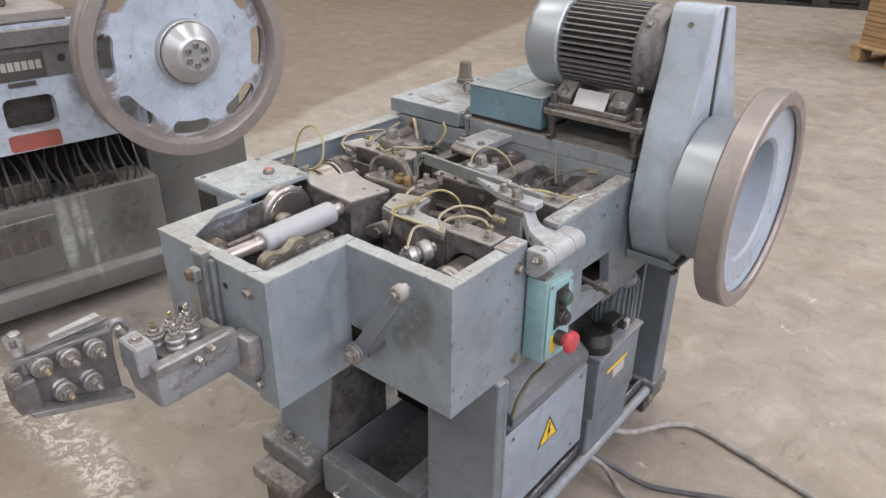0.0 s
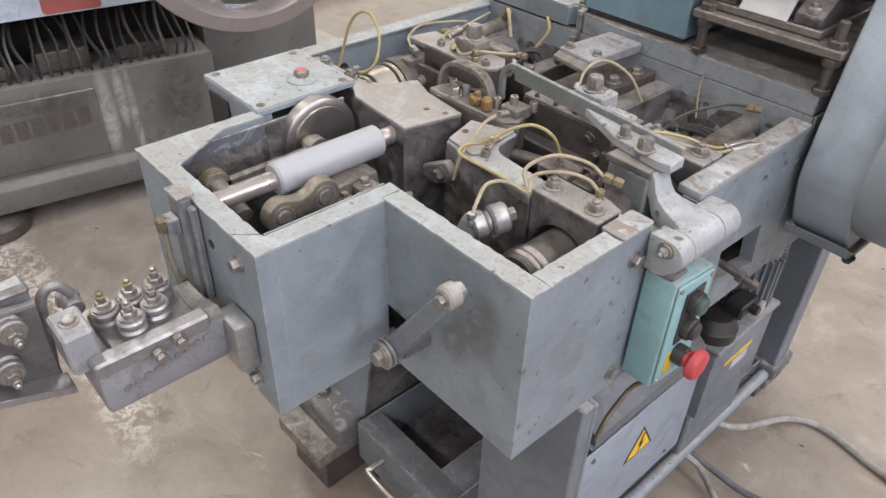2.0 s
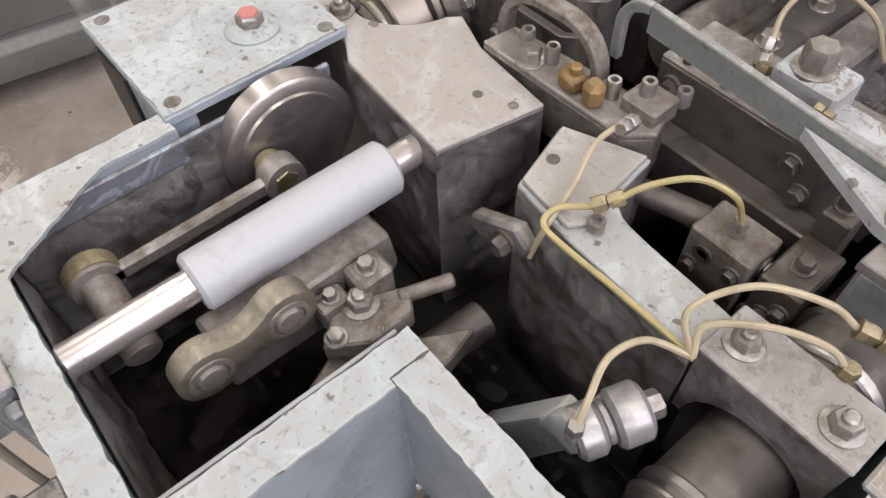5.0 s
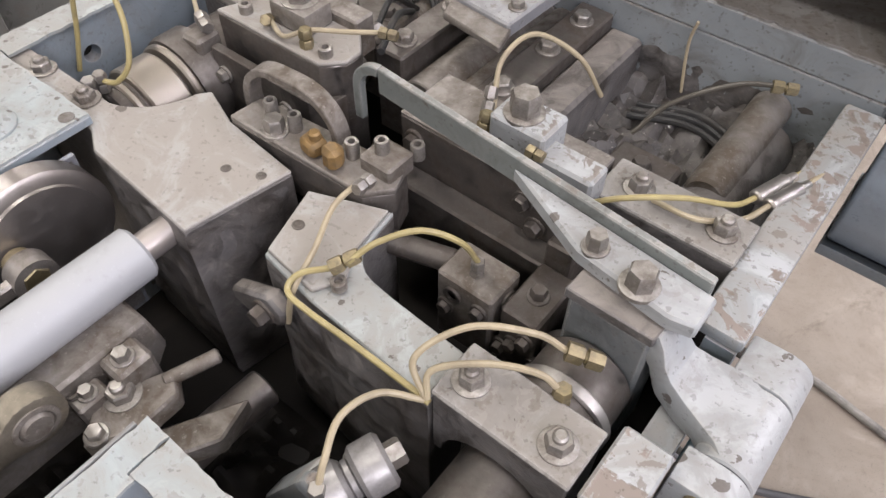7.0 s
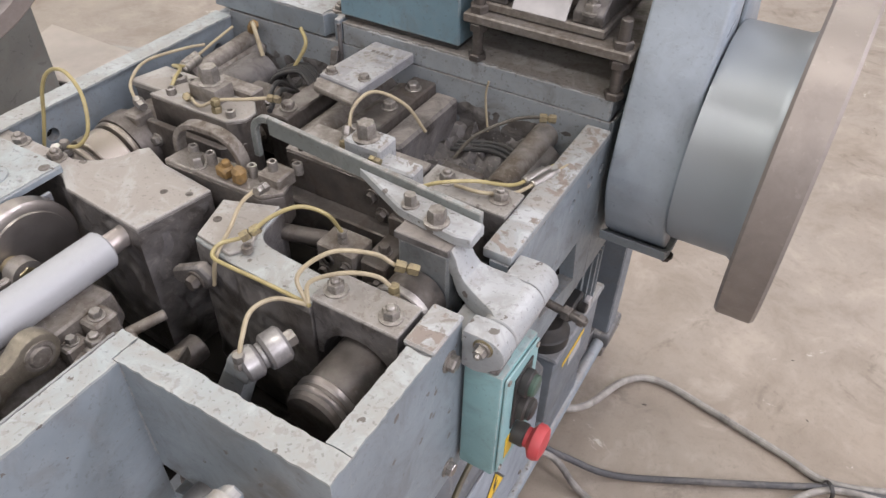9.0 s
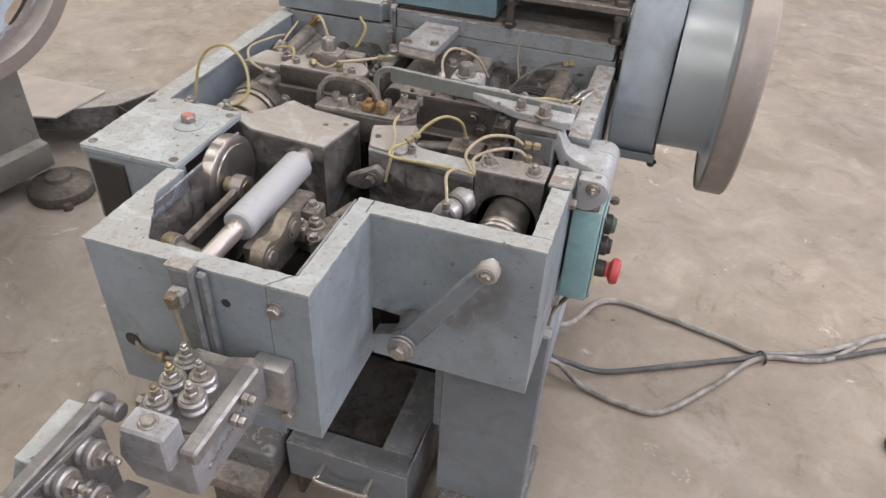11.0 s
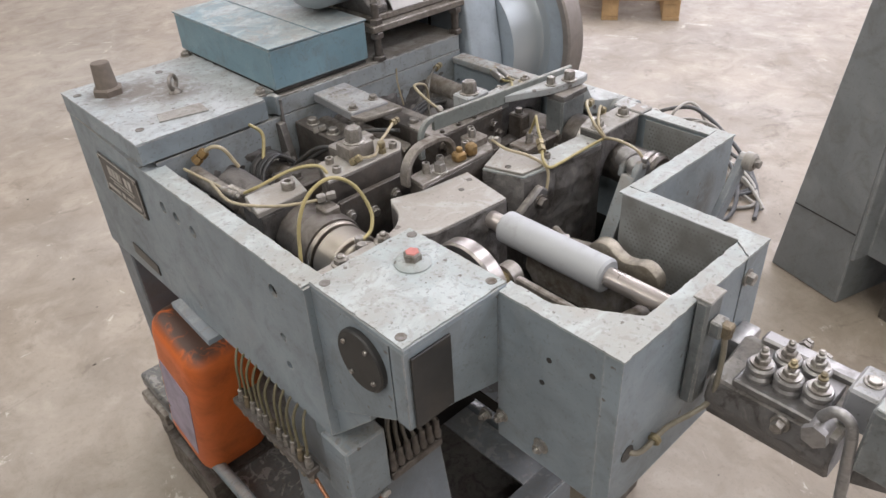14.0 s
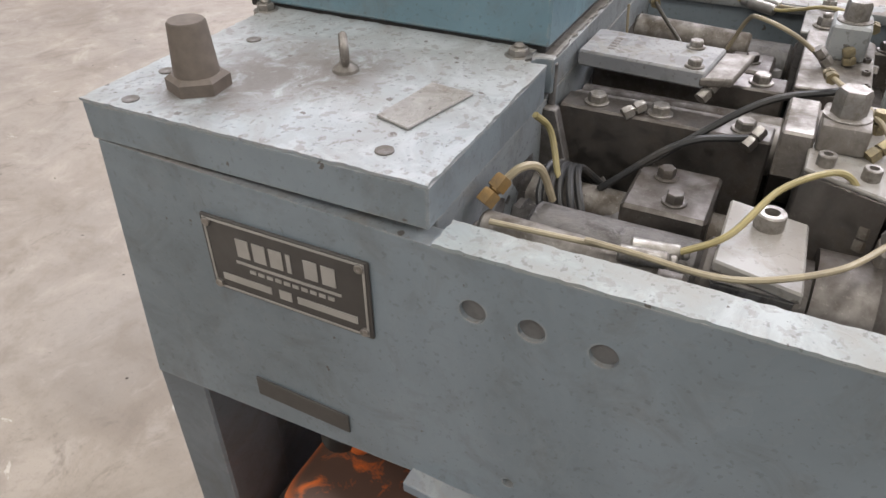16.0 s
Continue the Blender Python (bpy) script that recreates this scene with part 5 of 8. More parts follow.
for e in (e1, e2):
    bm = BM()
    lathe(bm, (-0.3345, e.x, e.y), (1, 0, 0), [(0, 0), (0, 0.0165), (0.0016, 0.0160), (0.0020, 0.0125), (0.0006, 0.0115), (0.0040, 0.0095), (0.0046, 0)], 30)
    part("link_pin", bm, M_STEEL, feed, "pin end flush in its bush")
bm = BM()
prism(bm, [(-0.068, 0.80), (-0.068, 0.86), (0.080, 0.862), (0.086, 0.82), (0.07, 0.80)], "x", -0.384, -0.352, 0.003)
box(bm, -0.352, -0.334, 0.005, 0.030, 0.825, 0.848, 0.002)
box(bm, -0.354, -0.328, 0.036, 0.066, 0.822, 0.858, 0.003)
part("slide_body", bm, M_STEEL, feed, "grey slide body")
bolt(feed, (-0.341, 0.050, 0.858), (0, 0, 1), 0.006, 0.007, "hex")
bolt(feed, (-0.343, 0.018, 0.848), (0, 0, 1), 0.005, 0.006, "hex")
bm = BM()
prism(bm, [(-0.345, 0.020), (-0.318, -0.008), (-0.300, 0.020), (-0.300, 0.060), (-0.320, 0.072)], "z", 0.818, 0.838, 0.002)
prism(bm, [(-0.312, -0.030), (-0.262, 0.060), (-0.272, 0.096), (-0.325, 0.000)], "z", 0.790, 0.812, 0.002)
cyl(bm, (-0.318, 0.060, 0.835), (-0.302, 0.100, 0.838), 0.006, seg=14)
part("gripper", bm, M_STEEL, feed, "worn steel gripper")
bolt(feed, (-0.330, 0.034, 0.838), (0, 0, 1), 0.009, 0.009, "stud")
bolt(feed, (-0.318, 0.004, 0.838), (0, 0, 1), 0.006, 0.006, "hex")
bm = BM()
P = [(-0.350 + 0.0055 * math.cos(k * 0.9), 0.012 + 0.0055 * math.sin(k * 0.9), 0.812 + 0.0011 * k) for k in range(36)]
tube(bm, P, 0.0011, per=1, seg=6, smooth=False)
part("spring", bm, M_STEEL_DARK, feed)
bm = BM()
cyl(bm, (-0.300, -0.14, 0.775), (-0.290, 0.12, 0.775), 0.017, seg=24)
part("cross_shaft", bm, M_STEEL_DARK, feed)
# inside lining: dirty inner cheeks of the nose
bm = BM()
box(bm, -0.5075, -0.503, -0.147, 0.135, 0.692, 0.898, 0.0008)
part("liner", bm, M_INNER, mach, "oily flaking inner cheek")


def perforated_liner(x0, x1, y0, y1, z0, z1, axis):
    bm = BM()
    box(bm, x0, x1, y0, y1, z0, z1, 0.0004)
    ob = part("perforated_liner", bm, M_PERF, mach, "dusty perforated sheet liner")
    # Dark discs laid on the sheet give the holes their shade by colour.
    bm = BM()
    d = 0.0062
    a0, a1 = (y0, y1) if axis == "x" else (x0, x1)
    nz, na = int((z1 - z0 - 0.006) / d), int((a1 - a0 - 0.006) / d)
    for j in range(nz):
        for i in range(na):
            a = a0 + 0.004 + d * (i + 0.5 * (j % 2))
            z = z0 + 0.005 + d * j
            c = (x0, a, z) if axis == "x" else (a, y1, z)
            ax = (-1, 0, 0) if axis == "x" else (0, 1, 0)
            u, v, w = frame_of(ax)
            vs = [V(c) + w * 0.0003 + (u * math.cos(math.tau * k / 6) + v * math.sin(math.tau * k / 6)) * 0.0017 for k in range(6)]
            bm.faces.new([bm.verts.new(q) for q in vs])
    tagged(part("hole_pattern", bm, M_FIN, ob, "rows of small dark discs standing for open holes"), kind="stuff")


perforated_liner(-0.2610, -0.2585, -0.146, 0.020, 0.70, 0.909, "x")
perforated_liner(-0.0255, -0.0235, 0.030, 0.140, 0.80, 0.900, "x")

# clevis and link beside the front shaft
clv = new("clevis_link")
clv.parent = mach
tagged(clv, "oily steel clevis link")
bm = BM()
ax = V((0.030, 0.075, 0.012)).normalized()
c0 = V((-0.150, 0.062, 0.884))
cyl(bm, c0, c0 + ax * 0.018, 0.017, seg=26, ch=0.003)
cyl(bm, c0 + ax * 0.018, c0 + ax * 0.024, 0.013, seg=26)
cyl(bm, c0 + ax * 0.024, c0 + ax * 0.046, 0.0185, seg=30, ch=0.003)
part("clevis", bm, M_STEEL_GREY, clv, "bright turned clevis")
bm = BM()
hexa(bm, c0 + ax * 0.046, ax, 0.009, 0.010)
part("nut", bm, M_BOLT, clv)
bm = BM()
prism(bm, [(-0.170, 0.880), (-0.146, 0.872), (-0.188, 0.762), (-0.218, 0.735), (-0.236, 0.742)], "y", 0.060, 0.084, 0.003, seg=2)
part("link_bar", bm, M_TOP_CHIPPED, clv, "scuffed pale link bar")
for o in (-0.002, 0.028):
    bm = BM()
    cc = c0 + ax * o
    prism(bm, [(-0.172 + (cc.x + 0.150), 0.868), (-0.146 + (cc.x + 0.150), 0.862), (cc.x + 0.015, cc.z + 0.004), (cc.x + 0.008, cc.z + 0.017), (cc.x - 0.008, cc.z + 0.017), (cc.x - 0.016, cc.z + 0.004)], "y", cc.y - 0.001, cc.y + 0.009, 0.003, seg=2)
    part("fork_tine", bm, M_TOP_CHIPPED, clv, "scuffed pale fork tine")
bm = BM()
prism(bm, [(-0.332, 0.843), (-0.331, 0.857), (-0.283, 0.884), (-0.268, 0.872), (-0.272, 0.855), (-0.304, 0.838)], "y", 0.140, 0.154, 0.003)
latch = part("latch_plate", bm, M_CAST, mach)
bolt(latch, (-0.290, 0.1395, 0.862), (0, -1, 0), 0.0075, 0.009, "hex", M_STEEL_DARK)


# ---- crusts of oil and metal dust on the inner faces ----


def crust(p0, u, v, nu, nv, depth, seed, material=None, label="lumpy crust of oil and metal dust"):
    """A ragged layer over a face: corner p0, edges u and v, thickness along their normal, thinning out at the rim."""
    p0, u, v = V(p0), V(u), V(v)
    n_ = u.cross(v).normalized()
    bm = BM()
    g = []
    for i in range(nu + 1):
        row = []
        for j in range(nv + 1):
            a, b = i / nu, j / nv
            p = p0 + u * a + v * b
            k = noise.noise((p * 22) + V((seed, 0, 0))) * 0.6 + noise.noise((p * 60) + V((0, seed, 0))) * 0.4
            rim = min(1.0, 6 * min(a, 1 - a, b, 1 - b))
            row.append(bm.verts.new(p + n_ * (depth * (0.35 + k) * rim - 0.0015)))
        g.append(row)
    for i in range(nu):
        for j in range(nv):
            bm.faces.new([g[i][j], g[i + 1][j], g[i + 1][j + 1], g[i][j + 1]])
    ob = part("dirt_crust", bm, material or M_CAST, mach, label)
    return tagged(ob, kind="stuff")


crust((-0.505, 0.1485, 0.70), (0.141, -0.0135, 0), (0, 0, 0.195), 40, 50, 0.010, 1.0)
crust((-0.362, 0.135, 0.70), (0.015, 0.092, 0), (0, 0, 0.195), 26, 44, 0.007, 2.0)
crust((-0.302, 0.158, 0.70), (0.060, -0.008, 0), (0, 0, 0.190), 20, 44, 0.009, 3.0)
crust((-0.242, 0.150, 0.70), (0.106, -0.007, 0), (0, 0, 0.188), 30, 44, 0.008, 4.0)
crust((-0.5025, 0.0, 0.70), (0, -0.145, 0), (0, 0, 0.178), 40, 44, -0.008, 5.0)
crust((-0.5025, 0.130, 0.70), (0, -0.130, 0), (0, 0, 0.195), 36, 40, -0.006, 6.0)
crust((-0.506, -0.1485, 0.70), (0.230, 0, 0), (0, 0, 0.190), 44, 40, -0.008, 9.0)
crust((-0.230, 0.0255, 0.70), (0.20, 0, 0), (0, 0, 0.180), 40, 36, -0.006, 10.0)
crust((-0.430, 0.5975, 0.80), (0.40, 0, 0), (0, 0, 0.085), 50, 20, 0.010, 11.0)
crust((-0.655, 0.5975, 0.80), (0.21, 0, 0), (0, 0, 0.075), 30, 18, 0.010, 12.0)
# Sump heaps: oily lumps, with the pit's shade in their near-black colour.
crust((-0.50, -0.145, 0.694), (0.235, 0, 0), (0, 0.16, 0), 40, 30, 0.045, 7.0, M_OIL_SHADE, "oily heap in the sump, blackened in place of shade")
crust((-0.34, 0.03, 0.694), (0.30, 0, 0), (0, 0.11, 0), 46, 24, 0.050, 8.0, M_OIL_SHADE, "oily heap in the sump, blackened in place of shade")

# ---- wire straightener in front of the nose ----
ws = new("wire_straightener")
ws.parent = mach
tagged(ws, "greasy steel wire straightener with two sets of rollers")
bm = BM()
prism(bm, [(-0.300, 0.736), (-0.286, 0.742), (-0.286, 0.805), (-0.300, 0.812), (-0.335, 0.800), (-0.378, 0.800), (-0.386, 0.770), (-0.372, 0.736)], "y", -0.342, -0.196, 0.003)
for f in bm.faces:
    f.normal_update()
    if f.normal.x < -0.3:
        f.material_index = 1
    elif f.normal.z > 0.5:
        f.material_index = 2
body = part("straightener_body", bm, [M_BODY, M_CAST, M_GREASY_TOP], ws, "scuffed cast body, greasy on one side")
bm = BM()
box(bm, -0.306, -0.258, -0.200, -0.1735, 0.728, 0.800, 0.005, seg=2)
part("mount_flange", bm, M_STEEL_GREY, ws, "worn grey mounting flange")
bm = BM()
box(bm, -0.300, -0.279, -0.345, -0.215, 0.800, 0.820, 0.003)
part("side_bar", bm, M_STEEL_GREY, ws)
for p in ((-0.279, -0.256, 0.812), (-0.279, -0.280, 0.804)):
    bm = BM()
    cyl(bm, p, (p[0] + 0.016, p[1], p[2]), 0.0045, seg=12)
    hexa(bm, (p[0] + 0.003, p[1], p[2]), (1, 0, 0), 0.008, 0.007)
    hexa(bm, (p[0] + 0.012, p[1], p[2]), (1, 0, 0), 0.007, 0.006)
    part("set_screw", bm, M_BOLT, ws)
for k in range(9):
    bm = BM()
    lathe(bm, (-0.286, -0.318 + 0.0120 * k, 0.768 + 0.0022 * k), (1, 0, 0), [(0, 0.0054), (0.0022, 0.0048), (0.0022, 0.0026 if k % 2 else 0.0), (0.0006, 0.0)], 7)
    part("raised_mark", bm, M_STEEL_GREY, ws)


def roller(parent, p, axis, r=0.0155, yellow=False):
    """A grooved straightening roller on its stud, with washer, nut and grease nipple."""
    bm = BM()
    lathe(bm, p, axis, [(0, 0), (0, r), (0.005, r), (0.008, r * 0.82), (0.011, r * 0.82), (0.014, r * 1.02), (0.018, r * 1.02), (0.020, r * 0.9), (0.020, 0)], 28)
    part("roller", bm, M_STEEL_GREY, parent, "greasy grooved roller")
    w = V(axis).normalized()
    bm = BM()
    lathe(bm, V(p) + w * 0.020, axis, [(0, 0), (0, r * 0.80), (0.003, r * 0.80), (0.003, 0)], 24)
    hexa(bm, V(p) + w * 0.023, axis, r * 0.56, 0.007)
    cyl(bm, V(p) + w * 0.030, V(p) + w * 0.036, r * 0.32, seg=14)
    part("nut", bm, M_BOLT, parent)
    bm = BM()
    lathe(bm, V(p) + w * 0.035, axis, [(0, 0), (0, r * 0.34), (0.002, r * 0.34), (0.003, r * 0.2), (0.007, r * 0.26), (0.009, r * 0.14), (0.009, 0)], 14)
    part("grease_nipple", bm, M_BRASS if yellow else M_BOLT, parent, "brass grease nipple" if yellow else "")


for x, y, yl in ((-0.355, -0.241, False), (-0.353, -0.272, True), (-0.350, -0.303, False), (-0.325, -0.257, False), (-0.318, -0.287, False)):
    roller(ws, (x, y, 0.814 if yl is None else 0.812), (0, 0, 1), 0.0155, yl or y == -0.303)
bm = BM()
box(bm, -0.378, -0.300, -0.318, -0.222, 0.800, 0.812, 0.002)
part("roller_bed", bm, M_STEEL_GREY_DARK, ws, "dark greasy roller bed")
bm = BM()
box(bm, -0.352, -0.300, -0.360, -0.328, 0.800, 0.852, 0.003)
blk = part("guide_block", bm, M_BODY, ws, "worn square guide block")
bolt(ws, (-0.326, -0.344, 0.852), (0, 0, 1), 0.007, 0.004, "hex")
# second stage: upright plate with rollers on its right face
bm = BM()
prism(bm, [(-0.362, 0.748), (-0.362, 0.862), (-0.420, 0.880), (-0.500, 0.868), (-0.506, 0.822), (-0.495, 0.800)], "x", -0.372, -0.366, 0.002)
part("roller_plate", bm, M_STEEL_GREY_DARK, ws, "dark greasy roller plate")
bm = BM()
prism(bm, [(-0.358, 0.745), (-0.498, 0.796), (-0.500, 0.806), (-0.358, 0.757)], "x", -0.366, -0.338, 0.001)
prism(bm, [(-0.362, 0.862), (-0.362, 0.868), (-0.500, 0.882), (-0.500, 0.874)], "x", -0.366, -0.358, 0.001)
part("plate_lip", bm, M_STEEL_GREY, ws)
for y, z, yl in ((-0.392, 0.850, False), (-0.430, 0.856, False), (-0.468, 0.862, True), (-0.408, 0.802, False), (-0.448, 0.808, True)):
    roller(ws, (-0.366, y, z), (1, 0, 0), 0.0145, yl)
bm = BM()
prism(bm, [(-0.362, 0.792), (-0.362, 0.879), (-0.436, 0.876), (-0.449, 0.856), (-0.492, 0.852), (-0.502, 0.846), (-0.504, 0.803), (-0.415, 0.792)], "x", -0.3960, -0.3725, 0.003)
part("wedge_cheek", bm, M_BLOCK, ws, "greasy grey cheek plate")
bm = BM()
prism(bm, [(-0.364, 0.8795), (-0.436, 0.8765), (-0.436, 0.8795), (-0.364, 0.883)], "x", -0.3955, -0.3735, 0.0012)
part("cheek_edge", bm, M_TOP, ws, "rubbed pale sloping edge")
bolt(ws, (-0.3960, -0.416, 0.838), (-1, 0, 0), 0.007, 0.005, "socket", M_STEEL_DARK)
bm = BM()
box(bm, -0.3725, -0.3585, -0.480, -0.362, 0.8825, 0.888, 0.002)
part("top_bar", bm, M_STEEL_GREY_DARK, ws)
bm = BM()
cyl(bm, (-0.374, -0.482, 0.845), (-0.374, -0.482, 0.900), 0.0095, seg=20)
hexa(bm, (-0.374, -0.482, 0.908), (0, 0, 1), 0.0085, 0.007)
part("end_pin", bm, M_STEEL_GREY, ws)
bm = BM()
box(bm, -0.388, -0.348, -0.5085, -0.478, 0.800, 0.850, 0.003)
part("end_plate", bm, M_STEEL_GREY_DARK, ws)
bolt(ws, (-0.3495, -0.503, 0.862), (1, 0, 0), 0.006, 0.006, "hex")
# slotted flat handle on the end pin
ha, hb = V((-0.383, -0.486, 0.903)), V((-0.315, -0.501, 0.922))
L = (hb - ha).length
bm = BM()
wd = 0.0088
outl = [(-wd * math.sin(k * math.pi / 8), wd * math.cos(k * math.pi / 8)) for k in range(9)] + [(L + wd * math.sin(k * math.pi / 8), -wd * math.cos(k * math.pi / 8)) for k in range(9)]
slot = [(L * 0.45 - 0.0045 * math.sin(k * math.pi / 6), 0.0045 * math.cos(k * math.pi / 6)) for k in range(7)] + [(L + 0.0045 * math.sin(k * math.pi / 6), -0.0045 * math.cos(k * math.pi / 6)) for k in range(7)]
wall_with_holes(bm, "z", -0.005, 0.005, outl, [slot])
hd = part("slotted_handle", bm, M_STEEL_GREY, ws, "bare slotted flat handle")
du = (hb - ha).normalized()
dv = V((0, 0, 1)).cross(du).normalized()
mm = Matrix((du, dv, du.cross(dv))).transposed().to_4x4()
mm.translation = ha
hd.matrix_basis = mm
# clamp lever hanging on the left side
bm = BM()
hexa(bm, (-0.410, -0.325, 0.822), (1, 0, 0), 0.014, 0.010)
cyl(bm, (-0.402, -0.325, 0.822), (-0.380, -0.325, 0.822), 0.011, seg=22)
tube(bm, [(-0.392, -0.322, 0.836), (-0.393, -0.332, 0.852), (-0.394, -0.345, 0.852), (-0.394, -0.353, 0.838), (-0.395, -0.358, 0.80), (-0.397, -0.364, 0.750)], 0.0060, per=6, seg=12)
part("clamp_lever", bm, M_STEEL_GREY, ws, "bare steel clamp lever")
bolt(ws, (-0.385, -0.285, 0.792), (-1, 0, 0), 0.007, 0.010, "hex")

# oil line guide on the nose's front face
bm = BM()
box(bm, -0.402, -0.370, -0.190, -0.1735, 0.762, 0.914, 0.003)
gd = part("guide_bracket", bm, M_BLOCK, mach, "dark greasy guide bracket")
bm = BM()
box(bm, -0.4025, -0.3695, -0.192, -0.170, 0.9145, 0.918, 0.001)
part("bracket_top", bm, M_GREASY_TOP, gd)
bm = BM()
box(bm, -0.370, -0.358, -0.183, -0.1735, 0.770, 0.905, 0.002)
box(bm, -0.396, -0.376, -0.205, -0.190, 0.868, 0.890, 0.002)
part("bracket_rib", bm, M_BLOCK, gd)
bm = BM()
hexa(bm, (-0.387, -0.207, 0.884), (0, 0, -1), 0.008, 0.012)
box(bm, -0.394, -0.380, -0.214, -0.200, 0.878, 0.890, 0.002)
part("brass_elbow", bm, M_BRONZE_DULL, mach, "dull brass elbow fitting")
bm = BM()
tube(bm, [(-0.387, -0.207, 0.872), (-0.384, -0.208, 0.840), (-0.380, -0.206, 0.790), (-0.382, -0.202, 0.762), (-0.400, -0.192, 0.748), (-0.430, -0.180, 0.740), (-0.470, -0.178, 0.735), (-0.490, -0.176, 0.742), (-0.497, -0.165, 0.747)], 0.0034)
part("oil_tube", bm, M_TUBE_GREY, mach, "greasy grey-brown oil tube")
bm = BM()
cyl(bm, (-0.448, -0.1785, 0.7375), (-0.456, -0.1785, 0.736), 0.008, seg=12)
part("tube_clip", bm, M_BRASS, mach, "brass clip")
# Flat black disc on the wall, in place of the port's dark inside.
bm = BM()
lathe(bm, (-0.5, -0.1725, 0.747), (0, -1, 0), [(0, 0.0115), (0.0006, 0.0115), (0.0008, 0.0)], 22)
part("tube_port", bm, M_BLACK, mach, "flat black disc standing for a shaded open port")
for p in ((-0.275, -0.1735, 0.874), (-0.275, -0.1735, 0.695)):
    bolt(mach, p, (0, -1, 0), 0.0075, 0.008, "hex")
# No hole is cut here: a black disc paints the bore's shade.
bm = BM()
lathe(bm, (-0.342, -0.1725, 0.862), (0, -1, 0), [(0, 0.006), (0.0006, 0.006), (0.0006, 0)], 16)
part("bore", bm, M_BLACK, mach, "small black disc standing for a shaded bore")

# lever in the notch of the front wall
lv = new("trip_lever")
lv.parent = mach
tagged(lv, "grey trip lever on a round shaft")
bm = BM()
cyl(bm, (-0.166, 0.030, 0.742), (-0.166, -0.038, 0.742), 0.019, seg=24)
cyl(bm, (-0.166, -0.038, 0.742), (-0.166, -0.060, 0.742), 0.016, seg=24)
part("lever_shaft", bm, M_STEEL_GREY_DARK, lv)
for y in (-0.060, -0.053, -0.046):
    bm = BM()
    cyl(bm, (-0.166, y, 0.742), (-0.166, y - 0.004, 0.742), 0.0195, seg=24, ch=0.001)
    part("washer", bm, M_STEEL_GREY, lv)
bolt(lv, (-0.166, -0.0645, 0.742), (0, -1, 0), 0.010, 0.008, "hex")
bm = BM()
d = V((0.108, 0, 0.162)).normalized()
n_ = V((d.z, 0, -d.x))
c1, c2 = V((-0.166, 0, 0.742)), V((-0.058, 0, 0.904))
pl = [c1 + n_ * 0.015, c2 + n_ * 0.010, c2 + d * 0.010 + n_ * 0.006, c2 + d * 0.010 - n_ * 0.006, c2 - n_ * 0.010, c1 - n_ * 0.015, c1 - d * 0.014]
prism(bm, [(p.x, p.z) for p in pl], "y", -0.052, -0.040, 0.002)
part("lever_arm", bm, M_PAINT_DARK, lv)
bm = BM()
lathe(bm, (-0.058, -0.050, 0.904), (0, -1, 0), [(0, 0), (0, 0.0138), (0.012, 0.0138), (0.015, 0.011), (0.016, 0)], 24)
part("lever_boss", bm, M_CAST_TOP, lv, "rubbed bare boss")
bolt(lv, (-0.058, -0.065, 0.904), (0, -1, 0), 0.006, 0.006, "hex")
# Near-black plate behind the notch paints in the shade of the opening.
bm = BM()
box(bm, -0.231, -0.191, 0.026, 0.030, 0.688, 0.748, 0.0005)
part("notch_back_plate", bm, M_OIL_SHADE, mach, "near-black back plate")
for p in ((0.0, 0.181, 0.866), (0.0, 0.185, 0.677)):
    bolt(mach, p, (1, 0, 0), 0.008, 0.008, "hex")

# ---- rear: terminal box, stub pipe, eye bolt ----
bm = BM()
box(bm, -0.432, -0.232, 0.600, 0.940, 0.957, 1.026, 0.002)
tb = part("terminal_box", bm, M_TEAL, mach, "teal sheet metal box")
bm = BM()
box(bm, -0.434, -0.330, 0.597, 0.943, 1.0265, 1.030, 0.001)
part("lid", bm, M_TEAL, tb, "scratched teal lid")
bm = BM()
box(bm, -0.327, -0.230, 0.597, 0.943, 1.0265, 1.030, 0.001)
part("lid", bm, M_TEAL, tb, "scratched teal lid")
bm = BM()
box(bm, -0.428, -0.236, 0.604, 0.936, 0.950, 0.957, 0.001)
part("gasket", bm, M_BLACK, tb)
for p in ((-0.449, 0.622, 0.952), (-0.443, 0.905, 0.952)):
    bolt(rear_slab, p, (0, 0, 1), 0.008, 0.007, "stud")
bm = BM()
lathe(bm, (-0.625, 0.832, 0.952), (0, 0, 1), [(0.010, 0), (0.010, 0.0195), (0.014, 0.0185), (0.055, 0.0155), (0.057, 0.014), (0.057, 0)], 26)
lathe(bm, (-0.625, 0.832, 0.9535), (0, 0, 1), [(0, 0), (0, 0.026), (0.010, 0.026), (0.013, 0.0215), (0.013, 0)], 6, phase=0.4)
part("stub_pipe", bm, M_RUST, mach, "brown rusty stub cap on a hexagon")
bm = BM()
lathe(bm, (-0.545, 0.742, 0.952), (0, 0, 1), [(0, 0), (0, 0.012), (0.004, 0.011), (0.008, 0.006), (0.010, 0.005), (0.010, 0)], 20)
R_ = [(-0.545 + 0.0115 * math.cos(math.tau * k / 20) * 0.80, 0.742 + 0.0115 * math.cos(math.tau * k / 20) * 0.60, 0.972 + 0.0115 * math.sin(math.tau * k / 20)) for k in range(21)]
tube(bm, R_, 0.0036, per=1, seg=10, smooth=False)
part("eye_bolt", bm, M_STEEL, mach, "steel eye bolt")
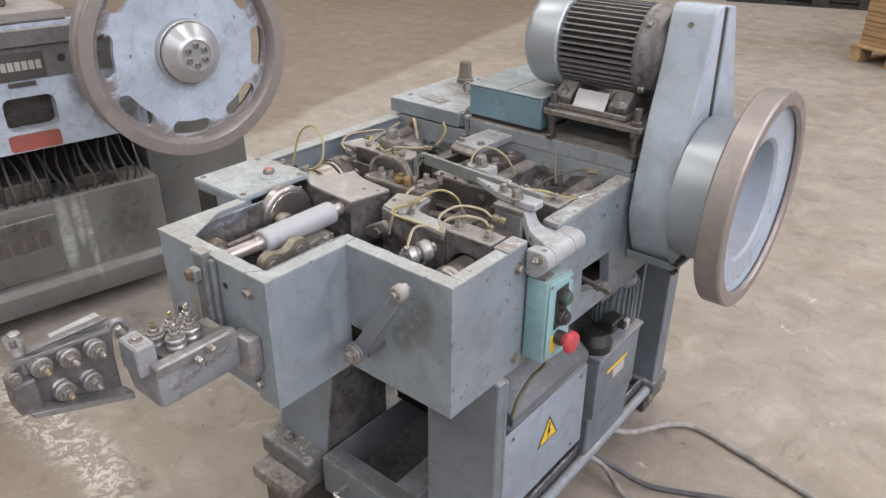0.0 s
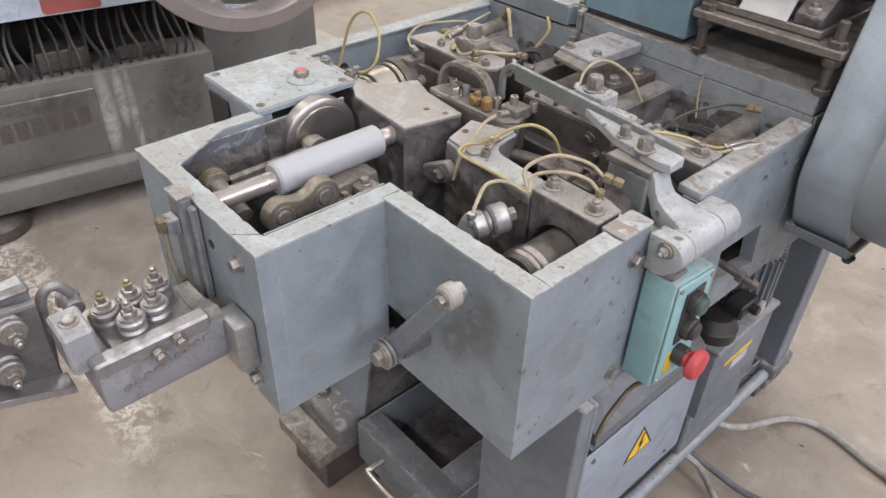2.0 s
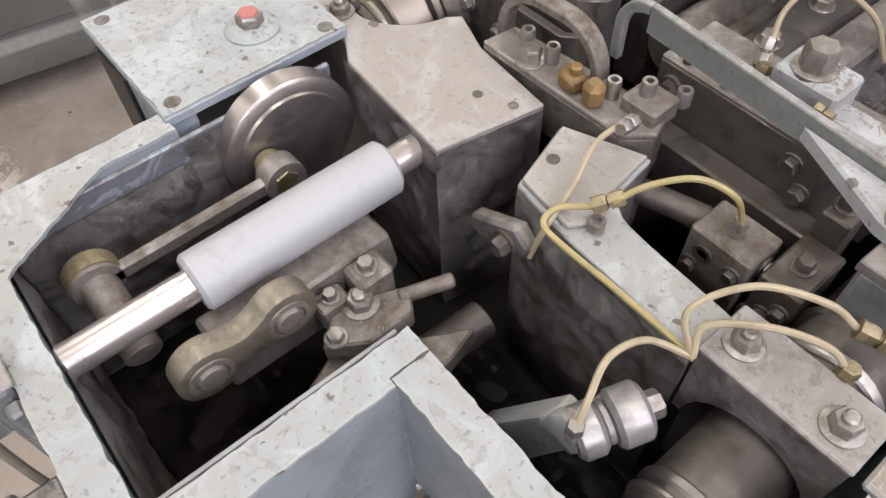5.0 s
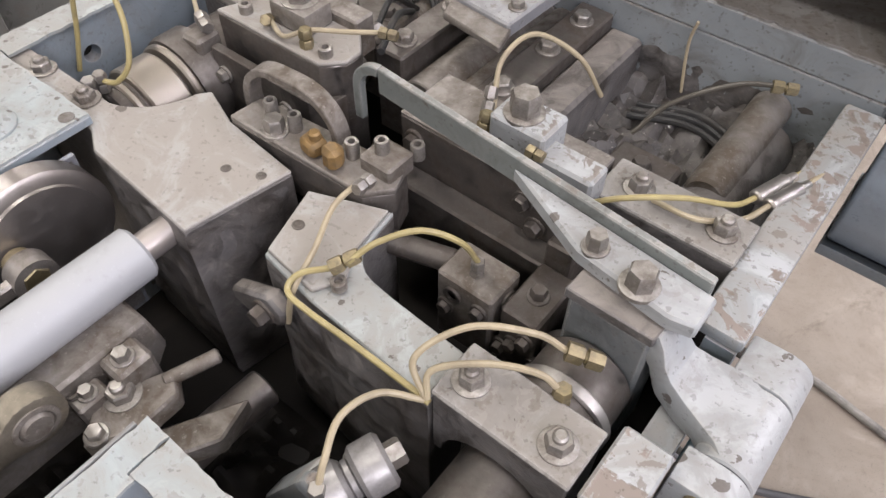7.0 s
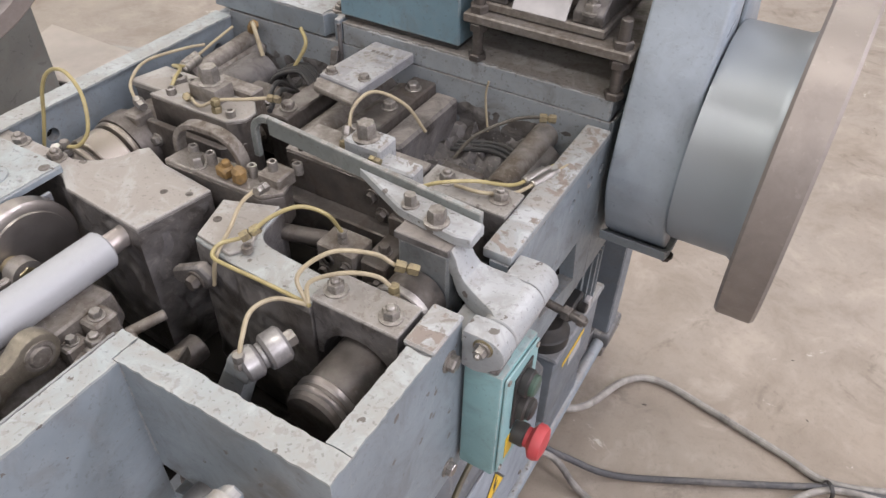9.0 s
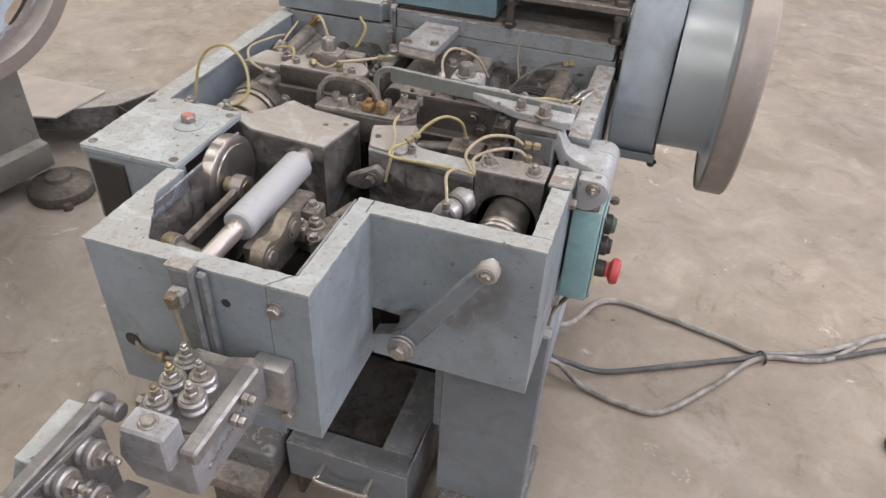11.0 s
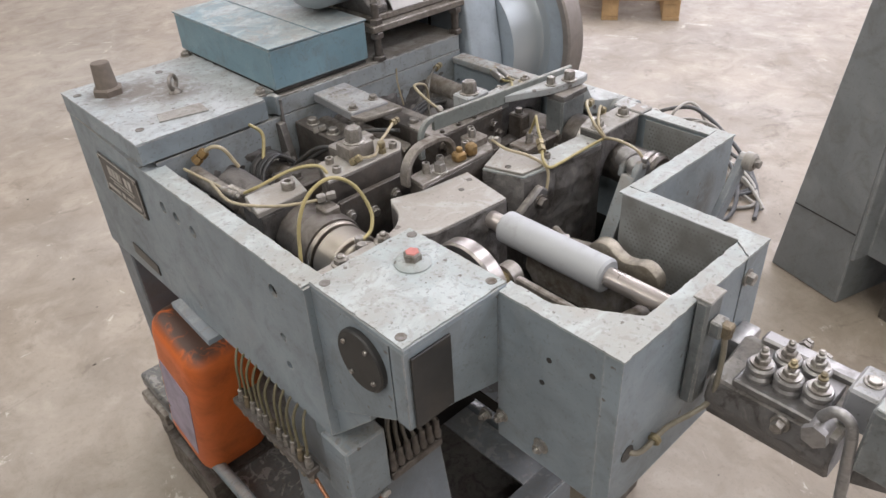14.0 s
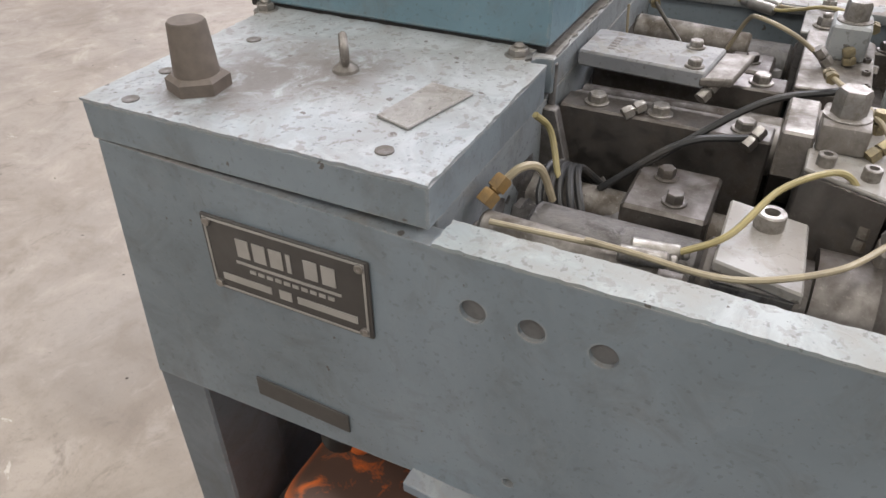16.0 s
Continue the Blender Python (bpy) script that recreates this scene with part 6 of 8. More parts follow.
for p in ((-0.668, 0.865), (-0.655, 0.640), (-0.612, 0.880), (-0.52, 0.86)):
    bolt(rear_slab, (*p, 0.9535), (0, 0, 1), 0.007, 0.0012, "flush", M_GREASE_BOLT)
bm = BM()
prism(bm, [(-0.622, 0.640), (-0.545, 0.622), (-0.540, 0.662), (-0.612, 0.672)], "z", 0.9535, 0.9560, 0.0008)
part("blank_plate", bm, M_GREASY_TOP, rear_slab, "thin bare blank plate")
# parting line of the rear slab on the front cross wall, and a notch
bm = BM()
box(bm, -0.4345, -0.4295, 0.590, 0.5965, 0.83, 0.945, 0.001)
part("joint_strip", bm, M_CAST, mach)

# ---- motor on its slotted plate ----
motor = new("electric_motor")
motor.parent = mach
tagged(motor, "grey finned electric motor")
motor.location.x = 0.026
MY, MZ = 0.705, 1.142
bm = BM()
lathe(bm, (-0.236, MY, MZ), (-1, 0, 0), [(0, 0), (0, 0.100), (0.003, 0.103), (0.062, 0.103), (0.078, 0.097), (0.090, 0.083), (0.094, 0.060), (0.094, 0)], 48)
part("fan_cowl", bm, M_NECK, motor, "rounded grey fan cowl")
bm = BM()
cyl(bm, (-0.240, MY, MZ), (-0.060, MY, MZ), 0.077, seg=44)
part("stator_body", bm, M_CAST, motor, "dark stator body")
fin_me = None
for k in range(46):
    a = math.tau * k / 46
    if -2.05 < math.atan2(math.sin(a), math.cos(a)) < -1.09:
        continue
    if fin_me is None:
        bm = BM()
        t = 0.0024
        vs = [(x, s, r) for x in (-0.234, -0.066) for r, s in ((0.074, -t), (0.074, t), (0.095, t * 0.7), (0.095, -t * 0.7))]
        add_mesh(bm, vs, [[0, 1, 2, 3], [4, 5, 6, 7], [0, 1, 5, 4], [1, 2, 6, 5], [2, 3, 7, 6], [3, 0, 4, 7]])
        fin = part("cooling_fin", bm, M_FIN, motor)
        fin_me = fin.data
    else:
        fin = new("cooling_fin", fin_me)
        fin.parent = motor
    fin.matrix_basis = Matrix.Translation((0, MY, MZ)) @ Matrix.Rotation(a - math.pi / 2, 4, "X")
bm = BM()
lathe(bm, (-0.066, MY, MZ), (1, 0, 0), [(0, 0), (0, 0.095), (0.010, 0.095), (0.016, 0.090), (0.040, 0.085), (0.052, 0.070), (0.056, 0.040), (0.062, 0.038), (0.062, 0)], 44)
part("end_bell", bm, M_CAST, motor, "dusty dark grey end bell")
for a in (0.8, 2.35, 3.93, 5.5):
    bolt(motor, (-0.054, MY + 0.090 * math.cos(a), MZ + 0.090 * math.sin(a)), (1, 0, 0), 0.007, 0.008, "hex")
bm = BM()
for x0, x1 in ((-0.235, -0.195), (-0.105, -0.065)):
    prism(bm, [(MY - 0.095, 1.026), (MY + 0.095, 1.026), (MY + 0.095, 1.040), (MY + 0.05, 1.075), (MY - 0.05, 1.075), (MY - 0.095, 1.040)], "x", x0, x1, 0.002)
part("motor_foot", bm, M_CAST, motor)
bm = BM()
box(bm, -0.238, -0.060, MY - 0.098, MY + 0.098, 1.014, 1.026, 0.002)
part("motor_base", bm, M_STEEL, motor)
bm = BM()
prism(bm, [(0.606, 1.026), (0.609, 1.026), (0.630, 1.058), (0.627, 1.060)], "x", -0.186, -0.112, 0.0003)
part("rating_label", bm, M_WHITE, motor, "blank white rating label")
for p in ((-0.085, 0.622, 1.040), (-0.215, 0.622, 1.040)):
    bolt(motor, p, (0, 0, 1), 0.009, 0.010, "stud")
bm = BM()
box(bm, -0.222, 0.008, 0.590, 0.860, 1.000, 1.013, 0.002)
pl = part("motor_plate", bm, M_STEEL, mach, "greasy steel motor plate")
for x, y in ((-0.205, 0.604), (-0.008, 0.604), (-0.205, 0.845), (-0.008, 0.845)):
    bm = BM()
    cyl(bm, (x, y, 0.945), (x, y, 1.050), 0.0075, seg=16)
    hexa(bm, (x, y, 1.013), (0, 0, 1), 0.013, 0.011)
    hexa(bm, (x, y, 0.988), (0, 0, 1), 0.013, 0.011)
    hexa(bm, (x, y, 0.946), (0, 0, 1), 0.013, 0.009)
    part("jack_stud", bm, M_STEEL_DARK, pl, "dirty threaded jack stud")

# ---- belt guard ----
guard = new("belt_guard")
guard.parent = mach
tagged(guard, "blue-grey sheet steel belt guard")
bm = BM()
front = [(0.600, 0.765), (0.590, 0.785), (0.576, 0.825), (0.574, 0.850), (0.582, 0.912), (0.597, 1.000), (0.611, 1.055), (0.628, 1.115), (0.642, 1.190), (0.650, 1.238), (0.660, 1.250), (0.688, 1.250), (0.696, 1.15), (0.703, 1.033), (0.703, 0.98), (0.70, 0.72), (0.64, 0.712), (0.615, 0.735)]
prism(bm, front, "x", 0.012, 0.101, 0.005, seg=3)
part("guard_shell", bm, M_GUARD, guard)
bm = BM()
prism(bm, [(0.719, 1.033), (0.713, 1.15), (0.706, 1.246), (0.740, 1.243), (0.782, 1.15), (0.828, 1.05), (0.858, 0.987), (0.862, 0.80), (0.80, 0.73), (0.74, 0.70), (0.712, 0.715)], "x", 0.016, 0.1035, 0.004, seg=2)
part("guard_shell", bm, M_GUARD, guard)
# Black filler strip in place of the shaded gap between the two shells.
bm = BM()
prism(bm, [(0.689, 1.244), (0.7035, 1.033), (0.7035, 0.75), (0.7115, 0.75), (0.7185, 1.033), (0.7055, 1.244)], "x", 0.020, 0.0995, 0)
part("guard_seal", bm, M_BLACK, guard, "black strip standing for the shaded gap between guard halves")
bm = BM()
prism(bm, [(0.598, 0.74), (0.606, 0.718), (0.640, 0.700), (0.78, 0.694), (0.78, 0.702), (0.645, 0.709), (0.614, 0.728)], "x", 0.010, 0.108, 0.001)
part("guard_foot", bm, M_PAINT, guard)
bolt(guard, (0.104, 0.640, 0.702), (0, 0, -1), 0.007, 0.007, "hex", M_STEEL_DARK)
bolt(guard, (0.056, 0.6445, 1.215), (0, -1, 0.22), 0.005, 0.003, "flush", M_STEEL)

# ---- flywheel ----
fw = new("flywheel")
fw.parent = mach
tagged(fw, "grey dished flywheel with a bare steel rim")
FY, FZ = 0.695, 0.884
bm = BM()
lathe(bm, (0.104, FY, FZ), (1, 0, 0), [(0, 0), (0, 0.148), (0.006, 0.150), (0.080, 0.150), (0.088, 0.155), (0.092, 0.170), (0.092, 0.212), (0.128, 0.212), (0.128, 0.192), (0.124, 0.186), (0.122, 0.178), (0.120, 0.140), (0.118, 0.128), (0.112, 0.122), (0.030, 0.110), (0.026, 0.104), (0.026, 0)], 72)
for f in bm.faces:
    c = f.calc_center_median()
    if c.x < 0.196 and math.hypot(c.y - FY, c.z - FZ) > 0.14:
        f.material_index = 1
part("wheel_body", bm, [M_GUARD, M_NECK], fw, "blue-grey painted wheel body")
bm = BM()
lathe(bm, (0.104, FY, FZ), (1, 0, 0), [(0.090, 0.206), (0.090, 0.219), (0.094, 0.223), (0.136, 0.223), (0.140, 0.219), (0.140, 0.196), (0.134, 0.190), (0.131, 0.190), (0.131, 0.206)], 96)
part("wheel_rim", bm, M_RIM, fw, "bare brownish steel rim")
bm = BM()
cyl(bm, (0.106, FY, FZ), (0.0, FY, FZ), 0.045, seg=28)
part("wheel_shaft", bm, M_STEEL, fw)

# ---- push-button box on the right wall ----
cb = new("control_box")
cb.parent = mach
tagged(cb, "mint green push-button box")
bm = BM()
prism(bm, [(0.203, 0.672), (0.290, 0.662), (0.290, 0.834), (0.204, 0.843)], "x", 0.004, 0.048, 0.004, seg=2)
part("box_body", bm, M_TEAL_LIGHT, cb, "chipped mint enamel box")
bm = BM()
prism(bm, [(0.207, 0.676), (0.287, 0.667), (0.287, 0.830), (0.208, 0.839)], "x", 0.0485, 0.0515, 0.0015)
part("box_lid", bm, M_TEAL_LIGHT, cb)
bm = BM()
prism(bm, [(0.222, 0.688), (0.240, 0.686), (0.240, 0.722), (0.222, 0.724)], "x", 0.0516, 0.0522, 0)
part("yellow_tag", bm, M_YELLOW, cb, "yellow tag")
bm = BM()
prism(bm, [(0.262, 0.728), (0.276, 0.726), (0.276, 0.742), (0.262, 0.744)], "x", 0.0516, 0.0522, 0)
part("yellow_tag", bm, M_YELLOW, cb, "yellow tag")
for z, m_, nm in ((0.798, plain("green_button_plastic", (0.05, 0.10, 0.075), 0.4), "green button"), (0.757, M_BLACK, "black button")):
    bm = BM()
    box(bm, 0.0516, 0.0535, 0.228, 0.270, z - 0.021, z + 0.021, 0.002)
    lathe(bm, (0.0535, 0.249, z), (1, 0, 0), [(0, 0), (0, 0.016), (0.008, 0.016), (0.010, 0.014), (0.010, 0)], 26)
    pb_ = part("push_button", bm, M_BLACK, cb, "black button bezel")
    bm = BM()
    lathe(bm, (0.0636, 0.249, z), (1, 0, 0), [(0, 0.0125), (0.004, 0.0125), (0.006, 0.010), (0.006, 0)], 24)
    part("button_cap", bm, m_, pb_, nm)
bm = BM()
cyl(bm, (0.0515, 0.243, 0.716), (0.068, 0.243, 0.716), 0.014, seg=24)
es = part("emergency_stop", bm, M_BLACK, cb)
bm = BM()
lathe(bm, (0.064, 0.243, 0.716), (1, 0, 0), [(0, 0), (0, 0.012), (0.008, 0.012), (0.014, 0.021), (0.020, 0.0215), (0.025, 0.019), (0.027, 0.012), (0.0275, 0)], 34)
part("mushroom_head", bm, M_RED, es, "red mushroom head")
for y, z in ((0.213, 0.832), (0.281, 0.824), (0.213, 0.682), (0.281, 0.674)):
    bolt(cb, (0.0515, y, z), (1, 0, 0), 0.0035, 0.002, "flush")
bm = BM()
tube(bm, [(0.020, 0.262, 0.668), (0.016, 0.270, 0.62), (-0.004, 0.262, 0.585), (-0.006, 0.22, 0.555), (-0.006, 0.20, 0.52)], 0.004)
part("sheathed_lead", bm, M_TUBE_OILY, mach, "oily yellowish lead")
bm = BM()
tube(bm, [(0.030, 0.285, 0.668), (0.030, 0.33, 0.630), (0.010, 0.38, 0.60), (-0.03, 0.40, 0.56)], 0.0045)
part("sheathed_lead", bm, M_CABLE, mach, "grey sheathed lead")

# ---- electrical cabinet under the right side ----
eb_ = new("electrical_box")
eb_.parent = mach
tagged(eb_, "grey electrical box with a warning sign")
bm = BM()
box(bm, -0.200, -0.014, 0.216, 0.520, 0.245, 0.470, 0.002)
part("box_body", bm, M_PAINT_LIGHT, eb_)
bm = BM()
prism(bm, [(0.188, 0.244), (0.520, 0.240), (0.516, 0.470), (0.188, 0.474)], "x", -0.0135, -0.010, 0.001)
part("door", bm, M_PAINT_LIGHT, eb_, "blue-grey door sheet")
bm = BM()
prism(bm, [(-0.205, 0.575), (-0.205, 0.482), (-0.012, 0.478), (-0.012, 0.500), (-0.10, 0.575)], "y", 0.217, 0.518, 0.0015)
part("box_hood", bm, M_HOOD, eb_, "dark sloping hood")
for y, z in ((0.215, 0.452), (0.485, 0.452), (0.47, 0.262), (0.215, 0.265)):
    bolt(eb_, (-0.010, y, z), (1, 0, 0), 0.0045, 0.003, "socket")
SY, SZ = 0.358, 0.374
ang = [(SY + 0.047 * math.sin(math.tau * k / 3), SZ + 0.047 * math.cos(math.tau * k / 3)) for k in range(3)]
bm = BM()
prism(bm, [(y, z * 1.0) for y, z in ang], "x", -0.0098, -0.0092, 0)
sg = part("warning_sign", bm, M_BLACK, eb_, "yellow triangular voltage warning sign")
bm = BM()
prism(bm, [(SY + (y - SY) * 0.82, SZ + (z - SZ) * 0.82) for y, z in ang], "x", -0.0091, -0.0087, 0)
part("sign_field", bm, M_YELLOW, sg, "yellow field")
bm = BM()
prism(bm, [(SY + y, SZ + z) for y, z in ((0.002, 0.028), (-0.006, 0.0), (0.001, 0.001), (-0.004, -0.020), (0.010, 0.006), (0.002, 0.005), (0.007, 0.026))], "x", -0.0086, -0.0083, 0)
part("flash_mark", bm, M_BLACK, sg, "black flash mark")

# ---- lubrication pump ----
pu = new("oil_pump")
pu.parent = mach
tagged(pu, "grey oil pump with tank and small motor")
bm = BM()
box(bm, -0.150, -0.020, 0.600, 0.822, 0.235, 0.415, 0.006, seg=2)
box(bm, -0.155, -0.015, 0.595, 0.828, 0.415, 0.428, 0.003)
box(bm, -0.150, -0.030, 0.600, 0.822, 0.097, 0.235, 0.004)
part("tank", bm, M_PAINT_DARK, pu)
bm = BM()
box(bm, -0.0195, -0.0188, 0.685, 0.745, 0.325, 0.352, 0)
part("tank_label", bm, M_WHITE, pu, "worn white and yellow label")
bm = BM()
box(bm, -0.0195, -0.0188, 0.650, 0.755, 0.356, 0.366, 0)
part("tank_label", bm, M_YELLOW, pu, "yellow label strip")
bm = BM()
lathe(bm, (-0.060, 0.642, 0.428), (0, 0, 1), [(0, 0), (0, 0.044), (0.022, 0.044), (0.026, 0.040), (0.040, 0.036), (0.046, 0.030), (0.046, 0)], 24)
part("filler_cap", bm, M_BLACK, pu, "black filler cap")
bm = BM()
cyl(bm, (-0.075, 0.760, 0.428), (-0.075, 0.760, 0.580), 0.048, seg=30)
part("pump_motor", bm, M_PAINT, pu, "small finned motor")
fin_me = None
for k in range(26):
    if fin_me is None:
        bm = BM()
        vs = [(r, s, z) for z in (0.45, 0.565) for r, s in ((0.046, -0.0013), (0.046, 0.0013), (0.058, 0.0013), (0.058, -0.0013))]
        add_mesh(bm, vs, [[0, 1, 2, 3], [4, 5, 6, 7], [0, 1, 5, 4], [1, 2, 6, 5], [2, 3, 7, 6], [3, 0, 4, 7]])
        fin = part("cooling_fin", bm, M_PAINT, pu)
        fin_me = fin.data
    else:
        fin = new("cooling_fin", fin_me)
        fin.parent = pu
    fin.matrix_basis = Matrix.Translation((-0.075, 0.760, 0)) @ Matrix.Rotation(math.tau * k / 26, 4, "Z")
bm = BM()
box(bm, -0.060, -0.022, 0.655, 0.715, 0.468, 0.500, 0.004)
cyl(bm, (-0.022, 0.690, 0.484), (-0.006, 0.690, 0.484), 0.010, seg=16)
part("plug_block", bm, M_BLACK, pu, "black plug")
bm = BM()
box(bm, -0.016, -0.006, 0.694, 0.712, 0.470, 0.498, 0.002)
part("plug_tip", bm, M_WHITE, pu, "white plug tip")
bm = BM()
prism(bm, [(0.56, 0.64), (0.57, 0.60), (0.72, 0.60), (0.74, 0.64)], "x", -0.055, -0.020, 0.002)
part("strut", bm, M_PAINT_DARK, mach)

# ---- nameplate and small plate on the left wall ----
bm = BM()
prism(bm, [(0.642, 0.800), (0.801, 0.800), (0.801, 0.875), (0.642, 0.875)], "x", -0.6855, -0.6825, 0.0006)
npl = part("nameplate", bm, M_PLATE, mach, "black maker's nameplate with a pale border")
bm = BM()
for y0, y1, z0, z1 in ((0.645, 0.798, 0.871, 0.873), (0.645, 0.798, 0.802, 0.804), (0.645, 0.647, 0.804, 0.871), (0.796, 0.798, 0.804, 0.871)):
    box(bm, -0.6862, -0.6856, y0, y1, z0, z1, 0)
part("plate_border", bm, M_PLATE_TEXT, npl, "pale border")
for k in range(6):
    bm = BM()
    y = 0.767 - 0.0165 * k
    w = 0.0125 if k != 3 else 0.004
    box(bm, -0.6864, -0.6856, y - w, y, 0.842, 0.860, 0)
    part("maker_mark", bm, M_PLATE_TEXT, npl, "pale block mark")
for z0, z1, segs in ((0.8345, 0.837, ((0.668, 0.770),)), (0.8275, 0.831, tuple((0.675 + 0.0085 * k, 0.681 + 0.0085 * k) for k in range(10)))):
    for y0, y1 in segs:
        bm = BM()
        box(bm, -0.6864, -0.6856, y0, y1, z0, z1, 0)
        part("text_bar", bm, M_PLATE_TEXT, npl, "unreadable small line")
for y0, y1, z0, z1 in ((0.738, 0.788, 0.812, 0.819), (0.655, 0.712, 0.812, 0.819), (0.718, 0.730, 0.811, 0.820)):
    bm = BM()
    box(bm, -0.6864, -0.6856, y0, y1, z0, z1, 0)
    part("data_field", bm, M_PLATE_TEXT, npl, "pale data field")
for y, z in ((0.649, 0.869), (0.794, 0.869), (0.649, 0.806), (0.794, 0.806)):
    bolt(npl, (-0.6862, y, z), (-1, 0, 0), 0.004, 0.002, "flush")
bm = BM()
prism(bm, [(0.678, 0.668), (0.780, 0.672), (0.780, 0.695), (0.678, 0.690)], "x", -0.6845, -0.6825, 0.0005)
part("small_plate", bm, M_PLATE, mach, "dull dark data plate")
# Bores shown by black discs, the shade of each hole put into colour.
for p in ((-0.530, -0.079, 0.850), (-0.530, -0.137, 0.865), (-0.530, -0.070, 0.810)):
    bm = BM()
    lathe(bm, (-0.5295, p[1], p[2]), (-1, 0, 0), [(0, 0.0036), (0.0006, 0.0036), (0.0006, 0)], 14)
    part("bore", bm, M_BLACK, mach, "small black disc standing for a shaded bore")
for p, r in (((-0.529, -0.007, 0.708), 0.006), ((-0.529, -0.072, 0.703), 0.007), ((-0.529, 0.022, 0.690), 0.0055)):
    bolt(mach, p, (-1, 0, 0), r, 0.008, "stud")

# ---- oil manifold, its tubes and the shelf on the left side ----
mf = new("oil_manifold")
mf.parent = mach
tagged(mf, "oil manifold with rows of brass fittings")
bm = BM()
prism(bm, [(0.085, 0.735), (0.215, 0.598), (0.235, 0.598), (0.235, 0.760), (0.085, 0.760)], "x", -0.668, -0.6525, 0.001)
part("bracket_plate", bm, M_PAINT, mf, "sloping bracket plate")
bm = BM()
box(bm, -0.676, -0.606, 0.150, 0.212, 0.500, 0.622, 0.003)
part("manifold_block", bm, M_PAINT, mf, "grey manifold block")
bm = BM()
prism(bm, [(0.205, 0.555), (0.420, 0.555), (0.420, 0.568), (0.205, 0.568)], "x", -0.712, -0.690, 0.002)
part("fitting_bar", bm, M_STEEL_DARK, mf, "oily fitting bar")
bm = BM()
box(bm, -0.604, -0.500, 0.150, 0.172, 0.500, 0.516, 0.002)
part("fitting_bar", bm, M_STEEL_DARK, mf, "oily fitting bar")
bm = BM()
box(bm, -0.604, -0.490, 0.195, 0.215, 0.500, 0.655, 0.001)
part("back_plate", bm, M_OIL_SHADE, mf, "near-black back plate")
rng = random.Random(21)
for k in range(11):
    y = 0.215 + 0.0188 * k
    bm = BM()
    hexa(bm, (-0.701, y, 0.568), (0, 0, 1), 0.0070, 0.012)
    cyl(bm, (-0.701, y, 0.578), (-0.701, y, 0.592), 0.0050, seg=10)
    hexa(bm, (-0.701, y, 0.556), (0, 0, -1), 0.0072, 0.022)
    part("tube_fitting", bm, M_BRONZE_DULL if k % 4 == 1 else M_BOLT, mf)
    bm = BM()
    q_ = rng.uniform(-0.006, 0.006)
    tube(bm, [(-0.701, y, 0.590), (-0.701, y + q_, 0.615), (-0.696, y + 0.008 + q_, 0.640), (-0.682, y + 0.014, 0.658), (-0.662, y + 0.016, 0.664)], 0.0022, per=5, seg=8)
    part("oil_tube", bm, M_TUBE_OILY, mf)
for k in range(7):
    x = -0.594 + 0.0150 * k
    z = 0.516
    bm = BM()
    lathe(bm, (x, 0.160, z), (0, 0, 1), [(0, 0), (0, 0.0080), (0.010, 0.0080), (0.014, 0.0062), (0.030, 0.0056), (0.038, 0.0046), (0.038, 0)], 10)
    part("tube_fitting", bm, M_STEEL_DARK, mf)
    bm = BM()
    b_ = 0.002 * k
    tube(bm, [(x, 0.160, z + 0.034), (x - 0.004 - b_, 0.156, z + 0.075), (x - 0.010 - b_, 0.146, z + 0.120), (x - 0.014 - 1.5 * b_, 0.130, z + 0.170), (x - 0.014 - 1.5 * b_, 0.120, z + 0.215)], 0.0034, per=5, seg=8)
    part("oil_tube", bm, M_TUBE_BROWN, mf, "oily brown tube")
bm = BM()
tube(bm, [(-0.700, 0.207, 0.545), (-0.699, 0.185, 0.520), (-0.697, 0.165, 0.505), (-0.690, 0.150, 0.494), (-0.675, 0.144, 0.491), (-0.650, 0.145, 0.492), (-0.628, 0.146, 0.494)], 0.0032)
part("copper_pipe", bm, M_COPPER, mf, "bent copper pipe")
bm = BM()
cyl(bm, (-0.632, 0.146, 0.494), (-0.616, 0.147, 0.496), 0.0060, seg=12)
part("tube_fitting", bm, M_BRIGHT, mf)
bm = BM()
prism(bm, [(0.490, 0.628), (0.615, 0.640), (0.615, 0.652), (0.490, 0.640)], "x", -0.700, -0.664, 0.001)
part("shelf_strip", bm, M_PAINT_LIGHT, mach, "pale bent strip")
# Shelf coloured dark so that the bay above the canister looks shaded.
bm = BM()
box(bm, -0.640, -0.560, 0.345, 0.86, 0.36, 0.372, 0.001)
part("inner_shelf", bm, M_DIRT_SHADE, mach)

# ---- yellow oil tubes inside ----


def oil_tube(pts, r=0.0023, mat=None):
    bm = BM()
    tube(bm, pts, r, per=8, seg=8)
    return part("oil_tube", bm, mat or M_TUBE, mach, "thin yellowed oil tube")


def fitting(p, axis, r=0.0055, h=0.016, mat=None):
    bm = BM()
    w = V(axis).normalized()
    hexa(bm, p, axis, r, h * 0.45)
    cyl(bm, V(p) + w * h * 0.45, V(p) + w * h * 0.6, r * 0.6, seg=10)
    hexa(bm, V(p) + w * h * 0.55, axis, r * 0.95, h * 0.45)
    return part("tube_fitting", bm, mat or M_BRASS, mach, "small brass fitting")


oil_tube([(-0.236, 0.182, 0.923), (-0.225, 0.200, 0.935), (-0.205, 0.222, 0.942), (-0.185, 0.240, 0.928), (-0.180, 0.256, 0.895)])
fitting((-0.246, 0.174, 0.916), (0.6, 0.8, 0.4), 0.0065, 0.022)
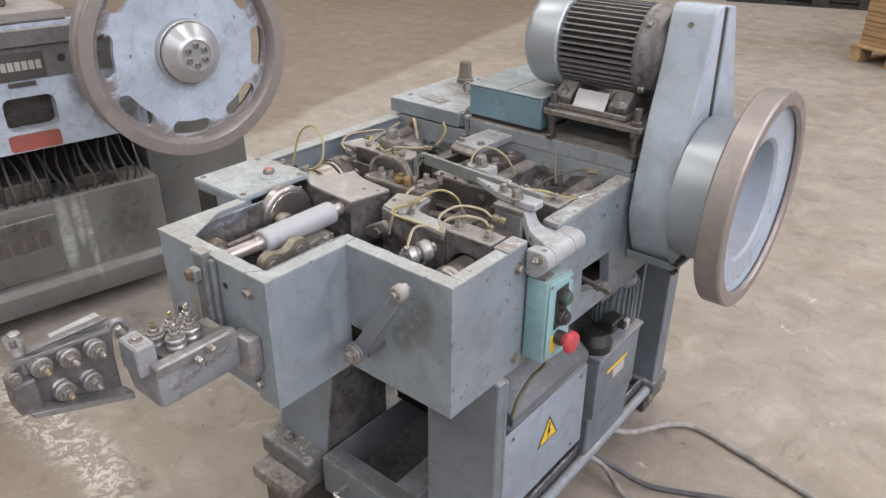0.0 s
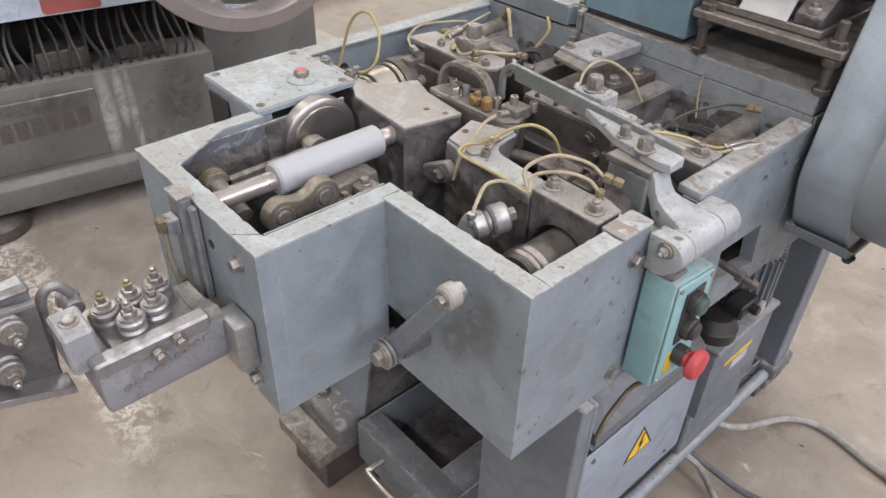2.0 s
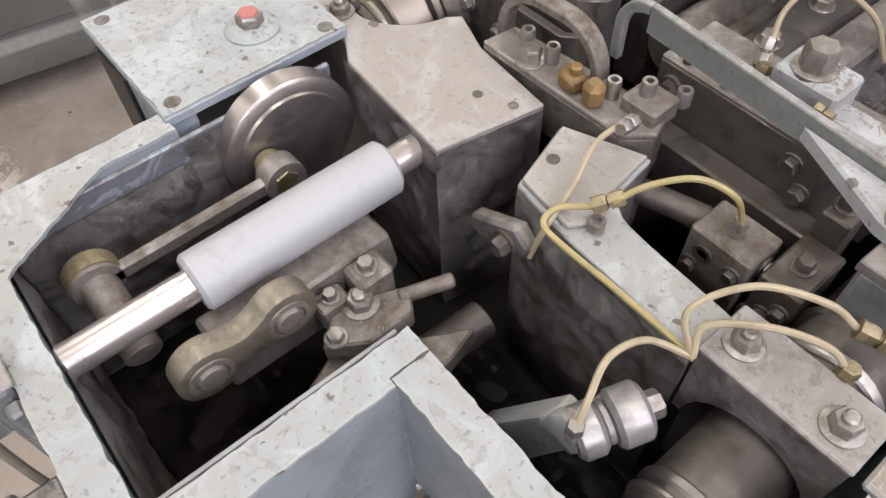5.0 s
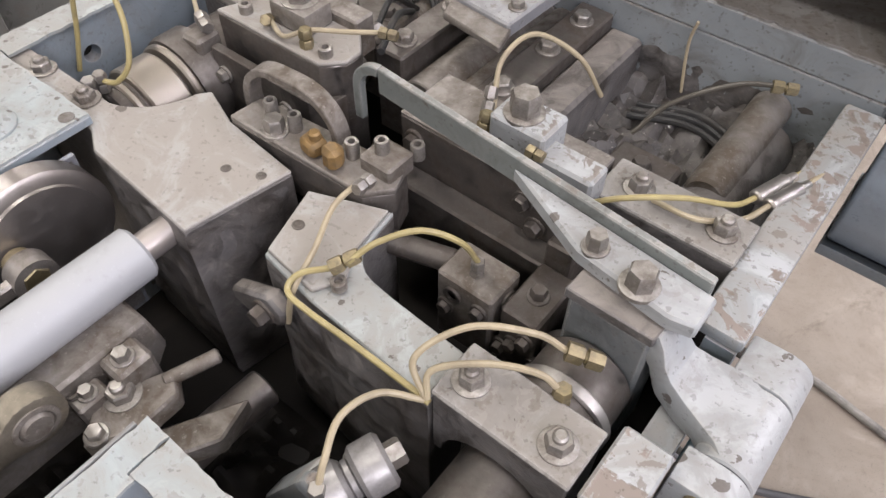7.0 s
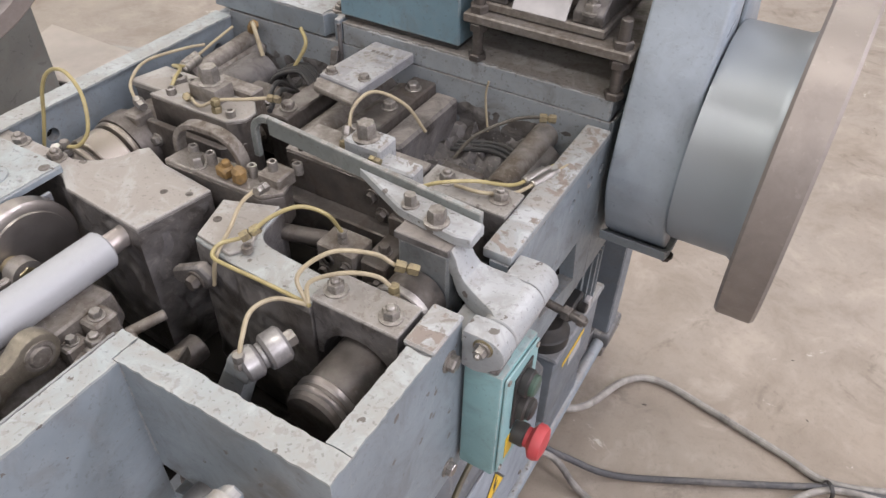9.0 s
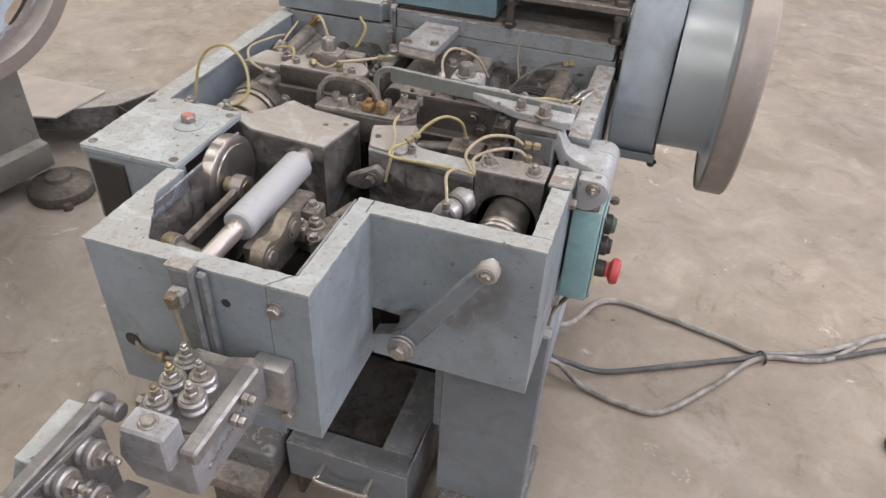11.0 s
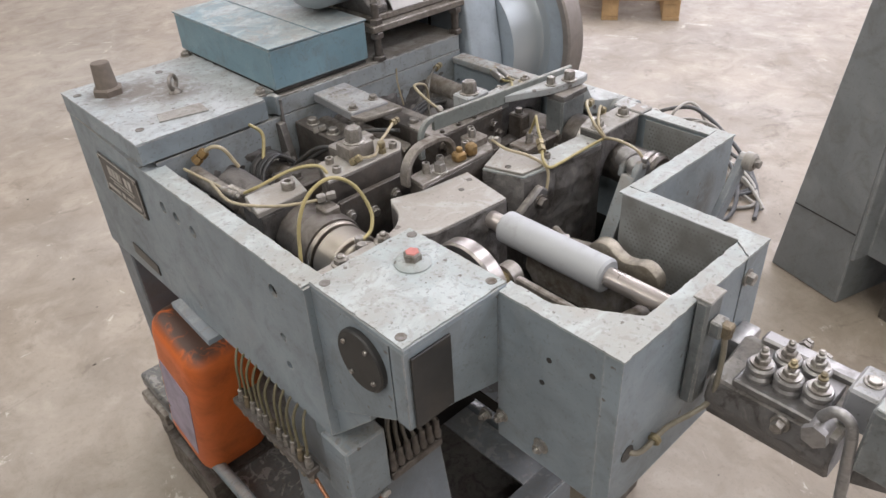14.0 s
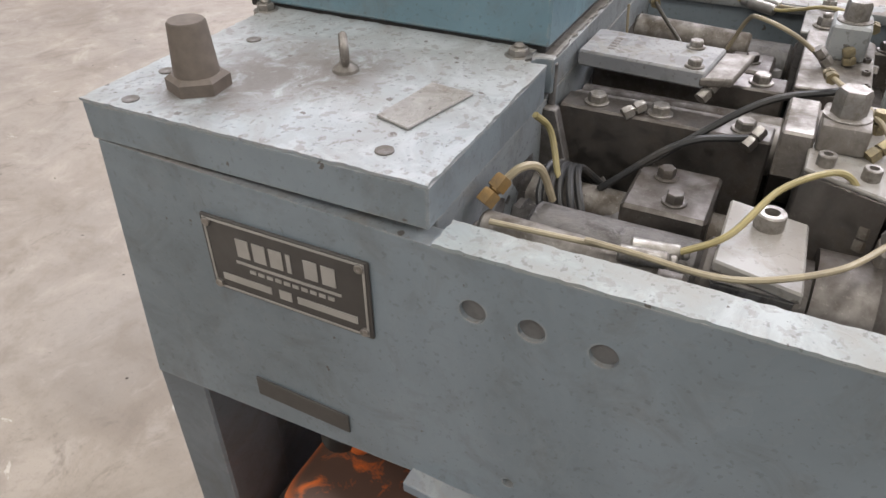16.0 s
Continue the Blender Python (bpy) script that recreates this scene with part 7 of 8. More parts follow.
fitting((-0.180, 0.256, 0.880), (0, 0, 1), 0.006, 0.016, M_BOLT)
oil_tube([(-0.246, 0.174, 0.916), (-0.262, 0.158, 0.912), (-0.262, 0.146, 0.905), (-0.240, 0.143, 0.905), (-0.200, 0.143, 0.906), (-0.150, 0.142, 0.907), (-0.132, 0.142, 0.905)])
oil_tube([(-0.280, 0.245, 0.925), (-0.282, 0.215, 0.920), (-0.268, 0.180, 0.914), (-0.262, 0.150, 0.900), (-0.270, 0.145, 0.860)], mat=M_TUBE_OLD)
fitting((-0.278, 0.250, 0.922), (0.1, -0.9, 0.2), 0.006, 0.018, M_BOLT)
oil_tube([(-0.136, 0.142, 0.908), (-0.150, 0.150, 0.930), (-0.132, 0.180, 0.945), (-0.100, 0.204, 0.940), (-0.082, 0.215, 0.925)], mat=M_TUBE_OLD)
oil_tube([(-0.134, 0.142, 0.908), (-0.138, 0.152, 0.925), (-0.112, 0.172, 0.934), (-0.085, 0.188, 0.930), (-0.070, 0.194, 0.915)], mat=M_TUBE_OLD)
fitting((-0.082, 0.215, 0.925), (0.9, 0.4, -0.2), 0.007, 0.024)
fitting((-0.070, 0.194, 0.905), (0, 0, 1), 0.0065, 0.016)
oil_tube([(-0.136, 0.141, 0.906), (-0.155, 0.122, 0.920), (-0.160, 0.095, 0.925), (-0.152, 0.072, 0.915), (-0.148, 0.060, 0.900)], mat=M_TUBE_OLD)
fitting((-0.148, 0.060, 0.890), (0, 0, 1), 0.006, 0.016, M_BOLT)
# left side loops
oil_tube([(-0.650, 0.222, 0.86), (-0.641, 0.232, 0.904), (-0.631, 0.238, 0.944), (-0.610, 0.242, 0.972), (-0.576, 0.242, 0.982), (-0.546, 0.236, 0.962), (-0.534, 0.222, 0.926), (-0.545, 0.210, 0.905), (-0.566, 0.206, 0.898)], 0.0025)
fitting((-0.570, 0.206, 0.886), (0.1, 0, 1), 0.0065, 0.020, M_BOLT)
oil_tube([(-0.603, 0.443, 0.893), (-0.592, 0.411, 0.912), (-0.548, 0.387, 0.930), (-0.522, 0.355, 0.938), (-0.518, 0.337, 0.925), (-0.525, 0.325, 0.900)], 0.0025)
fitting((-0.525, 0.325, 0.884), (0, 0, 1), 0.0065, 0.020, M_STEEL)
oil_tube([(-0.622, 0.500, 0.900), (-0.630, 0.467, 0.905), (-0.638, 0.402, 0.910), (-0.606, 0.347, 0.912), (-0.566, 0.318, 0.913), (-0.550, 0.311, 0.914)], mat=M_TUBE_OLD)
fitting((-0.556, 0.314, 0.914), (0.85, -0.35, 0.05), 0.0070, 0.026, M_BOLT)
for x, y in ((-0.606, 0.472), (-0.618, 0.478)):
    bm = BM()
    cyl(bm, (x, y, 0.894), (x + 0.006, y - 0.034, 0.893), 0.0062, seg=14)
    cyl(bm, (x + 0.006, y - 0.034, 0.893), (x + 0.008, y - 0.040, 0.893), 0.0044, seg=12)
    part("sleeve", bm, M_BOLT, mach, "dull crimped sleeve")
oil_tube([(-0.614, 0.476, 0.894), (-0.622, 0.520, 0.897), (-0.630, 0.570, 0.900)], mat=M_TUBE_OLD)
bm = BM()
box(bm, -0.560, -0.535, 0.290, 0.318, 0.868, 0.906, 0.003)
part("oil_block", bm, M_STEEL, mach)
oil_tube([(-0.470, 0.330, 0.938), (-0.445, 0.322, 0.936), (-0.425, 0.335, 0.944), (-0.395, 0.352, 0.946), (-0.360, 0.375, 0.948)], mat=M_TUBE_OLD)
fitting((-0.478, 0.335, 0.932), (0.5, -0.6, 0.5), 0.006, 0.018)
fitting((-0.425, 0.330, 0.930), (0, 0, 1), 0.0065, 0.018)
fitting((-0.372, 0.368, 0.947), (1, 0.3, 0), 0.0055, 0.016)
# rear tubes
oil_tube([(-0.255, 0.375, 0.920), (-0.270, 0.405, 0.945), (-0.262, 0.440, 0.955), (-0.225, 0.455, 0.940), (-0.205, 0.470, 0.90)], mat=M_TUBE_OLD)
fitting((-0.258, 0.370, 0.918), (-0.2, 0.5, 0.6), 0.006, 0.022, M_BOLT)
fitting((-0.248, 0.352, 0.918), (0, 0.3, 1), 0.0065, 0.016)
fitting((-0.196, 0.336, 0.938), (1, 0, 0), 0.0055, 0.014)
oil_tube([(-0.150, 0.340, 0.905), (-0.120, 0.350, 0.925), (-0.085, 0.382, 0.922), (-0.058, 0.412, 0.908), (-0.048, 0.438, 0.901), (-0.030, 0.485, 0.903), (-0.016, 0.520, 0.900)])
oil_tube([(-0.105, 0.372, 0.915), (-0.070, 0.372, 0.918), (-0.046, 0.405, 0.906), (-0.036, 0.434, 0.903), (-0.020, 0.478, 0.905), (-0.012, 0.505, 0.902)], mat=M_TUBE_OLD)
for p in ((-0.048, 0.438, 0.900), (-0.036, 0.434, 0.902)):
    bm = BM()
    cyl(bm, p, (p[0] + 0.012, p[1] + 0.032, p[2] + 0.002), 0.0068, seg=16)
    cyl(bm, V(p) + V((0.012, 0.032, 0.002)), V(p) + V((0.016, 0.042, 0.002)), 0.0042, seg=12)
    part("sleeve", bm, M_BRIGHT, mach, "bright crimped sleeve")
oil_tube([(-0.180, 0.500, 0.850), (-0.160, 0.525, 0.880), (-0.120, 0.560, 0.900), (-0.085, 0.578, 0.905)], 0.0024, M_TUBE_BROWN)
fitting((-0.092, 0.575, 0.903), (0.9, 0.4, 0.0), 0.0065, 0.022)
oil_tube([(-0.178, 0.590, 0.925), (-0.180, 0.588, 0.900), (-0.172, 0.585, 0.850)], 0.0016, M_TUBE_OLD)
oil_tube([(-0.50, 0.560, 0.870), (-0.485, 0.575, 0.905), (-0.50, 0.585, 0.925)], 0.003)
oil_tube([(-0.592, 0.578, 0.908), (-0.580, 0.566, 0.920), (-0.566, 0.555, 0.914), (-0.551, 0.548, 0.880)], 0.0034, M_TUBE_OLD)
fitting((-0.604, 0.586, 0.896), (0.5, -0.3, 0.5), 0.0085, 0.026, M_BRONZE)
for k in range(5):
    oil_tube([(-0.530, 0.520 + 0.010 * k, 0.838), (-0.515, 0.535 + 0.009 * k, 0.862 + 0.003 * (k % 2)), (-0.480, 0.548 + 0.006 * k, 0.872), (-0.452, 0.540 + 0.006 * k, 0.850), (-0.445, 0.52, 0.83)], 0.0036, M_TUBE_BLACK)
fitting((-0.412, 0.530, 0.898), (0.5, -0.6, 0.3), 0.0065, 0.022, M_BOLT)
for k in range(3):
    oil_tube([(-0.20, 0.53 + 0.010 * k, 0.842), (-0.13, 0.54 + 0.010 * k, 0.852), (-0.04, 0.50 + 0.010 * k, 0.845)], 0.0036, M_TUBE_BLACK)
for p in ((-0.43, 0.42, 0.898), (-0.375, 0.47, 0.91)):
    fitting(p, (0.6, -0.4, 0.5), 0.0065, 0.022, M_BOLT)
oil_tube([(-0.425, 0.42, 0.905), (-0.45, 0.47, 0.90), (-0.47, 0.53, 0.85)], 0.0034, M_TUBE_BLACK)
oil_tube([(-0.365, 0.36, 0.935), (-0.40, 0.42, 0.925), (-0.45, 0.50, 0.87)], 0.0034, M_TUBE_BLACK)

# ---- scrap drawer between the front legs ----
dr = thing("scrap_drawer", "grey steel scrap drawer with a bent rod handle", "drawer")
bm = BM()
box(bm, -0.478, -0.214, 0.100, 0.1038, 0.098, 0.205, 0.001)
part("drawer_front", bm, M_HOOD, dr)
for x0, x1 in ((-0.478, -0.4742), (-0.2178, -0.214)):
    bm = BM()
    box(bm, x0, x1, 0.104, 0.60, 0.098, 0.205, 0.001)
    part("drawer_side", bm, M_HOOD, dr)
bm = BM()
box(bm, -0.474, -0.218, 0.104, 0.60, 0.098, 0.103, 0.001)
part("drawer_bottom", bm, M_DIRT_SHADE, dr, "brown oily drawer bottom")
bm = BM()
prism(bm, [(0.104, 0.204), (0.16, 0.190), (0.16, 0.194), (0.104, 0.208)], "x", -0.474, -0.218, 0.0005)
box(bm, -0.290, -0.222, 0.16, 0.45, 0.188, 0.193, 0.001)
part("drawer_lip", bm, M_HOOD, dr)
bm = BM()
tube(bm, [(-0.395, 0.100, 0.165), (-0.395, 0.072, 0.165), (-0.390, 0.062, 0.163), (-0.295, 0.062, 0.163), (-0.290, 0.072, 0.165), (-0.290, 0.100, 0.165)], 0.006, per=5, seg=12)
part("drawer_handle", bm, M_BRIGHT, dr, "bare bent rod handle")
for k, x in enumerate((-0.47, -0.222)):
    bm = BM()
    box(bm, x - 0.006, x + 0.006, 0.12, 0.62, 0.0, 0.0975, 0.001)
    part("runner", bm, M_STEEL_DARK, dr)

# ---- orange canister leaning under the left side ----
can = thing("oil_canister", "dirty orange plastic oil canister with a faded pale label", "canister")
can.matrix_basis = pose(-0.636, 0.792, 0.128, 16.5, 0, 0)
bm = BM()
box(bm, -0.080, 0.080, -0.095, 0.095, 0.004, 0.425, 0.040, seg=5)
part("can_body", bm, M_ORANGE, can)
bm = BM()
box(bm, -0.0812, -0.0802, -0.056, 0.056, 0.075, 0.305, 0)
part("faded_label", bm, M_LILAC, can, "faded pale label")
bm = BM()
prism(bm, [(0.046, 0.140), (0.052, 0.148), (0.058, 0.140), (0.052, 0.130)], "x", -0.0817, -0.0813, 0)
part("print_mark", bm, M_BLACK, can, "small dark printed mark")
bm = BM()
tube(bm, [(0.02, -0.06, 0.42), (0.02, -0.055, 0.452), (0.02, -0.02, 0.462), (0.02, 0.03, 0.462), (0.02, 0.055, 0.42)], 0.012, per=5, seg=12)
part("can_handle", bm, M_ORANGE, can)
bm = BM()
cyl(bm, (0.02, 0.075, 0.42), (0.02, 0.075, 0.445), 0.022, seg=24)
part("screw_cap", bm, M_BLACK, can, "black screw cap")
bm = BM()
prism(bm, [(0.70, 0.098), (0.90, 0.098), (0.90, 0.152), (0.70, 0.100)], "x", -0.70, -0.575, 0.001)
wd = part("wedge_block", bm, M_STEEL_DARK)
tagged(wd, "dark steel wedge lying under the orange canister", "wedge")
bm = BM()
box(bm, -0.72, -0.56, 0.69, 0.92, 0.0, 0.0975, 0.002)
tagged(part("packing_block", bm, M_STEEL_DARK), "dark steel packing block standing on the concrete", "packing block", "packing blocks")

# ---- cables on the floor ----


def cable(name, pts, r, mat, label, loops=None):
    bm = BM()
    tube(bm, pts, r, per=8, seg=10)
    ob = part(name, bm, mat)
    return tagged(ob, label, "cable", "cables on the floor")


cable("power_cable", [(-0.10, 0.72, 0.106), (0.00, 0.80, 0.075), (0.05, 0.97, 0.016), (0.12, 1.02, 0.009), (0.25, 1.00, 0.009), (0.42, 0.965, 0.009), (0.53, 0.945, 0.009), (0.70, 1.02, 0.009), (0.86, 1.14, 0.009), (1.05, 1.20, 0.009), (1.25, 1.10, 0.022), (1.38, 0.92, 0.03), (1.5, 0.72, 0.02)],
      0.0085, M_CABLE, "scuffed grey power cable lying on the concrete")
cable("power_cable", [(-0.10, 0.60, 0.106), (-0.01, 0.66, 0.06), (0.07, 0.645, 0.012), (0.19, 0.62, 0.009), (0.28, 0.635, 0.009), (0.40, 0.77, 0.009), (0.52, 0.92, 0.011), (0.70, 0.985, 0.009), (0.88, 1.16, 0.009), (1.08, 1.14, 0.012), (1.30, 0.98, 0.03), (1.45, 0.80, 0.03)],
      0.0075, M_CABLE, "scuffed grey power cable lying on the concrete")
cable("power_cable", [(-0.10, 0.64, 0.106), (0.02, 0.68, 0.05), (0.12, 0.72, 0.009), (0.28, 0.80, 0.009), (0.44, 0.885, 0.009), (0.53, 0.932, 0.010), (0.72, 1.00, 0.009), (0.90, 1.10, 0.009), (1.05, 1.06, 0.009), (1.30, 0.86, 0.022), (1.42, 0.70, 0.02)],
      0.0075, M_CABLE_DARK, "dark rubber power cable lying on the concrete")
HEAP_DARK = "dark power cable in a loose heap on the concrete"
HEAP_GREY = "grey power cable in a loose heap on the concrete"
HEAP_THIN = "thin pale cable in a loose heap on the concrete"
cable("coiled_cable", [(1.44, 0.66, 0.02), (1.38, 0.72, 0.03), (1.28, 0.76, 0.03), (1.17, 0.78, 0.02), (1.02, 0.79, 0.01), (0.89, 0.78, 0.009), (0.83, 0.75, 0.009), (0.83, 0.70, 0.009), (0.93, 0.62, 0.009), (1.08, 0.52, 0.009), (1.17, 0.49, 0.012), (1.25, 0.51, 0.04), (1.34, 0.57, 0.08), (1.39, 0.68, 0.12), (1.37, 0.81, 0.14), (1.32, 0.92, 0.10), (1.27, 1.00, 0.03), (1.20, 1.06, 0.009)], 0.0080, M_CABLE_DARK, HEAP_DARK)
cable("coiled_cable", [(1.22, 1.02, 0.012), (1.29, 1.03, 0.03), (1.41, 1.05, 0.09), (1.48, 1.01, 0.15), (1.53, 0.90, 0.19), (1.55, 0.83, 0.17), (1.55, 0.74, 0.12), (1.51, 0.63, 0.07), (1.44, 0.54, 0.03), (1.32, 0.46, 0.012), (1.22, 0.42, 0.009)], 0.0080, M_CABLE_DARK, HEAP_DARK)
cable("coiled_cable", [(1.40, 1.06, 0.08), (1.46, 1.03, 0.16), (1.42, 0.90, 0.10), (1.41, 0.82, 0.08), (1.45, 0.70, 0.06), (1.44, 0.58, 0.05), (1.38, 0.50, 0.03), (1.30, 0.54, 0.02)], 0.0072, M_CABLE_DARK, HEAP_DARK)
cable("coiled_cable", [(1.36, 1.02, 0.01), (1.43, 1.04, 0.08), (1.42, 1.00, 0.17), (1.45, 0.99, 0.18), (1.46, 0.94, 0.15), (1.48, 0.92, 0.19), (1.55, 0.91, 0.20), (1.56, 0.86, 0.18), (1.52, 0.77, 0.09), (1.45, 0.68, 0.06), (1.40, 0.60, 0.05)], 0.0062, M_CABLE_PALE, HEAP_THIN)
cable("coiled_cable", [(1.06, 0.78, 0.01), (1.09, 0.80, 0.02), (1.14, 0.87, 0.03), (1.22, 0.90, 0.05), (1.33, 0.92, 0.06), (1.49, 0.90, 0.07), (1.57, 0.82, 0.10), (1.60, 0.74, 0.08), (1.54, 0.64, 0.05), (1.45, 0.58, 0.04)], 0.0062, M_CABLE, HEAP_GREY)
cable("coiled_cable", [(1.07, 0.82, 0.012), (1.06, 0.78, 0.012), (1.09, 0.72, 0.012), (1.18, 0.74, 0.03), (1.30, 0.79, 0.05), (1.40, 0.75, 0.07), (1.45, 0.64, 0.06), (1.40, 0.53, 0.04), (1.33, 0.46, 0.012)], 0.0062, M_CABLE_PALE, HEAP_THIN)
cable("coiled_cable", [(1.30, 0.76, 0.04), (1.27, 0.72, 0.03), (1.20, 0.69, 0.02), (1.14, 0.62, 0.012), (1.13, 0.55, 0.012), (1.19, 0.53, 0.02), (1.31, 0.56, 0.05), (1.42, 0.64, 0.07), (1.47, 0.72, 0.07), (1.43, 0.80, 0.06)], 0.0058, M_CABLE_PALE, HEAP_THIN)
cable("coiled_cable", [(1.43, 0.66, 0.06), (1.39, 0.56, 0.05), (1.35, 0.49, 0.03), (1.30, 0.43, 0.010), (1.32, 0.48, 0.010), (1.34, 0.56, 0.03), (1.40, 0.64, 0.05), (1.42, 0.72, 0.05)], 0.0058, M_CABLE_PALE, HEAP_THIN)
cable("coiled_cable", [(1.24, 0.88, 0.03), (1.31, 0.80, 0.03), (1.37, 0.70, 0.035), (1.41, 0.60, 0.03), (1.38, 0.50, 0.012), (1.29, 0.47, 0.009), (1.20, 0.56, 0.009), (1.21, 0.66, 0.012), (1.30, 0.70, 0.03)], 0.0072, M_CABLE, HEAP_GREY)
cable("coiled_cable", [(1.46, 0.86, 0.03), (1.52, 0.76, 0.03), (1.50, 0.64, 0.02), (1.41, 0.57, 0.012), (1.30, 0.62, 0.010), (1.26, 0.74, 0.012), (1.33, 0.86, 0.02), (1.44, 0.90, 0.03)], 0.0078, M_CABLE_DARK, HEAP_DARK)
cable("coiled_cable", [(1.30, 1.00, 0.010), (1.40, 0.98, 0.05), (1.50, 0.95, 0.12), (1.57, 0.86, 0.13), (1.58, 0.76, 0.09), (1.52, 0.68, 0.06), (1.42, 0.66, 0.07), (1.34, 0.72, 0.10), (1.30, 0.82, 0.11), (1.33, 0.92, 0.09), (1.42, 0.97, 0.06)], 0.0068, M_CABLE, HEAP_GREY)
cable("coiled_cable", [(1.20, 0.96, 0.010), (1.27, 0.90, 0.05), (1.36, 0.84, 0.10), (1.44, 0.76, 0.11), (1.48, 0.66, 0.08), (1.45, 0.57, 0.05), (1.37, 0.52, 0.03), (1.30, 0.57, 0.02), (1.30, 0.66, 0.02)], 0.0072, M_CABLE_DARK, HEAP_DARK)
cable("coiled_cable", [(1.36, 0.94, 0.04), (1.44, 0.90, 0.11), (1.52, 0.84, 0.15), (1.54, 0.76, 0.13), (1.48, 0.70, 0.08), (1.38, 0.70, 0.05), (1.31, 0.64, 0.03), (1.34, 0.56, 0.02)], 0.0056, M_CABLE_PALE, HEAP_THIN)
bm = BM()
lathe(bm, (0.520, 0.920, 0.012), (0.8, 0.55, 0), [(0, 0.020), (0.004, 0.021), (0.008, 0.020), (0.008, 0.017), (0, 0.017)], 20)
tagged(part("cable_tie", bm, M_BLACK), "black cable tie round the cables on the floor", "cable tie")

# chips, nails and crumbs lying about
bm = BM()
g = random.Random(77)
for k in range(260):
    x, y = g.uniform(-2.2, 2.2), g.uniform(-1.2, 3.2)
    if -0.75 < x < 0.05 and 0.0 < y < 1.1:
        continue
    r_ = g.uniform(0.0008, 0.0030) * (1.0 if g.random() < 0.93 else 2.0)
    a = g.uniform(0, 6.28)
    lx, ly = r_ * g.uniform(0.8, 2.4), r_ * g.uniform(0.4, 0.9)
    ca, sa = math.cos(a), math.sin(a)
    pts = [(x + ca * u - sa * v, y + sa * u + ca * v) for u, v in ((-lx, -ly * 0.6), (lx * 0.3, -ly), (lx, 0.1 * ly), (0.2 * lx, ly), (-lx * 0.8, ly * 0.7))]
    prism(bm, pts, "z", 0.0002, r_ * 0.5)
deb = part("floor_debris", bm, M_DEBRIS)
tagged(deb, "dark chips and crumbs scattered over the concrete", "debris", kind="stuff")

# ---- pedestal of a neighbouring machine ----
ped = thing("machine_pedestal", "dark grey sheet steel machine pedestal standing on the concrete", "pedestal")
ped.matrix_basis = pose(0.955, 0.028, 0, 0, 0, -17.5)
bm = BM()
prism(bm, [(0.0, 0.0), (0.245, 0.0), (0.130, 1.05), (0.0, 1.05)], "x", 0.0, 0.55, 0.004)
part("pedestal_body", bm, M_PEDESTAL, ped)
bm = BM()
box(bm, -0.002, 0.0, 0.004, 0.214, 0.24, 0.243, 0)
part("seam", bm, M_BLACK, ped)
bm = BM()
prism(bm, [(0.0, 0.0), (0.50, 0.0), (0.50, -0.30), (0.06, -0.30), (0.06, -0.012), (0.0, -0.012)], "z", 0.16, 1.05, 0.003)
part("pedestal_side", bm, M_PEDESTAL, ped)
bm = BM()
box(bm, 0.05, 0.40, -0.32, -0.10, 0.0, 0.159, 0.004)
part("pedestal_foot", bm, M_STEEL_DARK, ped)

# ---- older nail machine behind, on the left ----
old = thing("old_nail_machine", "older pale blue nail machine with a big slotted flywheel", "machine")
old.matrix_basis = pose(-1.863, 0.253, 0.073, 0, 0, -9.5) @ Matrix.Scale(0.95, 4)
bm = BM()
prism(bm, [(0.0, 0.0), (0.0, 0.08), (-0.03, 0.10), (-0.03, 0.40), (-0.60, 0.40), (-0.60, 0.0)], "y", -1.60, 0.30, 0.006, seg=2)
part("base", bm, M_OTHER, old, "oily dark grey base")
bm = BM()
prism(bm, [(-1.0, 0.12), (-0.094, 0.12), (-0.094, 0.355), (-1.0, 0.355)], "x", -0.0295, -0.022, 0.004)
part("access_door", bm, M_OTHER, old, "oily access door")
for k in range(6):
    bm = BM()
    box(bm, -0.0218, -0.0212, -0.395 + 0.046 * k, -0.357 + 0.046 * k, 0.228 + 0.002 * k, 0.292 + 0.002 * k, 0)
    part("faded_mark", bm, M_STEEL_DARK, old, "faded dark block")
for y0, y1, z0, z1 in ((0.29, 0.62, 0.0, 0.62),):
    bm = BM()
    prism(bm, [(-0.10, 0.0), (-0.10, 0.09), (-0.14, 0.10), (-0.14, 0.64), (-0.58, 0.64), (-0.58, 0.0)], "y", 0.31, 0.735, 0.006, seg=2)
    part("end_stand", bm, M_OTHER, old, "dark grey end stand")
# Black disc laid on the stand for the shade inside its bore.
bm = BM()
lathe(bm, (-0.139, 0.610, 0.47), (1, 0, 0), [(0, 0.03), (0.002, 0.03), (0.002, 0)], 22)
part("bore", bm, M_BLACK, old, "round black disc standing for a shaded bore")
# tubes hanging between base and body
g = random.Random(3)
for k in range(46):
    bm = BM()
    y = -1.1 + 0.03 * k
    tube(bm, [(-0.06, y, 0.40), (-0.05, y + g.uniform(-0.01, 0.01), 0.445), (-0.09, y + g.uniform(-0.02, 0.02), 0.51), (-0.16, y + g.uniform(-0.02, 0.02), 0.58)], g.uniform(0.004, 0.007), per=4, seg=6)
    part("oil_tube", bm, M_TUBE_BLACK if k % 3 else M_STEEL_DARK, old)
# Solid near-black block fills the bay between base and upper frame.
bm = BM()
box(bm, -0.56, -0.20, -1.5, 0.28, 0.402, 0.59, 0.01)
part("dark_bay", bm, M_OIL_SHADE, old, "near-black block filling the bay")
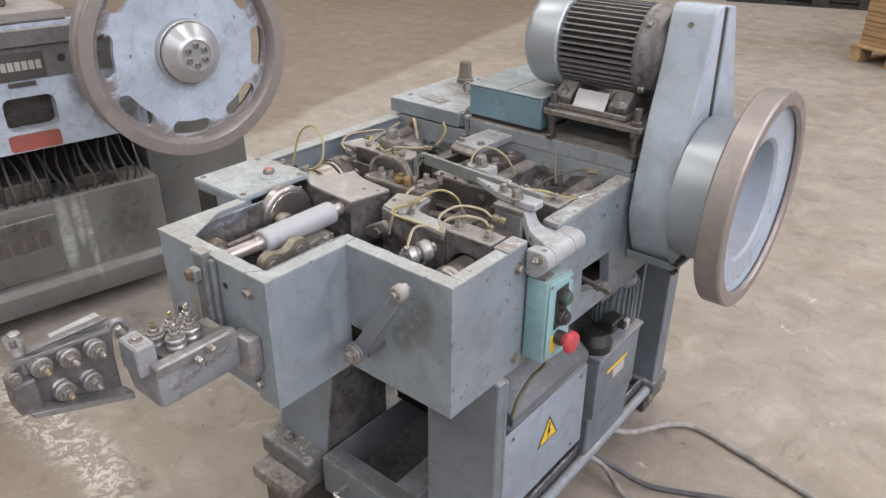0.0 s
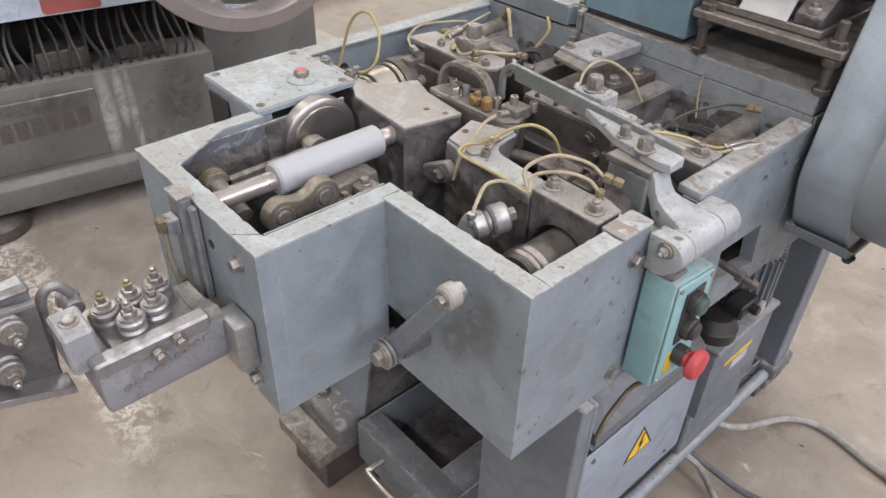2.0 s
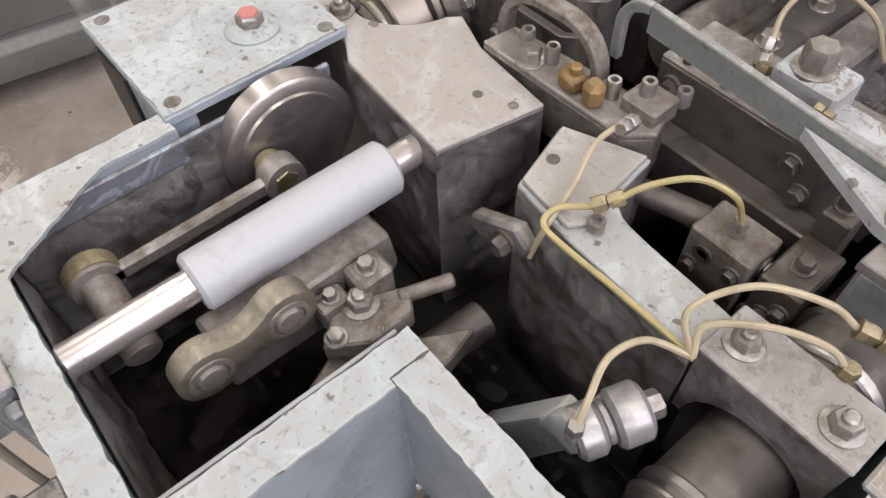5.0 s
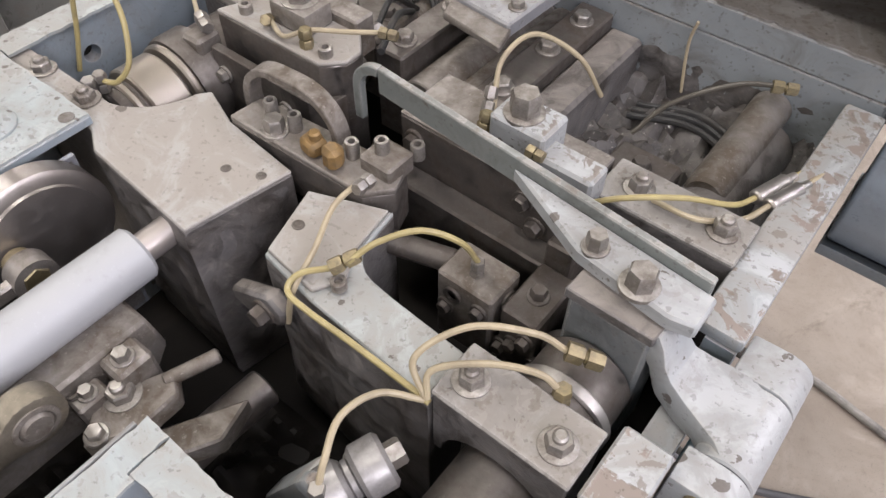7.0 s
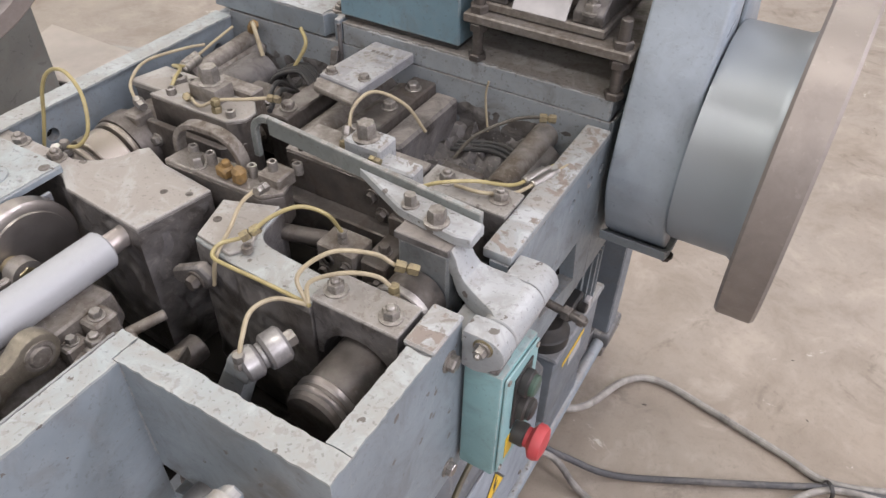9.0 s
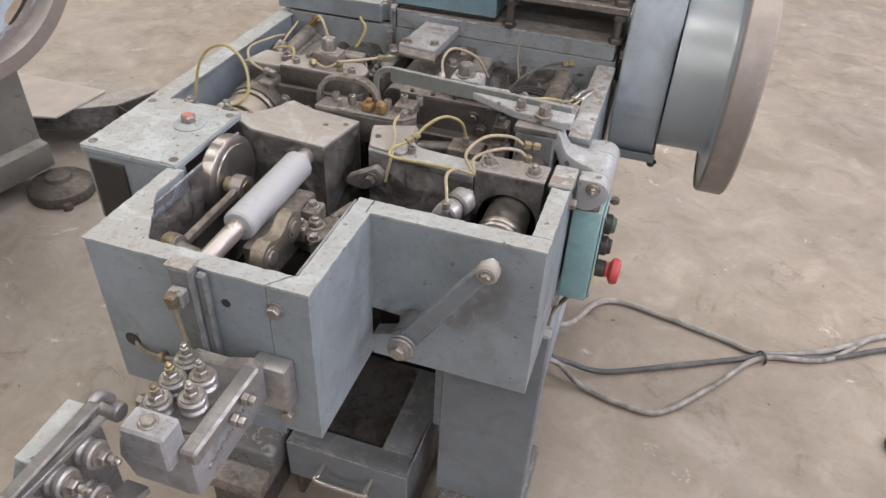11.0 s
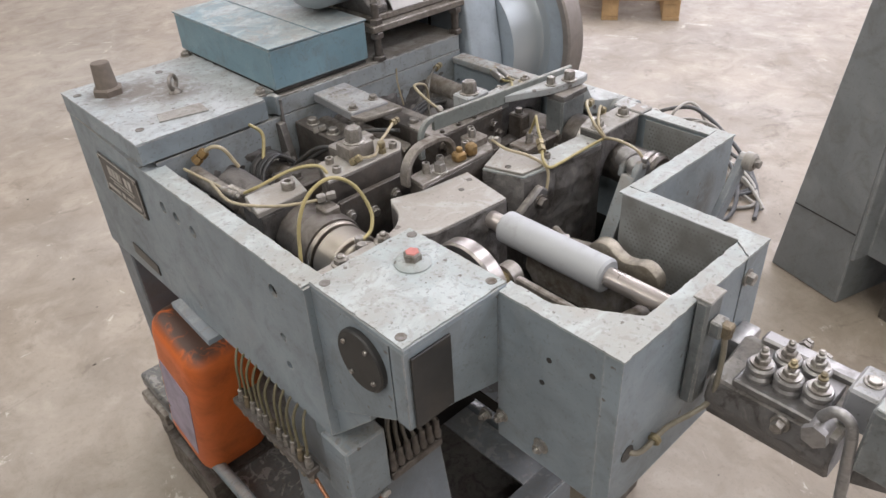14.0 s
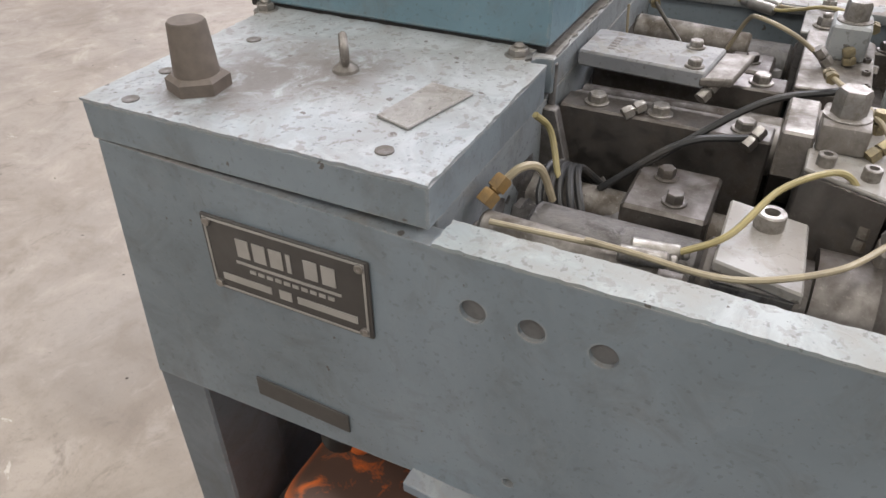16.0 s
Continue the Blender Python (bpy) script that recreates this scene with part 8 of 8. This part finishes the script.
for k in range(5):
    bm = BM()
    y = -0.95 + 0.24 * k
    box(bm, -0.20, -0.08, y, y + 0.16, 0.403, 0.45 + 0.02 * (k % 2), 0.006)
    part("valve_block", bm, M_STEEL_DARK, old)
bm = BM()


def rw(a, b, c, d, r=0.026):
    """A window outline with rounded corners; c and d are where its straight ends stop."""
    out = []
    for cx, cz, s0 in ((a + r, c, 180), (b - r, c, 270), (b - r, d, 0), (a + r, d, 90)):
        out += [(cx + r * math.cos(radians(s0 + 22.5 * q)), cz + r * math.sin(radians(s0 + 22.5 * q))) for q in range(5)]
    return out



wall_with_holes(bm, "x", -0.08, -0.02, [(-1.5, 0.60), (0.30, 0.60), (0.30, 1.0), (0.10, 1.02), (-1.5, 1.02)], [rw(-0.165, 0.0, 0.700, 0.760), rw(-0.42, -0.225, 0.700, 0.760)])
part("upper_frame", bm, M_OTHER_LIGHT, old, "pale blue chipped frame with oval windows")
bm = BM()
box(bm, -0.55, -0.12, -1.5, 0.28, 0.60, 0.98, 0.01)
part("inner_block", bm, M_STEEL_DARK, old)
bm = BM()
box(bm, -0.55, -0.03, -1.5, 0.10, 1.022, 1.06, 0.006)
part("frame_top", bm, M_CAST_TOP, old, "dusty frame top")
bm = BM()
prism(bm, rw(-0.174, -0.008, 0.616, 0.650, 0.012), "x", -0.0195, -0.0178, 0.0004)
part("red_plate", bm, M_RED_OLD, old, "faded red plate")
bm = BM()
box(bm, -0.0195, -0.0165, -1.5, 0.26, 0.842, 0.949, 0.001)
part("upper_panel", bm, M_OTHER_STEEL, old, "bare grimy upper panel")
bm = BM()
box(bm, -0.060, 0.000, -1.5, 0.20, 0.952, 1.008, 0.004)
part("ledge", bm, M_OTHER_STEEL, old, "grimy steel ledge")
# Two bores, their shaded insides drawn as black discs on the panel.
for y in (0.049, 0.155):
    bm = BM()
    lathe(bm, (-0.0165, y, 0.900), (1, 0, 0), [(-0.001, 0.014), (0.0006, 0.014), (0.0008, 0)], 22)
    part("bore", bm, M_BLACK, old, "round black disc standing for a shaded bore")
bm = BM()
box(bm, -0.0165, -0.0145, -0.132, -0.046, 0.822, 0.838, 0.0008)
part("data_strip", bm, M_PLATE, old, "small dark data strip")
# slides and shafts on top of it
for y0, y1, x0, x1, z1 in ((-0.9, -0.62, -0.40, -0.12, 1.13), (-0.56, -0.30, -0.36, -0.08, 1.16), (-0.26, -0.05, -0.42, -0.14, 1.12)):
    bm = BM()
    box(bm, x0, x1, y0, y1, 1.061, z1, 0.006)
    part("slide_block", bm, M_STEEL_DARK, old, "dark greasy slide block")
bm = BM()
cyl(bm, (-0.20, -0.95, 1.175), (-0.20, -0.02, 1.175), 0.035, seg=24)
part("cross_shaft", bm, M_STEEL_DARK, old, "dark greasy shaft")
bm = BM()
box(bm, -0.0165, -0.0135, -0.155, -0.006, 0.848, 0.932, 0.002)
onp = part("nameplate", bm, M_PLATE, old, "dark maker's nameplate")
for k in range(6):
    bm = BM()
    box(bm, -0.0134, -0.0128, -0.142 + 0.0215 * k, -0.125 + 0.0215 * k, 0.876, 0.905, 0)
    part("maker_mark", bm, M_PLATE_TEXT, onp, "pale block mark")
# flywheel, dished, with slots round the rim
WX, WY, WZ = 0.20, 0.405, 0.910
bm = BM()
holes = []
for k in range(8):
    a0 = math.tau * (k - 0.09 - 0.33) / 8
    a1 = math.tau * (k - 0.09 + 0.33) / 8
    b0, b1 = a0 + 0.085, a1 - 0.085
    slot_ = [(0.2475, b0 + (b1 - b0) * q / 6) for q in range(7)]
    slot_ += [(0.2730 - 0.0255 * math.cos(math.pi * q / 6), b1 + 0.095 * math.sin(math.pi * q / 6)) for q in range(1, 6)]
    slot_ += [(0.2985, b1 + (b0 - b1) * q / 6) for q in range(7)]
    slot_ += [(0.2730 + 0.0255 * math.cos(math.pi * q / 6), b0 - 0.095 * math.sin(math.pi * q / 6)) for q in range(1, 6)]
    holes.append([(WY + r * math.cos(a), WZ + r * math.sin(a)) for r, a in slot_])
wall_with_holes(bm, "x", WX - 0.02, WX + 0.005, ring(WY, WZ, 0.3132, 72), holes)
ow = part("flywheel_disc", bm, M_WHEEL, old, "pale blue chipped flywheel with slots")
bm = BM()
lathe(bm, (WX - 0.05, WY, WZ), (1, 0, 0), [(0, 0.3086), (0, 0.3628), (0.004, 0.3665), (0.030, 0.3647), (0.042, 0.3516), (0.060, 0.3516), (0.072, 0.3647), (0.092, 0.3665), (0.096, 0.3628), (0.096, 0.3226), (0.080, 0.3104), (0.05, 0.3067)], 88)
part("flywheel_rim", bm, M_RIM, ow, "bare brown steel rim")
bm = BM()
lathe(bm, (WX, WY, WZ), (1, 0, 0), [(0, 0.112), (0.020, 0.112), (0.032, 0.109), (0.034, 0.106), (0.036, 0.104), (0.050, 0.102), (0.080, 0.070), (0.090, 0.060), (0.092, 0.052), (0.088, 0.050), (0.088, 0)], 56)
hub = part("flywheel_hub", bm, M_HUB, ow, "turned steel hub")
# A dark ring marks the groove round the hub.
bm = BM()
lathe(bm, (WX + 0.0, WY, WZ), (1, 0, 0), [(0.0355, 0.1035), (0.0362, 0.1062), (0.0408, 0.1058), (0.0412, 0.1015)], 56)
part("hub_groove", bm, M_STEEL_DARK, hub, "dark ring drawn for the groove round the hub")
for k in range(6):
    a = math.tau * k / 6 + 0.5
    bolt(ow, (WX + 0.088, WY + 0.033 * math.cos(a), WZ + 0.033 * math.sin(a)), (1, 0, 0), 0.010, 0.012, "socket")
# the wheel is shrunk and moved towards the eye point to fit the camera's view
ow.matrix_basis = pose(-0.004, -0.010, -0.002) @ pose(0.196, -0.037, 0.108) @ Matrix.Scale(0.926, 4)
bm = BM()
cyl(bm, (WX + 0.10, WY - 0.05, WZ + 0.02), (-0.12, WY - 0.05, WZ + 0.02), 0.06, seg=28)
part("flywheel_shaft", bm, M_STEEL_DARK, old)
for x, y in ((-1.790, 0.905), (-2.00, -0.21), (-2.30, 0.9)):
    bm = BM()
    lathe(bm, (x, y, 0.0), (0, 0, 1), [(0, 0), (0, 0.105), (0.010, 0.110), (0.038, 0.106), (0.050, 0.092), (0.060, 0.045), (0.073, 0.040), (0.073, 0)], 36)
    lathe(bm, (x + 0.085, y - 0.075, 0.0), (0, 0, 1), [(0, 0), (0, 0.016), (0.022, 0.016), (0.024, 0.008), (0.024, 0)], 16)
    mf_ = part("machine_foot", bm, M_STEEL_DARK, old, "dirty round levelling foot")
    mf_.matrix_basis = old.matrix_basis.inverted()

# ---- covered chute with an open end box, and the sheet lying on it ----
tr = thing("chute_trough", "covered steel chute with an open black end box", "chute")
tr.matrix_basis = pose(-1.638, 1.300, 0, 0, 0, -21.5)
Z0, Z1 = 0.075, 0.160


def panel(name, x0, x1, y0, y1, z0, z1, mat, parent, label=""):
    bm = BM()
    box(bm, x0, x1, y0, y1, z0, z1, 0.001)
    return part(name, bm, mat, parent, label)


panel("box_side", -0.150, 0.150, -0.092, -0.088, Z0, Z1, M_STEEL_DARK, tr)
panel("box_side", -0.150, 0.150, 0.088, 0.092, Z0, Z1, M_STEEL_DARK, tr)
panel("box_end", 0.146, 0.150, -0.0875, 0.0875, Z0, Z1, M_STEEL_DARK, tr)
panel("box_end", -0.150, -0.146, -0.0875, 0.0875, Z0, Z1, M_STEEL_DARK, tr)
# Box floor is near black; the duct is darker than its cover.
panel("box_floor", -0.1455, 0.1455, -0.0875, 0.0875, Z0, Z0 + 0.004, M_OIL_SHADE, tr, "near-black box floor")
bm = BM()
prism(bm, [(-0.151, -0.090), (-0.151, 0.090), (-0.335, -0.010), (-0.56, -0.20), (-0.46, -0.42), (-0.248, -0.238)], "z", Z0, Z1 - 0.002, 0.002)
part("duct", bm, M_CAST, tr, "dark duct")
bm = BM()
prism(bm, [(-0.152, -0.093), (-0.152, 0.093), (-0.335, -0.007), (-0.56, -0.197), (-0.46, -0.423), (-0.248, -0.241)], "z", Z1 - 0.0015, Z1 + 0.002, 0.0006)
part("duct_cover", bm, M_CAST_TOP, tr, "dull dusty cover sheet")
for x, y in ((-0.46, -0.30), (-0.30, -0.10), (0.02, 0.06)):
    bm = BM()
    cyl(bm, (x, y, 0.0), (x, y, Z0), 0.012, seg=14)
    part("chute_leg", bm, M_STEEL_DARK, tr)
bm = BM()
prism(bm, [(-1.912, 1.340), (-1.930, 1.095), (-2.30, 0.98), (-2.45, 1.34)], "z", 0.1625, 0.172, 0.002)
sh = part("steel_sheet", bm, M_SHEET)
tagged(sh, "dusty bare steel sheet lying on a covered chute", "steel sheet")


# ---- pallets far off ----


def pallet(at, turn, mat, label, group):
    p = thing("pallet", label, "pallet", group=group)
    for k in range(7):
        bm = BM()
        x = -0.55 + k * 0.183
        box(bm, x - 0.06, x + 0.06, -0.4, 0.4, 0.122, 0.144, 0.002)
        part("deck_board", bm, mat, p)
    for y in (-0.36, 0.0, 0.36):
        bm = BM()
        box(bm, -0.6, 0.6, y - 0.05, y + 0.05, 0.10, 0.122, 0.002)
        box(bm, -0.6, 0.6, y - 0.05, y + 0.05, 0.0, 0.022, 0.002)
        part("stringer_board", bm, mat, p)
        for x in (-0.52, 0.0, 0.52):
            bm = BM()
            box(bm, x - 0.07, x + 0.07, y - 0.05, y + 0.05, 0.022, 0.10, 0.003)
            part("pallet_block", bm, mat, p)
    p.matrix_basis = pose(*at, 0, 0, turn)
    return p


pallet((3.25, 2.50, 0), 35, M_WOOD, "pale softwood pallet on the concrete", "pallets")
pallet((-0.10, 6.85, 0), 60, M_WOOD, "pale softwood pallet under stacked cardboard", "pallets")
st = thing("cardboard_stack", "tall stack of flat brown cardboard on a pallet", "cardboard stack")
st.matrix_basis = pose(-0.10, 6.85, 0.145, 0, 0, 60)
for k in range(16):
    bm = BM()
    o = 0.006 * math.sin(k * 2.3)
    box(bm, -0.55 + o, 0.55 + o, -0.38, 0.38, 0.04 * k, 0.04 * k + 0.037, 0.003)
    part("cardboard_sheet", bm, M_CARD, st)
for k in range(3):
    pallet((-2.3 + 0.95 * k, 9.6 + 0.25 * k, 0), 14, M_BLACK, "dark plastic pallet far across the hall", "dark pallets")
